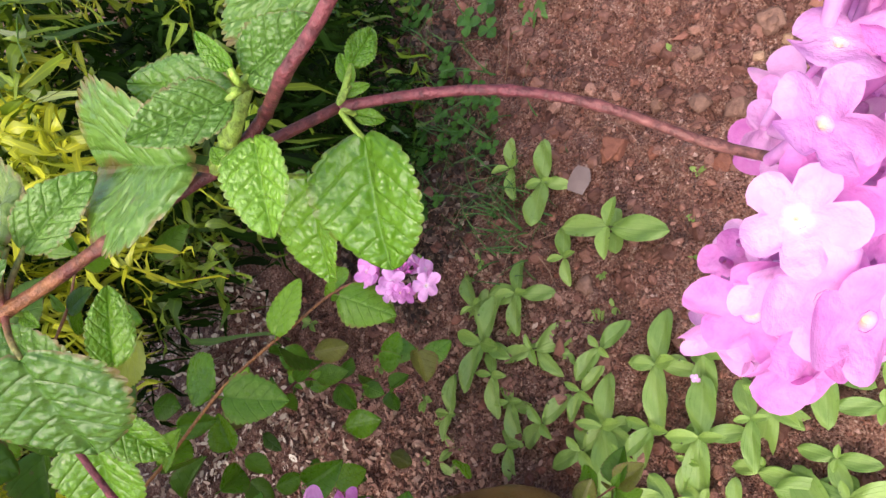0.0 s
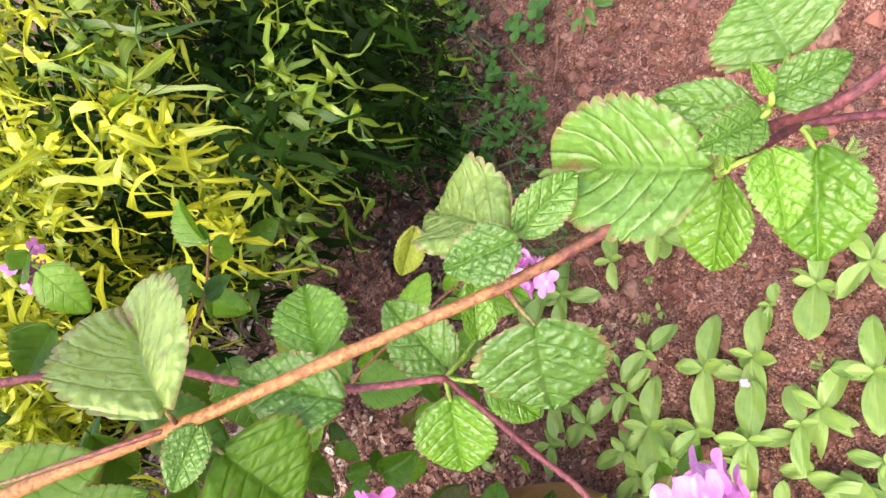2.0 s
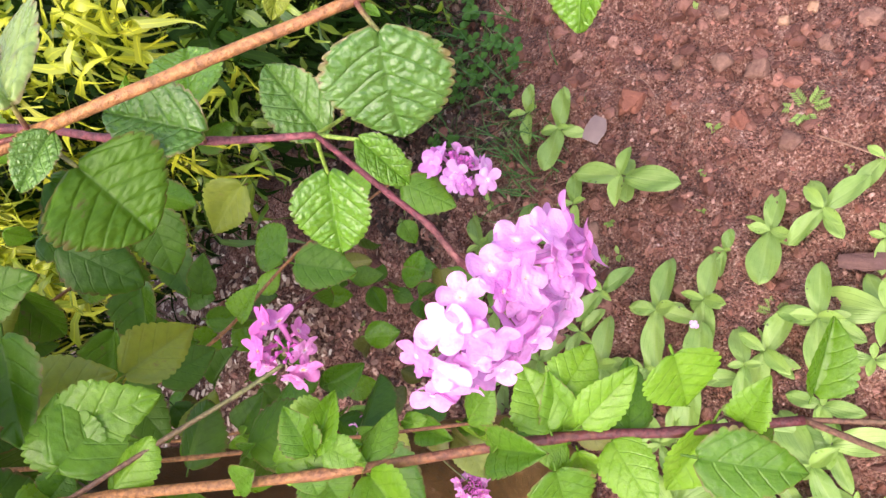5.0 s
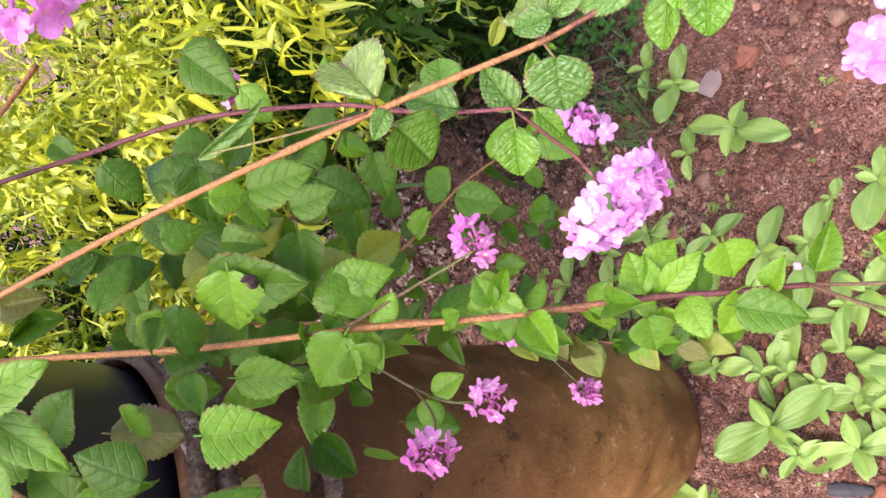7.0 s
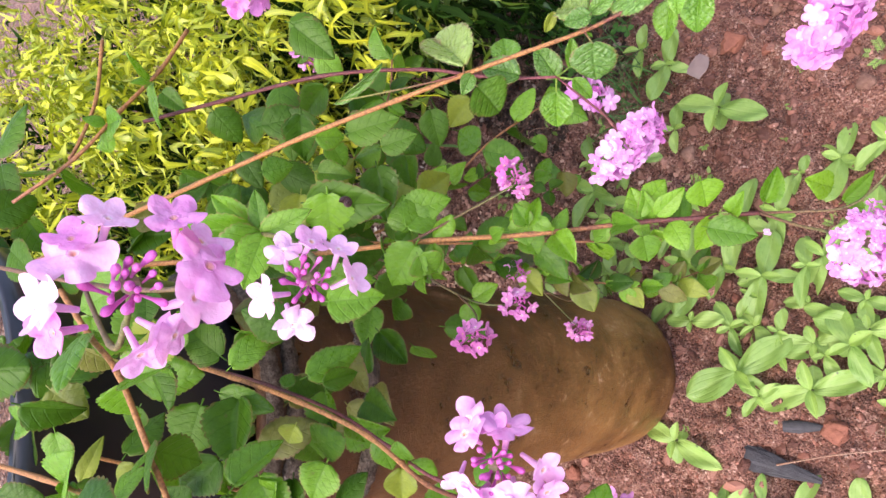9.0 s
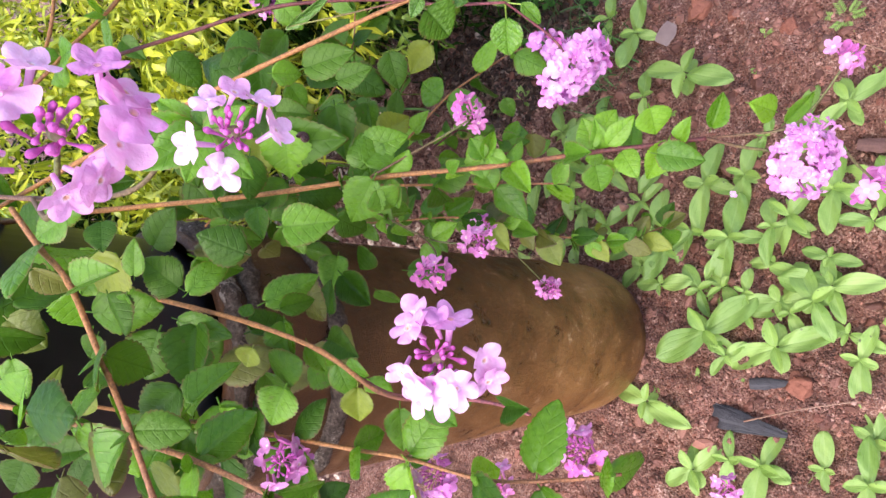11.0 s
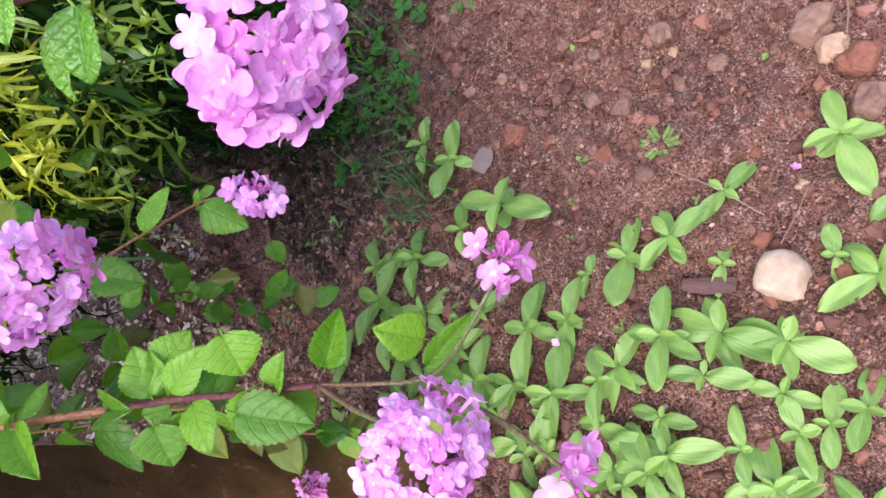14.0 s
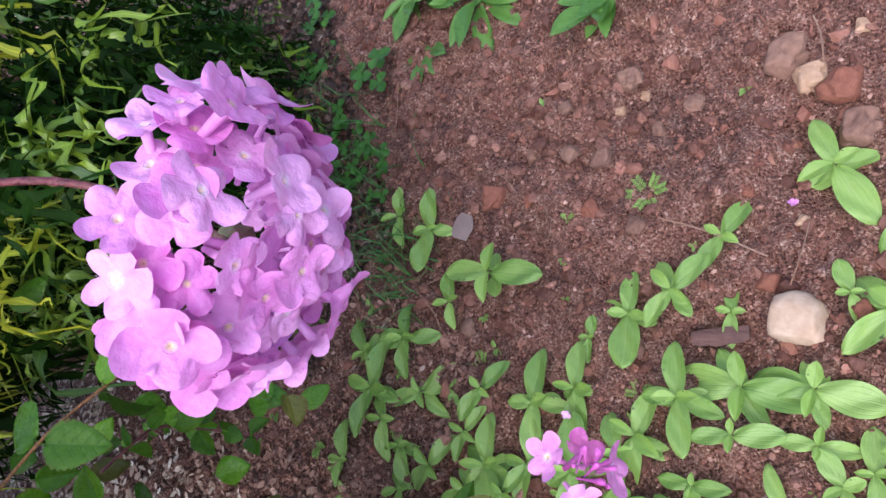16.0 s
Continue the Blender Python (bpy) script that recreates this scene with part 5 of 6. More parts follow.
leaf((-0.1746, 0.1219, 0.6344), (-0.1958, 0.1139, 0.6218), 0.0161, (0.31, -0.60, 0.74), 0, 'green')
leaf((-0.1608, 0.1191, 0.6725), (-0.1758, 0.1129, 0.6655), 0.0134, (0.31, -0.60, 0.74), 1, 'yellow')
leaf((-0.1798, 0.1823, 0.6912), (-0.1754, 0.1876, 0.6882), 0.0072, (0.31, -0.60, 0.74), 2, 'green')
leaf((-0.1730, 0.1524, 0.7033), (-0.1832, 0.1509, 0.7023), 0.0108, (0.31, -0.60, 0.74), 1, 'yellow')
leaf((-0.1859, 0.1667, 0.6743), (-0.1907, 0.1570, 0.6737), 0.0119, (0.31, -0.60, 0.74), 0, 'shaded')
leaf((-0.1881, 0.1838, 0.7189), (-0.1793, 0.1662, 0.7063), 0.0121, (0.31, -0.60, 0.74), 2, 'green')
leaf((-0.2294, 0.2213, 0.7667), (-0.2313, 0.2073, 0.7534), 0.0227, (0.31, -0.60, 0.74), 0, 'yellow')
leaf((-0.2305, 0.1978, 0.7683), (-0.2443, 0.1887, 0.7599), 0.0133, (0.31, -0.60, 0.74), 0, 'green')
leaf((-0.2117, 0.1960, 0.7414), (-0.2243, 0.1943, 0.7399), 0.0122, (0.31, -0.60, 0.74), 0, 'shaded')
leaf((-0.2075, 0.2464, 0.7536), (-0.2280, 0.2462, 0.7457), 0.0167, (0.31, -0.60, 0.74), 0, 'green')
leaf((-0.1708, 0.2207, 0.7512), (-0.1765, 0.2084, 0.7517), 0.0151, (0.31, -0.60, 0.74), 0, 'shaded')
leaf((-0.1741, 0.2233, 0.7642), (-0.1912, 0.2295, 0.7696), 0.0150, (0.31, -0.60, 0.74), 0, 'green')
leaf((-0.1534, 0.2152, 0.7015), (-0.1732, 0.2200, 0.6974), 0.0150, (0.31, -0.60, 0.74), 2, 'shaded')
leaf((-0.2393, 0.1662, 0.7151), (-0.2369, 0.1733, 0.7253), 0.0159, (0.31, -0.60, 0.74), 0, 'shaded')
leaf((-0.2648, 0.1844, 0.7216), (-0.2762, 0.1825, 0.7248), 0.0112, (0.31, -0.60, 0.74), 2, 'green')
leaf((-0.2870, 0.2047, 0.7487), (-0.2853, 0.2127, 0.7410), 0.0131, (0.31, -0.60, 0.74), 3, 'green')
# leaves left of the pot, most in the green with shade painted in
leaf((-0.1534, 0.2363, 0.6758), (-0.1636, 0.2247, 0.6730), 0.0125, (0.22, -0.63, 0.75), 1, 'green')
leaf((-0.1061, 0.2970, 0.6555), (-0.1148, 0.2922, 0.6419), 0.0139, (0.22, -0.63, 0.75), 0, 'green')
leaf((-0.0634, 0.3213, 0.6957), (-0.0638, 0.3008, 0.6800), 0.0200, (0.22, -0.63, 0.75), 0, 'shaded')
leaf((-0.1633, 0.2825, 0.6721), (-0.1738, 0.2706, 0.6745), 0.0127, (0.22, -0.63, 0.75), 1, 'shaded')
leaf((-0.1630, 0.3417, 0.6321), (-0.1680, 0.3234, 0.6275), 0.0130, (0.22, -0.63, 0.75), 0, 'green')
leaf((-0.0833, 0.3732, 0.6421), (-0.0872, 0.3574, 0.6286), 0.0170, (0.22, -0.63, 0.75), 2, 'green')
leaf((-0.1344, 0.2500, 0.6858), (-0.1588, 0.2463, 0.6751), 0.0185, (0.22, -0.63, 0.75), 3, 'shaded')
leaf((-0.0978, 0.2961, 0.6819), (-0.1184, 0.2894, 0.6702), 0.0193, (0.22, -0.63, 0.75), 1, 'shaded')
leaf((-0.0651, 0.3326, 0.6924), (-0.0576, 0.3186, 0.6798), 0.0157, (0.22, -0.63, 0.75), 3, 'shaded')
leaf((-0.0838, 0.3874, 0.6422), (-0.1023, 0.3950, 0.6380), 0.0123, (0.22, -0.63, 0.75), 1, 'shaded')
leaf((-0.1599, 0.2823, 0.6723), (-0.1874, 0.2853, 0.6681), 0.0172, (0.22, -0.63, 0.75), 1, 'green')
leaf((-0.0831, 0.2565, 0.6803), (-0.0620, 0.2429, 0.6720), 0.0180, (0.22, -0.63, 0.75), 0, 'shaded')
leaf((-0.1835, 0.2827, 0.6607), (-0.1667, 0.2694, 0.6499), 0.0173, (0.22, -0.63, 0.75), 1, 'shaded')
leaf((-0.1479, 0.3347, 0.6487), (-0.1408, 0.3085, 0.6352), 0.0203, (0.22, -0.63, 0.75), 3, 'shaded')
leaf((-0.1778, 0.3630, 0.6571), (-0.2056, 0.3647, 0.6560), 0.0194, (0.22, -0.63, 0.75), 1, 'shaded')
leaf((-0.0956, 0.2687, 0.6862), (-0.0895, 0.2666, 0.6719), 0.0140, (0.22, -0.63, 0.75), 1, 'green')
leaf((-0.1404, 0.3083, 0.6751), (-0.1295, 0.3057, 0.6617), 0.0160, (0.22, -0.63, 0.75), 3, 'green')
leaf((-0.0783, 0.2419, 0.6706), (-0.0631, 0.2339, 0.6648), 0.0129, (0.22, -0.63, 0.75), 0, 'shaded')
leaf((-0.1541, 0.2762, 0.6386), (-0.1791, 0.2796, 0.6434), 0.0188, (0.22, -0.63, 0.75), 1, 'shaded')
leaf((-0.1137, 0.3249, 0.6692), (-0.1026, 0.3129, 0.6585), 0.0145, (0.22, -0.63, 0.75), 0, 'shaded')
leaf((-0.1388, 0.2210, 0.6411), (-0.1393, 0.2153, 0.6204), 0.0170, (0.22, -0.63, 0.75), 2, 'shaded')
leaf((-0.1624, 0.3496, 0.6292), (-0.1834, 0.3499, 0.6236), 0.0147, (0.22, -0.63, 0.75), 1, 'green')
# leaves behind the upper branches, most in the shade-darkened green
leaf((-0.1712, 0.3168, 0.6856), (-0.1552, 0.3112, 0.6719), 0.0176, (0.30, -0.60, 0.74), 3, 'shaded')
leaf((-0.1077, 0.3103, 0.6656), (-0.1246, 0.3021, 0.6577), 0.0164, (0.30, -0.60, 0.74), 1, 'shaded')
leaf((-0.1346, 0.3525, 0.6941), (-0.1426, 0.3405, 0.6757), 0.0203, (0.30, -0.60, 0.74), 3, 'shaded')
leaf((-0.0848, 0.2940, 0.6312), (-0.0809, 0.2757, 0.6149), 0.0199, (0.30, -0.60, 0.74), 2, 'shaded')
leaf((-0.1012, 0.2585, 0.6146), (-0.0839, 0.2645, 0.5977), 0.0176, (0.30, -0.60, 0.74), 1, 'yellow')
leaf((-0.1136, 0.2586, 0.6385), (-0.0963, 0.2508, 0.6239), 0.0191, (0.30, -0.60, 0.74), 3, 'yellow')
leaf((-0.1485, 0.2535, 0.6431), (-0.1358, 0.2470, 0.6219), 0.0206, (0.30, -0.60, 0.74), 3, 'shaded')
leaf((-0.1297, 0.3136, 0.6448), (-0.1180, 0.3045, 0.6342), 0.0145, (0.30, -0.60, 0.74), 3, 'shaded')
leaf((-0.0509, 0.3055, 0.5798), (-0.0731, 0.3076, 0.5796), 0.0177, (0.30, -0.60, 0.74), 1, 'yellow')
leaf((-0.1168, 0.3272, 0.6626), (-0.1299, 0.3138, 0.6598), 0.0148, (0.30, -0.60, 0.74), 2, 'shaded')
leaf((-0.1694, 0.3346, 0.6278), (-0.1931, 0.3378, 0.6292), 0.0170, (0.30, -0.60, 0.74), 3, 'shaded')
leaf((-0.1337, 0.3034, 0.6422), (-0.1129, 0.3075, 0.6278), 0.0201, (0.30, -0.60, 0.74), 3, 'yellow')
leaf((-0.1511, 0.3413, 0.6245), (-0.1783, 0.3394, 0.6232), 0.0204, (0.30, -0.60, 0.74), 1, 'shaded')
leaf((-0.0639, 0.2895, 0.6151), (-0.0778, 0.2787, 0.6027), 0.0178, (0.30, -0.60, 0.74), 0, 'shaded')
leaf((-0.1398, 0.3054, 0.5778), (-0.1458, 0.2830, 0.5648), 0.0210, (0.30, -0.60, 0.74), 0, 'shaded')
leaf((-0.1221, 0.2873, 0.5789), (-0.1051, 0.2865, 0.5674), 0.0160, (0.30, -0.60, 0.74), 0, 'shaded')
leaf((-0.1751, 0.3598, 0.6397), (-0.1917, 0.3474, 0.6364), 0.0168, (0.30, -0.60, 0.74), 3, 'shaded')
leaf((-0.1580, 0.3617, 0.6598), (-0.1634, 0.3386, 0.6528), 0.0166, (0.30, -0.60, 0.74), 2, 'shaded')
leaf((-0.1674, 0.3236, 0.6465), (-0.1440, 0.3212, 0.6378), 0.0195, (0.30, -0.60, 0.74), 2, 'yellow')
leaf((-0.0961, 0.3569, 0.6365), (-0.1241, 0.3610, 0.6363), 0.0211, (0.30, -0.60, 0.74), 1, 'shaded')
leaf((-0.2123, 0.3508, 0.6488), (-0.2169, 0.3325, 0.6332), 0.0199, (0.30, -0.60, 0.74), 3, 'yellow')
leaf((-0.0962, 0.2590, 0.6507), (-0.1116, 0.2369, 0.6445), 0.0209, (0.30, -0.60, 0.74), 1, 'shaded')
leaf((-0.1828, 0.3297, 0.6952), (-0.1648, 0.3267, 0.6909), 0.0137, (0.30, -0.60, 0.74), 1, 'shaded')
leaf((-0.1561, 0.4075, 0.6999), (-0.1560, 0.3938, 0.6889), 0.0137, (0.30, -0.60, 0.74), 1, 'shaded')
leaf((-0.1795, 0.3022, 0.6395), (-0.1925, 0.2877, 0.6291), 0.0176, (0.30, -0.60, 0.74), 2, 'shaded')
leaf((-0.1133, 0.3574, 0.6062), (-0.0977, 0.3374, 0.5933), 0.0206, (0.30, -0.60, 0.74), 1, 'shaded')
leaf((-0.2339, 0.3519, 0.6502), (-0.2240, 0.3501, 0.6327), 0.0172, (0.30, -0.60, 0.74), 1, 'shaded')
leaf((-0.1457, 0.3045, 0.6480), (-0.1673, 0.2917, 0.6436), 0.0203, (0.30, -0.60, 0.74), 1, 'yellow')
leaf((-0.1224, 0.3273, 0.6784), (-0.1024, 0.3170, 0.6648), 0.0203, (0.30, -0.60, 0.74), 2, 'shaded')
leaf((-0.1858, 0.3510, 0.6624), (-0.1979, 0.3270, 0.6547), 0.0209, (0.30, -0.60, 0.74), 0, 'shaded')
stem([(-0.1402, 0.3966, 0.4350), (-0.1200, 0.4049, 0.4144), (-0.1168, 0.4132, 0.3952), (-0.1118, 0.4041, 0.3625), (-0.1042, 0.3889, 0.3376)], 0.0010, 0.0006, M_STEM_PURPLE, sides=9)
sprigs([(-0.1402, 0.3966, 0.4350), (-0.1200, 0.4049, 0.4144), (-0.1168, 0.4132, 0.3952), (-0.1118, 0.4041, 0.3625), (-0.1042, 0.3889, 0.3376)], **{'start': 0.1, 'every': 0.016, 'size': 0.017, 'seed': 41, 'kinds': ('shaded',)})
# flower heads: centre, radius, open florets, roundness, hue
flower_head((0.0689, 0.1236, 0.6392), 0.0222, 100, 1.00, 'violet', (0.24, -0.88, -0.41), 1.95, 0.62)
flower_head((-0.0078, 0.1550, 0.6379), 0.0190, 58, 1.00, 'violet', (-0.05, -0.97, -0.24), 1.75, 0.48)
flower_head((0.0157, 0.0768, 0.5860), 0.0168, 78, 1.00, 'violet', (0.28, -0.84, 0.46), 1.90, 0.80)
flower_head((0.0582, 0.0944, 0.5769), 0.0080, 5, 0.25, 'rose', (0.88, -0.27, 0.39), 2.10, 0.90)
flower_head((0.0250, 0.0610, 0.5500), 0.0092, 6, 0.30, 'rose', (0.02, -0.91, -0.41), 2.10, 0.90)
flower_head((-0.0578, 0.2120, 0.6134), 0.0085, 9, 0.30, 'rose', (0.18, -0.64, 0.75), 1.75, 0.90)
flower_head((-0.1945, 0.3090, 0.2837), 0.0110, 13, 0.50, 'rose', (0.28, -0.46, 0.84), 1.75, 0.90)
flower_head((-0.1335, 0.1789, 0.6024), 0.0090, 8, 0.40, 'rose', (0.38, -0.53, 0.76), 1.75, 0.90)
flower_head((-0.1141, 0.1900, 0.5746), 0.0090, 8, 0.30, 'rose', (0.31, -0.53, 0.79), 1.75, 0.90)
flower_head((-0.0106, 0.3272, 0.4616), 0.0165, 18, 0.80, 'violet', (0.79, -0.07, 0.61), 1.75, 0.80)
flower_head((-0.0917, 0.3918, 0.6353), 0.0100, 5, 0.20, 'rose', (0.20, -0.83, 0.51), 1.75, 0.90)
flower_head((-0.0983, 0.0684, 0.7142), 0.0180, 11, 0.70, 'pale', (0.45, -0.46, 0.76), 1.30, 0.70)
flower_head((-0.0526, 0.0756, 0.8099), 0.0115, 6, 0.60, 'pale', (0.43, -0.70, 0.57), 1.30, 0.70)
flower_head((-0.0690, 0.0867, 0.8352), 0.0165, 12, 0.80, 'pale', (0.53, -0.75, 0.39), 1.30, 0.70)
flower_head((-0.0345, 0.2305, 0.7747), 0.0125, 15, 0.90, 'violet', (0.16, -0.90, 0.41), 1.75, 0.90)
flower_head((-0.1830, 0.0898, 0.6294), 0.0115, 11, 0.70, 'violet', (0.56, -0.33, 0.76), 1.75, 0.90)
flower_head((-0.2153, 0.1274, 0.6735), 0.0125, 9, 0.40, 'rose', (0.65, -0.44, 0.63), 1.75, 0.90)
flower_head((-0.1666, 0.0892, 0.5272), 0.0135, 8, 0.30, 'rose', (0.42, -0.27, 0.87), 1.75, 0.90)
flower_head((-0.1763, 0.0779, 0.6033), 0.0100, 7, 0.20, 'rose', (0.52, -0.29, 0.81), 1.75, 0.90)
flower_head((-0.1447, 0.0395, 0.4504), 0.0090, 5, 0.20, 'rose', (0.33, -0.14, 0.93), 1.75, 0.90)
flower_head((-0.1539, 0.3065, 0.4277), 0.0090, 5, 0.30, 'rose', (0.28, -0.56, 0.78), 1.75, 0.90)


# leafy mass over the mouth of the black pot and down its side
def leafy_mass(count, seed, low, high, sizes, kinds):
    rng = random.Random(seed)
    for _ in range(count):
        p = Vector([rng.uniform(a, c) for a, c in zip(low, high)])
        q = p - LEAN_POT.translation
        if (Vector((q.x + 0.12 * p.z, q.y + 0.067 * p.z))).length < 0.125 and p.z < 0.735:
            continue
        d = Vector((rng.uniform(-0.6, 1), rng.uniform(-1, 0.4), rng.uniform(-0.9, 0.25))).normalized()
        ln = rng.uniform(*sizes)
        leaf(p, p + d * ln, ln * rng.uniform(0.7, 0.85), (rng.uniform(-0.3, 0.5), rng.uniform(-0.9, 0.0), 1), rng.randrange(6), rng.choice(kinds))


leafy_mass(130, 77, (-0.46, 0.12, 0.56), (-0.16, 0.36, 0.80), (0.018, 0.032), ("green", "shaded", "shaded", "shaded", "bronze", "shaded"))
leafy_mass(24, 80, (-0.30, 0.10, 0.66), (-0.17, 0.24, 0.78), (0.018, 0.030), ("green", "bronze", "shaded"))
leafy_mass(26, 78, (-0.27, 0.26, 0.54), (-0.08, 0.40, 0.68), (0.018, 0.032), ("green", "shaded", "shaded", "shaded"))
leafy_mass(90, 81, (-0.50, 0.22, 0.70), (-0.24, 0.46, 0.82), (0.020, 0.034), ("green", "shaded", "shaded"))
leafy_mass(60, 79, (-0.30, 0.40, 0.20), (-0.08, 0.55, 0.55), (0.018, 0.030), ("green", "young", "bronze", "green", "shaded"))


# ---- golden croton bush ----
def ribbon(rng, wide=0.096, twist=2.5, droop=0.5, n=20, wavy=0.4):
    """A narrow twisted leaf along +y that droops to -z; returns vertices and quads."""
    u = np.linspace(0, 1, n)
    ph, tw = rng.uniform(0, 6.28), twist * rng.uniform(0.4, 1.3)
    w = wide * 0.5 * np.sin(np.pi * np.clip(u, 0.02, 0.985) ** 0.8) ** 0.6 * (1 + wavy * np.sin(u * 26 + ph) + 0.22 * rng.normal(size=n)).clip(0.3)
    ang = tw * u * 2.2 + ph
    cx = 0.20 * np.sin(u * 9.5 + ph) * u ** 0.8 + 0.11 * np.sin(u * 17 + 2.3 * ph) * u ** 0.5
    cy = u - 0.25 * droop * u * u
    cz = 0.25 * u - droop * u * u + 0.14 * np.sin(11 * u + ph)
    c = np.stack([cx, cy, cz], 1)
    side = np.stack([np.cos(ang), 0 * ang, np.sin(ang)], 1)
    ruffle = (wide * 0.35 * np.sin(u * 24 + 2 * ph))[:, None] * np.stack([-np.sin(ang), 0 * ang, np.cos(ang)], 1)
    fold = np.stack([-np.sin(ang), 0 * ang, np.cos(ang)], 1) * (wide * 0.12)
    v = np.stack([c - side * w[:, None], c + fold * (w / w.max())[:, None], c + side * w[:, None] + ruffle], 1).reshape(-1, 3)
    f = [[i * 3 + j, i * 3 + j + 1, i * 3 + j + 4, i * 3 + j + 3] for i in range(n - 1) for j in range(2)]
    uv = np.stack([np.repeat(u, 3), np.tile([0, 0.5, 1], n)], 1)
    return v, np.array(f), uv


nrng = np.random.default_rng(5)
RIBBONS = {}
for key, mat in (("gold", M_GOLD), ("lime", M_LIME), ("deep", M_DEEP_SHADE)):
    RIBBONS[key] = []
    for k in range(7):
        v, f, uv = ribbon(nrng, twist=nrng.uniform(1.0, 5.5), droop=nrng.uniform(0.5, 1.8))
        RIBBONS[key].append(mesh_of("leaf", v, f.tolist(), mat, uv))
croton = thing("croton_bush", "golden-green croton bush with narrow twisted drooping leaves, behind the pot", "shrub")


def bush_top(x, y):
    return 0.62 - 0.55 * max(x + 0.02, 0) ** 0.8 + 0.10 * noise.noise(Vector((x * 6, y * 6, 1))) - 0.7 * max(0.68 - y, 0) + 0.55 * max(-0.5 - x, 0)


def bush_floor(x, y):
    return 0.37 - 0.62 * (y - 0.6) + 0.55 * max(x, 0) + 0.07 * min(max((-0.12 - x) / 0.12, 0), 1)


def rosettes(count, seed):
    """Shoot tips over the bush: place, hue and the leaves that spray out from each and hang over."""
    rng = np.random.default_rng(seed)
    made = 0
    while made < count:
        x, y = rng.uniform(-1.30, 0.085), 0.53 + 0.95 * rng.random() ** 1.5
        top, low = bush_top(x, y), bush_floor(x, y)
        if top < low + 0.02:
            continue
        made += 1
        z = top - (top - low) * rng.random() ** 1.6
        # Gold high up, near-black low down: the shade is set through leaf colour.
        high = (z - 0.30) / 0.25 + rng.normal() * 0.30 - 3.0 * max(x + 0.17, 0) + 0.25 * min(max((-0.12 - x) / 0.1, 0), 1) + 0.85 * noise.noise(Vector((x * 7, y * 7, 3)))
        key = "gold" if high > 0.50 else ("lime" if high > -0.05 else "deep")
        out = []
        for k in range(int(rng.integers(12, 18))):
            a = rng.uniform(0, 6.28)
            d = Vector((0.75 * math.cos(a), 0.75 * math.sin(a) - 0.45, rng.uniform(-0.2, 0.8)))
            p = Vector((x, y, z)) + Vector(rng.normal(size=3) * 0.007)
            out.append((p, d, rng.uniform(0.038, 0.072)))
        yield key, out


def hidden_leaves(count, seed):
    """Leaves deep inside the bush, near-black: the shade there is in their colour."""
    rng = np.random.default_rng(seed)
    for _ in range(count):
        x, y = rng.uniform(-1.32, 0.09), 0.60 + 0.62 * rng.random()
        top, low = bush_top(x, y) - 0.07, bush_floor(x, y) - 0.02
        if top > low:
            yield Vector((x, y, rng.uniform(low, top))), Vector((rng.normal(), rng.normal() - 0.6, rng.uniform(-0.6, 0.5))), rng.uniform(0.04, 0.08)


loose = {"gold": [], "lime": [], "deep": []}
single = 0
for key, sprays in rosettes(700, 21):
    for p, d, ln in sprays:
        if single < 295 and p.y < 0.66 and nrng.random() < 0.35:
            single += 1
            part_of("leaf", RIBBONS[key][nrng.integers(7)], croton, turn_to(p, d, (0, 0, 1)) @ Matrix.Diagonal((ln, ln, ln, 1)))
        else:
            loose[key].append((p, d, ln))
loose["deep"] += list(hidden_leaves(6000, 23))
# Foot of the bush: mostly near-black leaves, shade painted into them.
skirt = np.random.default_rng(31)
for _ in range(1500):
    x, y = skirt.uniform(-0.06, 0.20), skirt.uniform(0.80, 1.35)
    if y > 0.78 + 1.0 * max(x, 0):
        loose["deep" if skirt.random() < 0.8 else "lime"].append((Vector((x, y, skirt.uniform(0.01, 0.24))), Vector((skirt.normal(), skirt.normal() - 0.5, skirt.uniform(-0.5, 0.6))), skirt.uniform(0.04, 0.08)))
for key, mat in (("gold", M_GOLD), ("lime", M_LIME), ("deep", M_DEEP_SHADE)):
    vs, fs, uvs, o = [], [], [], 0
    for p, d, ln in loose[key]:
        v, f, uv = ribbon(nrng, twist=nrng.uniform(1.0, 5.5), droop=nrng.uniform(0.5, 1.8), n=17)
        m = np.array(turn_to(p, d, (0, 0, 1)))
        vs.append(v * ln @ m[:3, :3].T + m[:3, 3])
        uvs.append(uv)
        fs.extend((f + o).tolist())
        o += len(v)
    ob = part_of("foliage", mesh_of("foliage", np.concatenate(vs), fs, mat, np.concatenate(uvs)), croton, None, {"gold": "golden yellow foliage", "lime": "lime green foliage", "deep": "near-black green foliage with the shade put into its colour"}[key])
    ob["kind"] = "stuff"
for k in range(40):
    x, y = nrng.uniform(-0.6, 0.05), nrng.uniform(0.7, 1.1)
    h = bush_top(x, y) * 0.8
    part_of("branch", tube("branch", [(x * 0.5 - 0.12, 1.15, 0), (x * 0.7 - 0.08, y * 0.5 + 0.6, h * 0.5), (x, y + 0.12, h)], 0.005, 0.002, M_TWIG, 7, 5), croton)


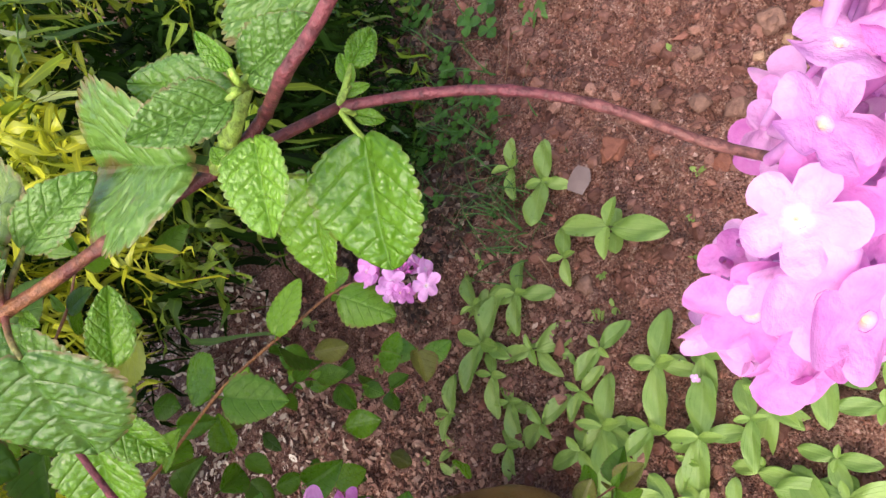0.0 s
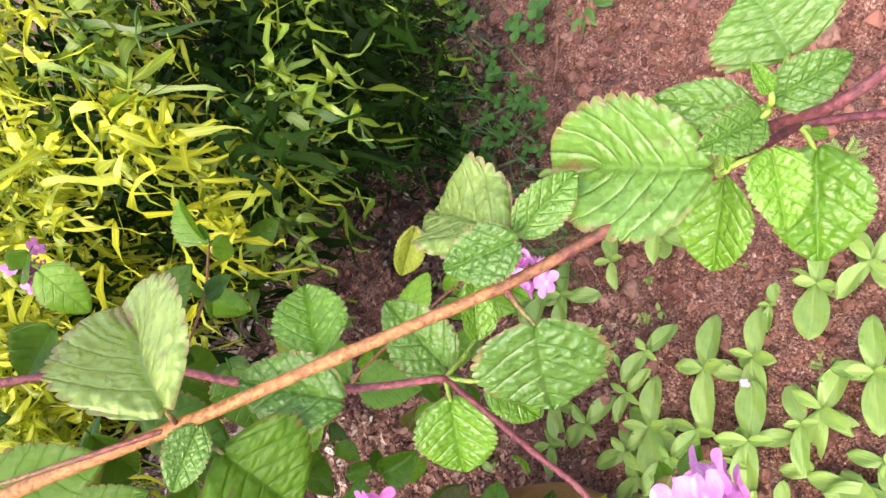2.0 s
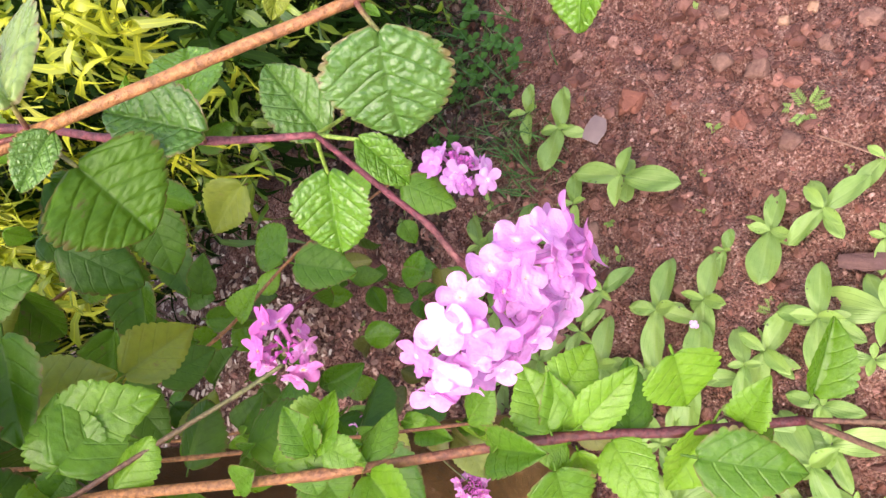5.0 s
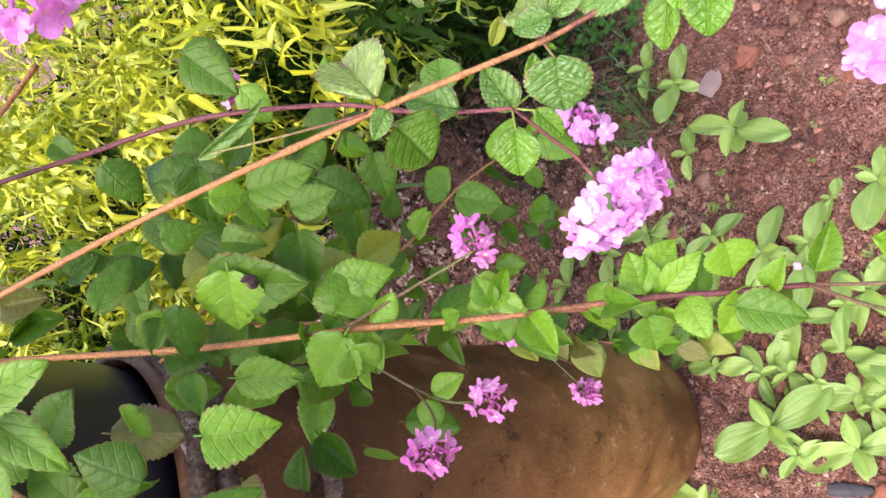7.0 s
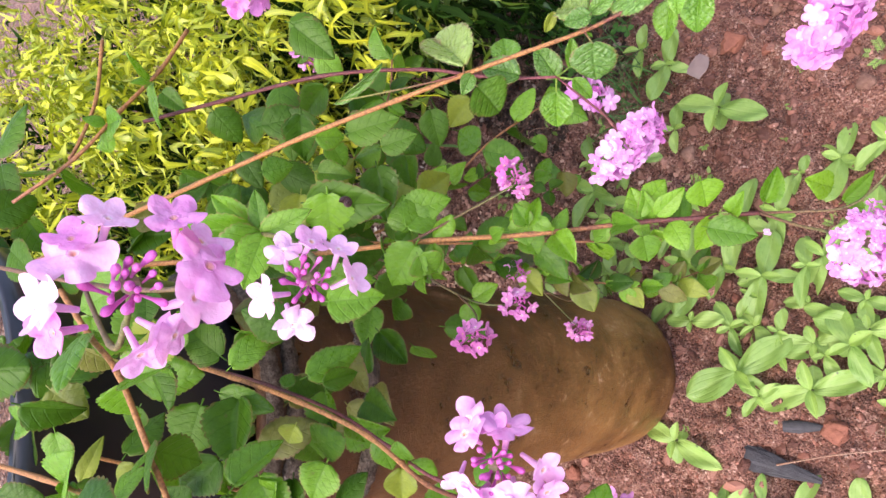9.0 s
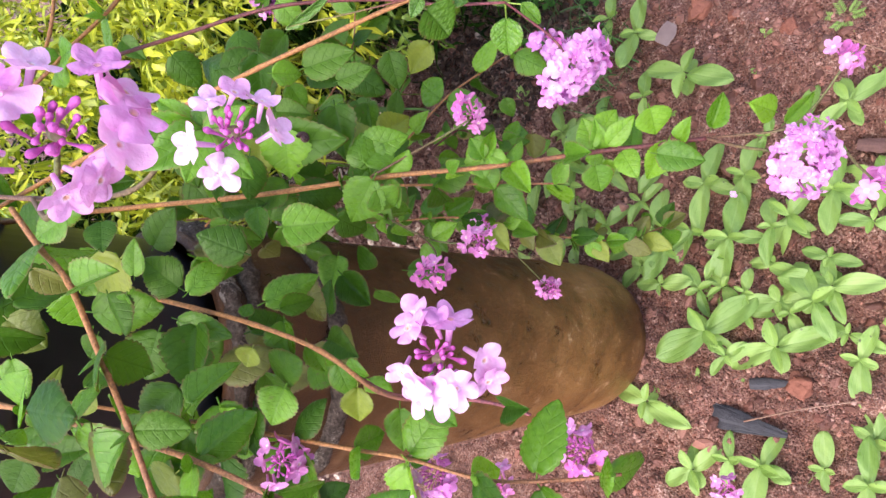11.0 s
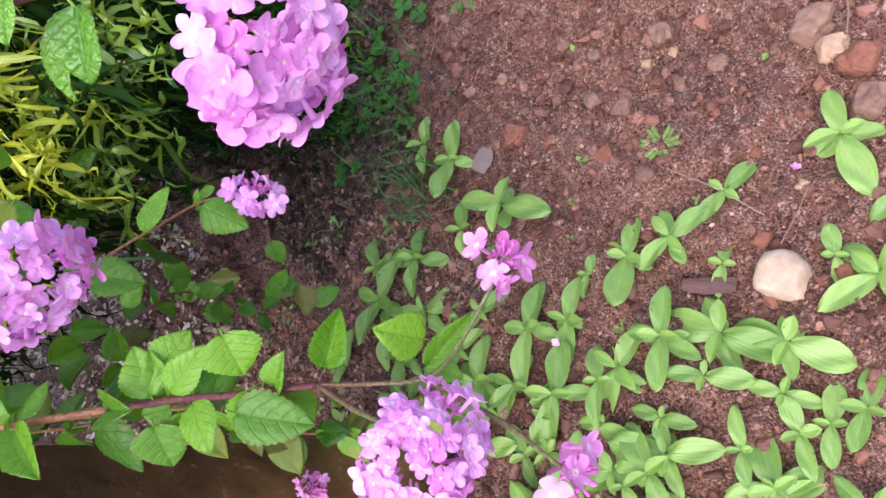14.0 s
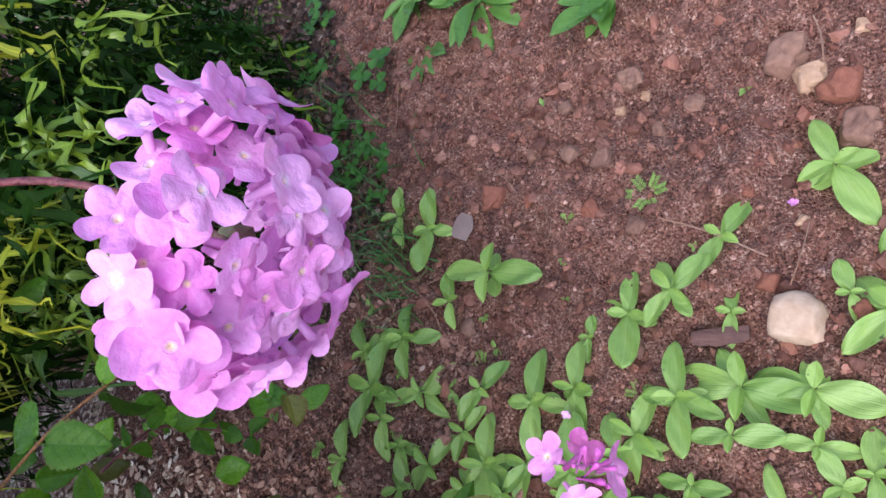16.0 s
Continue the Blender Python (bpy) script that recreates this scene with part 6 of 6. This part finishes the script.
# ---- seedlings on the soil ----
SEED_FORMS = ((0.41, 0.10, 0.16, 0.54), (0.37, 0.24, 0.30, 0.52), (0.46, 0.05, 0.10, 0.56), (0.42, 0.16, 0.40, 0.55), (0.38, 0.30, 0.20, 0.53))
SEED_LEAVES = [blade_leaf("leaf", M_SEED, w, f, c, b, 16, 9, 0.034, 0.56) for w, f, c, b in SEED_FORMS]
YOUNG_LEAVES = [blade_leaf("leaf", M_SEED_YOUNG, w + 0.02, f + 0.15, c, b, 12, 7, 0.02, 0.70) for w, f, c, b in SEED_FORMS]
FIRST_LEAVES = [blade_leaf("leaf", M_SEED, w, 0.08, c, 0.56, 10, 7, 0.02, 0.45) for w, c in ((0.66, 0.1), (0.58, 0.25))]
SEEDLINGS = [(0.284, 0.245, 0.04, 57), (0.189, 0.306, 0.026, -4), (0.12, 0.317, 0.031, -10), (0.081, 0.35, 0.034, 21), (-0.009, 0.357, 0.033, 30), (0.044, 0.373, 0.018, 24), (-0.017, 0.281, 0.039, 1), (-0.039, 0.391, 0.041, 31), (0.07, 0.226, 0.042, -63), (0.101, 0.172, 0.035, -75), (0.038, 0.262, 0.039, 37), (0.031, 0.207, 0.028, -58), (0.059, 0.152, 0.022, -68), (0.041, 0.121, 0.025, 59), (0.061, 0.107, 0.026, 31), (0.089, 0.094, 0.028, 27), (0.184, 0.144, 0.038, -15), (0.184, 0.183, 0.022, 41), (0.259, 0.171, 0.025, -20), (-0.011, 0.111, 0.038, 60), (-0.016, 0.108, 0.03, -33), (0.021, 0.045, 0.026, 71), (0.015, 0.045, 0.032, -20), (0.053, 0.503, 0.044, -64), (0.059, 0.614, 0.037, 35), (0.056, 0.659, 0.028, 36), (-0.004, 0.54, 0.023, 34), (-0.061, 0.563, 0.036, 35), (-0.132, 0.568, 0.04, 10), (-0.103, 0.518, 0.038, -33)]
SEEDLINGS_NEAR = [(-0.062, 0.447, 0.03, -12), (-0.154, 0.541, 0.029, 36), (-0.121, 0.399, 0.035, 33), (-0.107, 0.442, 0.027, -1), (-0.104, 0.615, 0.031, 60), (0.127, 0.266, 0.02, 28), (-0.173, 0.511, 0.032, 36)]
SEEDLINGS_POT = [(-0.173, 0.258, 0.045, -8), (-0.131, 0.19, 0.043, -40), (-0.07, 0.316, 0.039, 32), (-0.109, 0.263, 0.019, 22), (-0.094, 0.225, 0.027, -41), (-0.066, 0.193, 0.035, 61), (-0.045, 0.196, 0.036, -54), (-0.145, 0.306, 0.025, 61), (-0.29, 0.258, 0.042, -63), (-0.087, 0.124, 0.031, 30), (-0.122, 0.287, 0.026, 86), (-0.024, 0.22, 0.024, -65), (-0.0, 0.147, 0.024, 47), (-0.305, 0.166, 0.033, -13), (-0.24, 0.118, 0.034, 22), (-0.261, 0.149, 0.026, 42), (-0.198, 0.079, 0.03, 32), (-0.137, 0.063, 0.034, 14), (-0.174, 0.037, 0.034, 40)]


SEEDLINGS_FRONT = [(-0.157, 0.409, 0.031, -20), (-0.165, 0.463, 0.029, -20), (-0.213, 0.486, 0.03, 40), (-0.224, 0.571, 0.028, 20)]

SEEDLINGS_FILL = [(-0.17, 0.384, 0.026, -20), (-0.132, 0.368, 0.03, -3), (-0.171, 0.346, 0.026, -54), (-0.099, 0.364, 0.03, 21), (-0.034, 0.288, 0.028, 42), (-0.125, 0.241, 0.028, -41), (-0.055, 0.223, 0.028, -57), (-0.072, 0.152, 0.026, -63), (-0.097, 0.313, 0.026, 22), (-0.096, 0.208, 0.026, 60), (-0.178, 0.224, 0.022, -6), (-0.067, 0.261, 0.02, -65), (0.137, 0.065, 0.028, 52)]


def seedling(x, y, size, yaw, k):
    rng = random.Random(900 + k)
    big = size > 0.03
    z0 = soil_height(x, y) - 0.003
    tall = size * rng.uniform(0.5, 0.8)
    ob = thing("seedling", "bright green seedling with opposite oval leaves in damp soil" if big else "small green seedling with a few oval leaves", "seedling", "seedlings on the soil", at=(x, y, z0))
    top = Vector((rng.uniform(-0.1, 0.1) * size, rng.uniform(-0.1, 0.1) * size, tall))
    part_of("stem", tube("stem", [(0, 0, 0), top * 0.5 + Vector((0.04 * size, 0, 0)), top], 0.0014, 0.001, M_STALK_GREEN, 7, 4, False), ob)
    a0 = radians(yaw)
    pairs = ((0.40, rng.uniform(0.36, 0.5), 1.57, 0.0, FIRST_LEAVES), (0.75, 1.06, 0.0, 0.10, SEED_LEAVES), (1.0, rng.uniform(0.36, 0.58), 1.57, 0.42, YOUNG_LEAVES))
    if big and rng.random() < 0.75:
        pairs += ((0.55, rng.uniform(0.65, 0.9), rng.uniform(1.1, 2.0), 0.0, SEED_LEAVES),)
    for level, ln, turn, rise, shapes in pairs if big else pairs[1:]:
        for s in (0, 1):
            a = a0 + turn + s * math.pi + rng.uniform(-0.2, 0.2)
            d = Vector((math.cos(a), math.sin(a), rise + rng.uniform(-0.14, 0.24)))
            q = min(size * 1.36, 0.066) * ln * rng.uniform(0.84, 1.12)
            w = q * rng.uniform(1.0, 1.28)
            part_of("leaf", rng.choice(shapes), ob, turn_to(top * level, d, (0, 0, 1)) @ Matrix.Diagonal((w, q, q, 1)))


for k, (x, y, size, yaw) in enumerate(SEEDLINGS + SEEDLINGS_NEAR + SEEDLINGS_POT + SEEDLINGS_FRONT + SEEDLINGS_FILL):
    seedling(x, y, size, yaw, k)


# ---- small plants and things on the soil ----
def weed_tuft(name, label, category, x, y, count, size, mesh_list, seed, rise=(0.2, 1.0), wide=1.0):
    rng = random.Random(seed)
    ob = thing(name, label, category, at=(x, y, soil_height(x, y) - 0.002))
    for k in range(count):
        a = rng.uniform(0, 6.28)
        d = Vector((math.cos(a), math.sin(a), rng.uniform(*rise)))
        q = size * rng.uniform(0.6, 1.15)
        part_of("leaf", rng.choice(mesh_list), ob, turn_to(Vector((rng.uniform(-0.1, 0.1) * size, rng.uniform(-0.1, 0.1) * size, 0.002)), d, (0, 0, 1)) @ Matrix.Diagonal((q * wide, q, q, 1)))
    return ob


SPOON = [blade_leaf("leaf", M_WEED, w, 0.15, c, 0.68, 14, 7, 0.02, 0.8) for w, c in ((0.36, 0.3), (0.30, 0.5), (0.33, 0.15))]
for k, (x, y, count, size) in enumerate(((0.332, 0.838, 18, 0.085), (0.352, 0.732, 18, 0.085), (0.385, 0.545, 15, 0.072), (0.262, 0.77, 6, 0.05))):
    weed_tuft("weed", "dark green weed with spoon-shaped leaves", "weed", x, y, count, size, SPOON, 1 + k, (0.1, 1.1))



def blades(name, label, x, y, count, size, seed, spread):
    rng = np.random.default_rng(seed)
    vs, fs, o = [], [], 0
    for _ in range(count):
        bx, by = x + rng.normal() * spread, y + rng.normal() * spread
        a, ln, bend = rng.uniform(0, 6.28), size * rng.uniform(0.5, 1.2), rng.uniform(0.2, 1.1)
        u = np.linspace(0, 1, 7)
        run, up = ln * u * (0.35 + 0.5 * bend * u), ln * (u - 0.5 * bend * u * u)
        w = 0.0012 * (1 - 0.85 * u)
        c = np.stack([bx + run * np.cos(a), by + run * np.sin(a), soil_height(bx, by) + up], 1)
        s = np.array([-np.sin(a), np.cos(a), 0.0])
        fold = np.array([0, 0, 0.0006])
        vs.append(np.stack([c - s * w[:, None], c + fold, c + s * w[:, None]], 1).reshape(-1, 3))
        fs += [(o + i * 3 + j, o + i * 3 + j + 1, o + i * 3 + j + 4, o + i * 3 + j + 3) for i in range(6) for j in range(2)]
        o += 21
    ob = new(name, mesh_of(name, np.concatenate(vs), fs, M_GRASS))
    tagged(ob, label, "grass", kind="stuff")


blades("grass", "fine dark green grass tuft in the soil", 0.02, 0.72, 60, 0.06, 3, 0.04)
blades("grass", "fine dark green grass tuft in the soil", 0.005, 0.655, 60, 0.045, 4, 0.022)
blades("grass", "fine dark green grass tuft in the soil", 0.10, 0.83, 55, 0.06, 5, 0.05)
blades("grass", "fine dark green grass tuft in the soil", 0.06, 0.76, 45, 0.05, 6, 0.035)
blades("grass", "fine dark green grass tuft in the soil", 0.13, 0.90, 50, 0.055, 7, 0.05)
blades("grass", "fine dark green grass tuft in the soil", -0.02, 0.62, 50, 0.045, 8, 0.025)
M_CLOVER = veined_leaf("clover_leaf_green", (0.030, 0.110, 0.014), (0.075, 0.205, 0.030), (0.09, 0.20, 0.05), veins=5.0, relief=0.15, gloss=0.3)
ROUND = [blade_leaf("leaf", M_CLOVER, 0.95, 0.1, c, 0.58, 9, 7) for c in (0.1, 0.2)]


def clover(x, y, size, seed):
    rng = random.Random(seed)
    ob = thing("clover", "small dark green clover with rounded leaflets", "clover", "clovers by the bush", at=(x, y, soil_height(x, y) - 0.002))
    for k in range(rng.randrange(4, 7)):
        a, far = rng.uniform(0, 6.28), size * rng.uniform(0.4, 1.6)
        hub = Vector((far * math.cos(a), far * math.sin(a), size * rng.uniform(0.6, 1.3)))
        part_of("stalk", tube("stalk", [(0, 0, 0), hub * 0.55 + Vector((0, 0, 0.15 * size)), hub], 0.0005, 0.0004, M_GRASS, 6, 3, False), ob)
        for j in range(3):
            b = a + j * 2.094
            part_of("leaf", ROUND[j % 2], ob, turn_to(hub, (math.cos(b), math.sin(b), 0.1), (0, 0, 1)) @ Matrix.Diagonal((size * 0.62, size * 0.62, size * 0.62, 1)))


for k, (x, y, s) in enumerate(((0.207, 0.834, 0.028), (0.108, 0.854, 0.024), (-0.007, 0.80, 0.022), (0.05, 0.78, 0.020), (0.12, 0.76, 0.020), (0.24, 1.00, 0.026), (0.06, 0.90, 0.022), (-0.03, 0.74, 0.018), (0.185, 0.96, 0.024), (0.085, 0.72, 0.017), (0.10, 0.80, 0.020), (0.02, 0.84, 0.022))):
    clover(x, y, s, 50 + k)
TINY = [blade_leaf("leaf", M_SEED, 0.5, 0.1, 0.2, 0.5, 8, 5)]
for k, (x, y, s) in enumerate(((0.14, 0.456, 0.010), (0.10, 0.44, 0.007), (0.268, 0.30, 0.007), (0.245, 0.56, 0.009), (-0.02, 0.47, 0.010), (0.065, 0.42, 0.008), (0.002, 0.50, 0.009), (-0.085, 0.48, 0.013), (-0.10, 0.56, 0.012), (-0.06, 0.64, 0.013), (0.17, 0.33, 0.007), (-0.19, 0.20, 0.008), (-0.22, 0.24, 0.008), (0.33, 0.36, 0.008), (-0.238, 0.617, 0.016), (-0.246, 0.587, 0.016), (-0.298, 0.577, 0.012), (-0.262, 0.555, 0.020), (-0.274, 0.862, 0.020), (-0.107, 0.714, 0.020), (-0.143, 0.746, 0.016), (-0.242, 0.709, 0.020), (-0.293, 0.712, 0.012), (-0.510, 1.042, 0.012), (-0.523, 0.897, 0.012), (-0.286, 0.536, 0.020), (-0.087, 0.648, 0.012), (-0.163, 0.739, 0.012))):
    weed_tuft("sprout", "tiny green sprout in the damp soil", "sprout", x, y, 6, s, TINY, 300 + k, (0.1, 0.9))


def feather(x, y, size, seed):
    """A sprout with finely cut leaves."""
    rng = random.Random(seed)
    ob = thing("feathery_sprout", "small pale green sprout with finely cut leaves", "sprout", "feathery sprouts", at=(x, y, soil_height(x, y)))
    for k in range(6):
        a = k * 1.047 + rng.uniform(-0.2, 0.2)
        d = Vector((math.cos(a), math.sin(a), rng.uniform(0.2, 0.6))).normalized()
        line = part_of("leaf", tube("leaf", [(0, 0, 0), d * size * 0.5, d * size + Vector((0, 0, -0.1 * size))], 0.0006, 0.0003, M_STALK_GREEN, 6, 4, False), ob)
        for j in range(6):
            q = d * size * (0.3 + 0.11 * j)
            for s in (1, -1):
                e = (d * 0.7 + d.cross(Vector((0, 0, 1))) * s).normalized()
                part_of("leaflet", TINY[0], line, turn_to(q, e, (0, 0, 1)) @ Matrix.Diagonal((size * 0.16, size * 0.30, size * 0.2, 1)))


feather(0.197, 0.39, 0.022, 1)
feather(-0.045, 0.475, 0.018, 2)
feather(-0.13, 0.29, 0.018, 3)
feather(0.02, 0.30, 0.016, 4)
for x0, y0, x1, y1, r in ((0.177, 0.378, 0.186, 0.259, 0.0012), (0.171, 0.230, 0.228, 0.242, 0.0007), (0.37, 0.30, 0.41, 0.33, 0.0012), (-0.22, 0.165, -0.12, 0.10, 0.0010), (0.03, 0.55, -0.02, 0.60, 0.0008)):
    ob = new("twig", tube("twig", [(x0, y0, 0.010), ((x0 + x1) / 2 + 0.004, (y0 + y1) / 2, 0.008), (x1, y1, 0.009)], r, r * 0.6, M_TWIG, 7, 6, False))
    tagged(ob, "thin dry brown twig lying on the soil", "twig", "twigs on the soil")


rng_twig = random.Random(61)
for k in range(20):
    x, y, a = rng_twig.uniform(-0.12, 0.16), rng_twig.uniform(0.56, 0.88), rng_twig.uniform(0, 6.28)
    ln, bow = rng_twig.uniform(0.03, 0.08), rng_twig.uniform(-0.25, 0.25)
    pts = []
    for q in (0.0, 0.33, 0.66, 1.0):
        px, py = x + ln * q * math.cos(a) - bow * ln * math.sin(math.pi * q) * math.sin(a), y + ln * q * math.sin(a) + bow * ln * math.sin(math.pi * q) * math.cos(a)
        pts.append((px, py, soil_height(px, py) + 0.004 + 0.006 * math.sin(math.pi * q)))
    ob = new("twig", tube("twig", pts, 0.0007, 0.0004, M_TWIG, 6, 5, False))
    tagged(ob, "fine curved dry stalk lying under the bush", "twig", "twigs on the soil")
M_TWIG_DARK = plain("wood_dark_brown", (0.09, 0.045, 0.036), (0.19, 0.105, 0.085), 160.0, 0.8, 0.6)


def splinter(name, label, category, material, a, b, wide, tall, seed, wedge=0.0):
    """A split, angular piece of wood from a to b."""
    rng = random.Random(seed)
    bm = bmesh.new()
    bmesh.ops.create_cube(bm, size=1)
    bmesh.ops.subdivide_edges(bm, edges=bm.edges[:], cuts=4, use_grid_fill=True)
    ln = (Vector(b) - Vector(a)).length
    for v in bm.verts:
        k = (1 - 1.2 * abs(v.co.y) ** 2.2) * (1 - wedge * (v.co.y + 0.5))
        v.co = Vector((v.co.x * wide * k * (1 + 0.5 * noise.noise(v.co * 3 + Vector((seed, 0, 0)))), v.co.y * ln, v.co.z * tall * k * (1 - 1.1 * abs(v.co.x)) + 0.15 * tall * noise.noise(v.co * 5)))
    me = bpy.data.meshes.new(name)
    bm.to_mesh(me)
    bm.free()
    me.materials.append(material)
    ob = new(name, me)
    mid = (Vector(a) + Vector(b)) / 2
    ob.matrix_basis = turn_to(mid, Vector(b) - Vector(a), (0.2, -0.2, 1))
    return tagged(ob, label, category)


splinter("charred_wood", "charred black piece of wood on the soil", "wood", M_CHAR, (-0.242, 0.199, 0.004), (-0.198, 0.124, 0.004), 0.030, 0.009, 1, 0.75)
splinter("charred_wood", "small charred black wood fragment on the soil", "wood", M_CHAR, (-0.185, 0.190, 0.005), (-0.155, 0.160, 0.005), 0.015, 0.006, 2, 0.6)
splinter("wood_fragment", "dark weathered wood fragment half sunk in soil", "wood", M_TWIG_DARK, (0.090, 0.285, 0.000), (0.118, 0.242, 0.001), 0.015, 0.007, 3)
splinter("plastic_shard", "cloudy grey plastic scrap on the soil", "scrap", M_CLOUDY, (0.065, 0.577, 0.003), (0.095, 0.582, 0.004), 0.020, 0.0012, 4)
for k, (x, y, z) in enumerate(((-0.031, 0.346, 0.026), (0.238, 0.262, 0.012), (0.065, 0.475, 0.012))):
    ob = new("fallen_floret", FLORETS["violet"][1])
    ob.matrix_basis = pose(x, y, z, 20, 15 * k, 40 * k) @ Matrix.Diagonal((0.0048, 0.0048, 0.004, 1))
    tagged(ob, "single fallen pale violet floret", "flower", "fallen florets")


def snail():
    verts = []
    n, m = 60, 10
    for i in range(n):
        u = i / (n - 1)
        a, r = u * 5.2 * math.pi, 0.0025 * math.exp(-1.9 * (1 - u))
        for j in range(m):
            b = 2 * math.pi * j / m
            q = r * 0.62
            verts.append(((r + q * math.cos(b)) * math.cos(a), (r + q * math.cos(b)) * math.sin(a), 0.0028 * (1 - u) + q * math.sin(b)))
    ob = new("snail_shell", mesh_of("snail_shell", verts, grid_faces(n, m, True), M_SNAIL))
    ob.matrix_basis = turn_to((-0.1115, 0.2405, 0.671), (0.3, 0.2, -0.3), (0.1, -0.7, 0.6))
    tagged(ob, "small dark snail shell on a lantana leaf", "shell")
    leaf((-0.128, 0.262, 0.672), (-0.100, 0.228, 0.660), 0.026, (0.1, -0.7, 0.6), 0, "shaded")


snail()
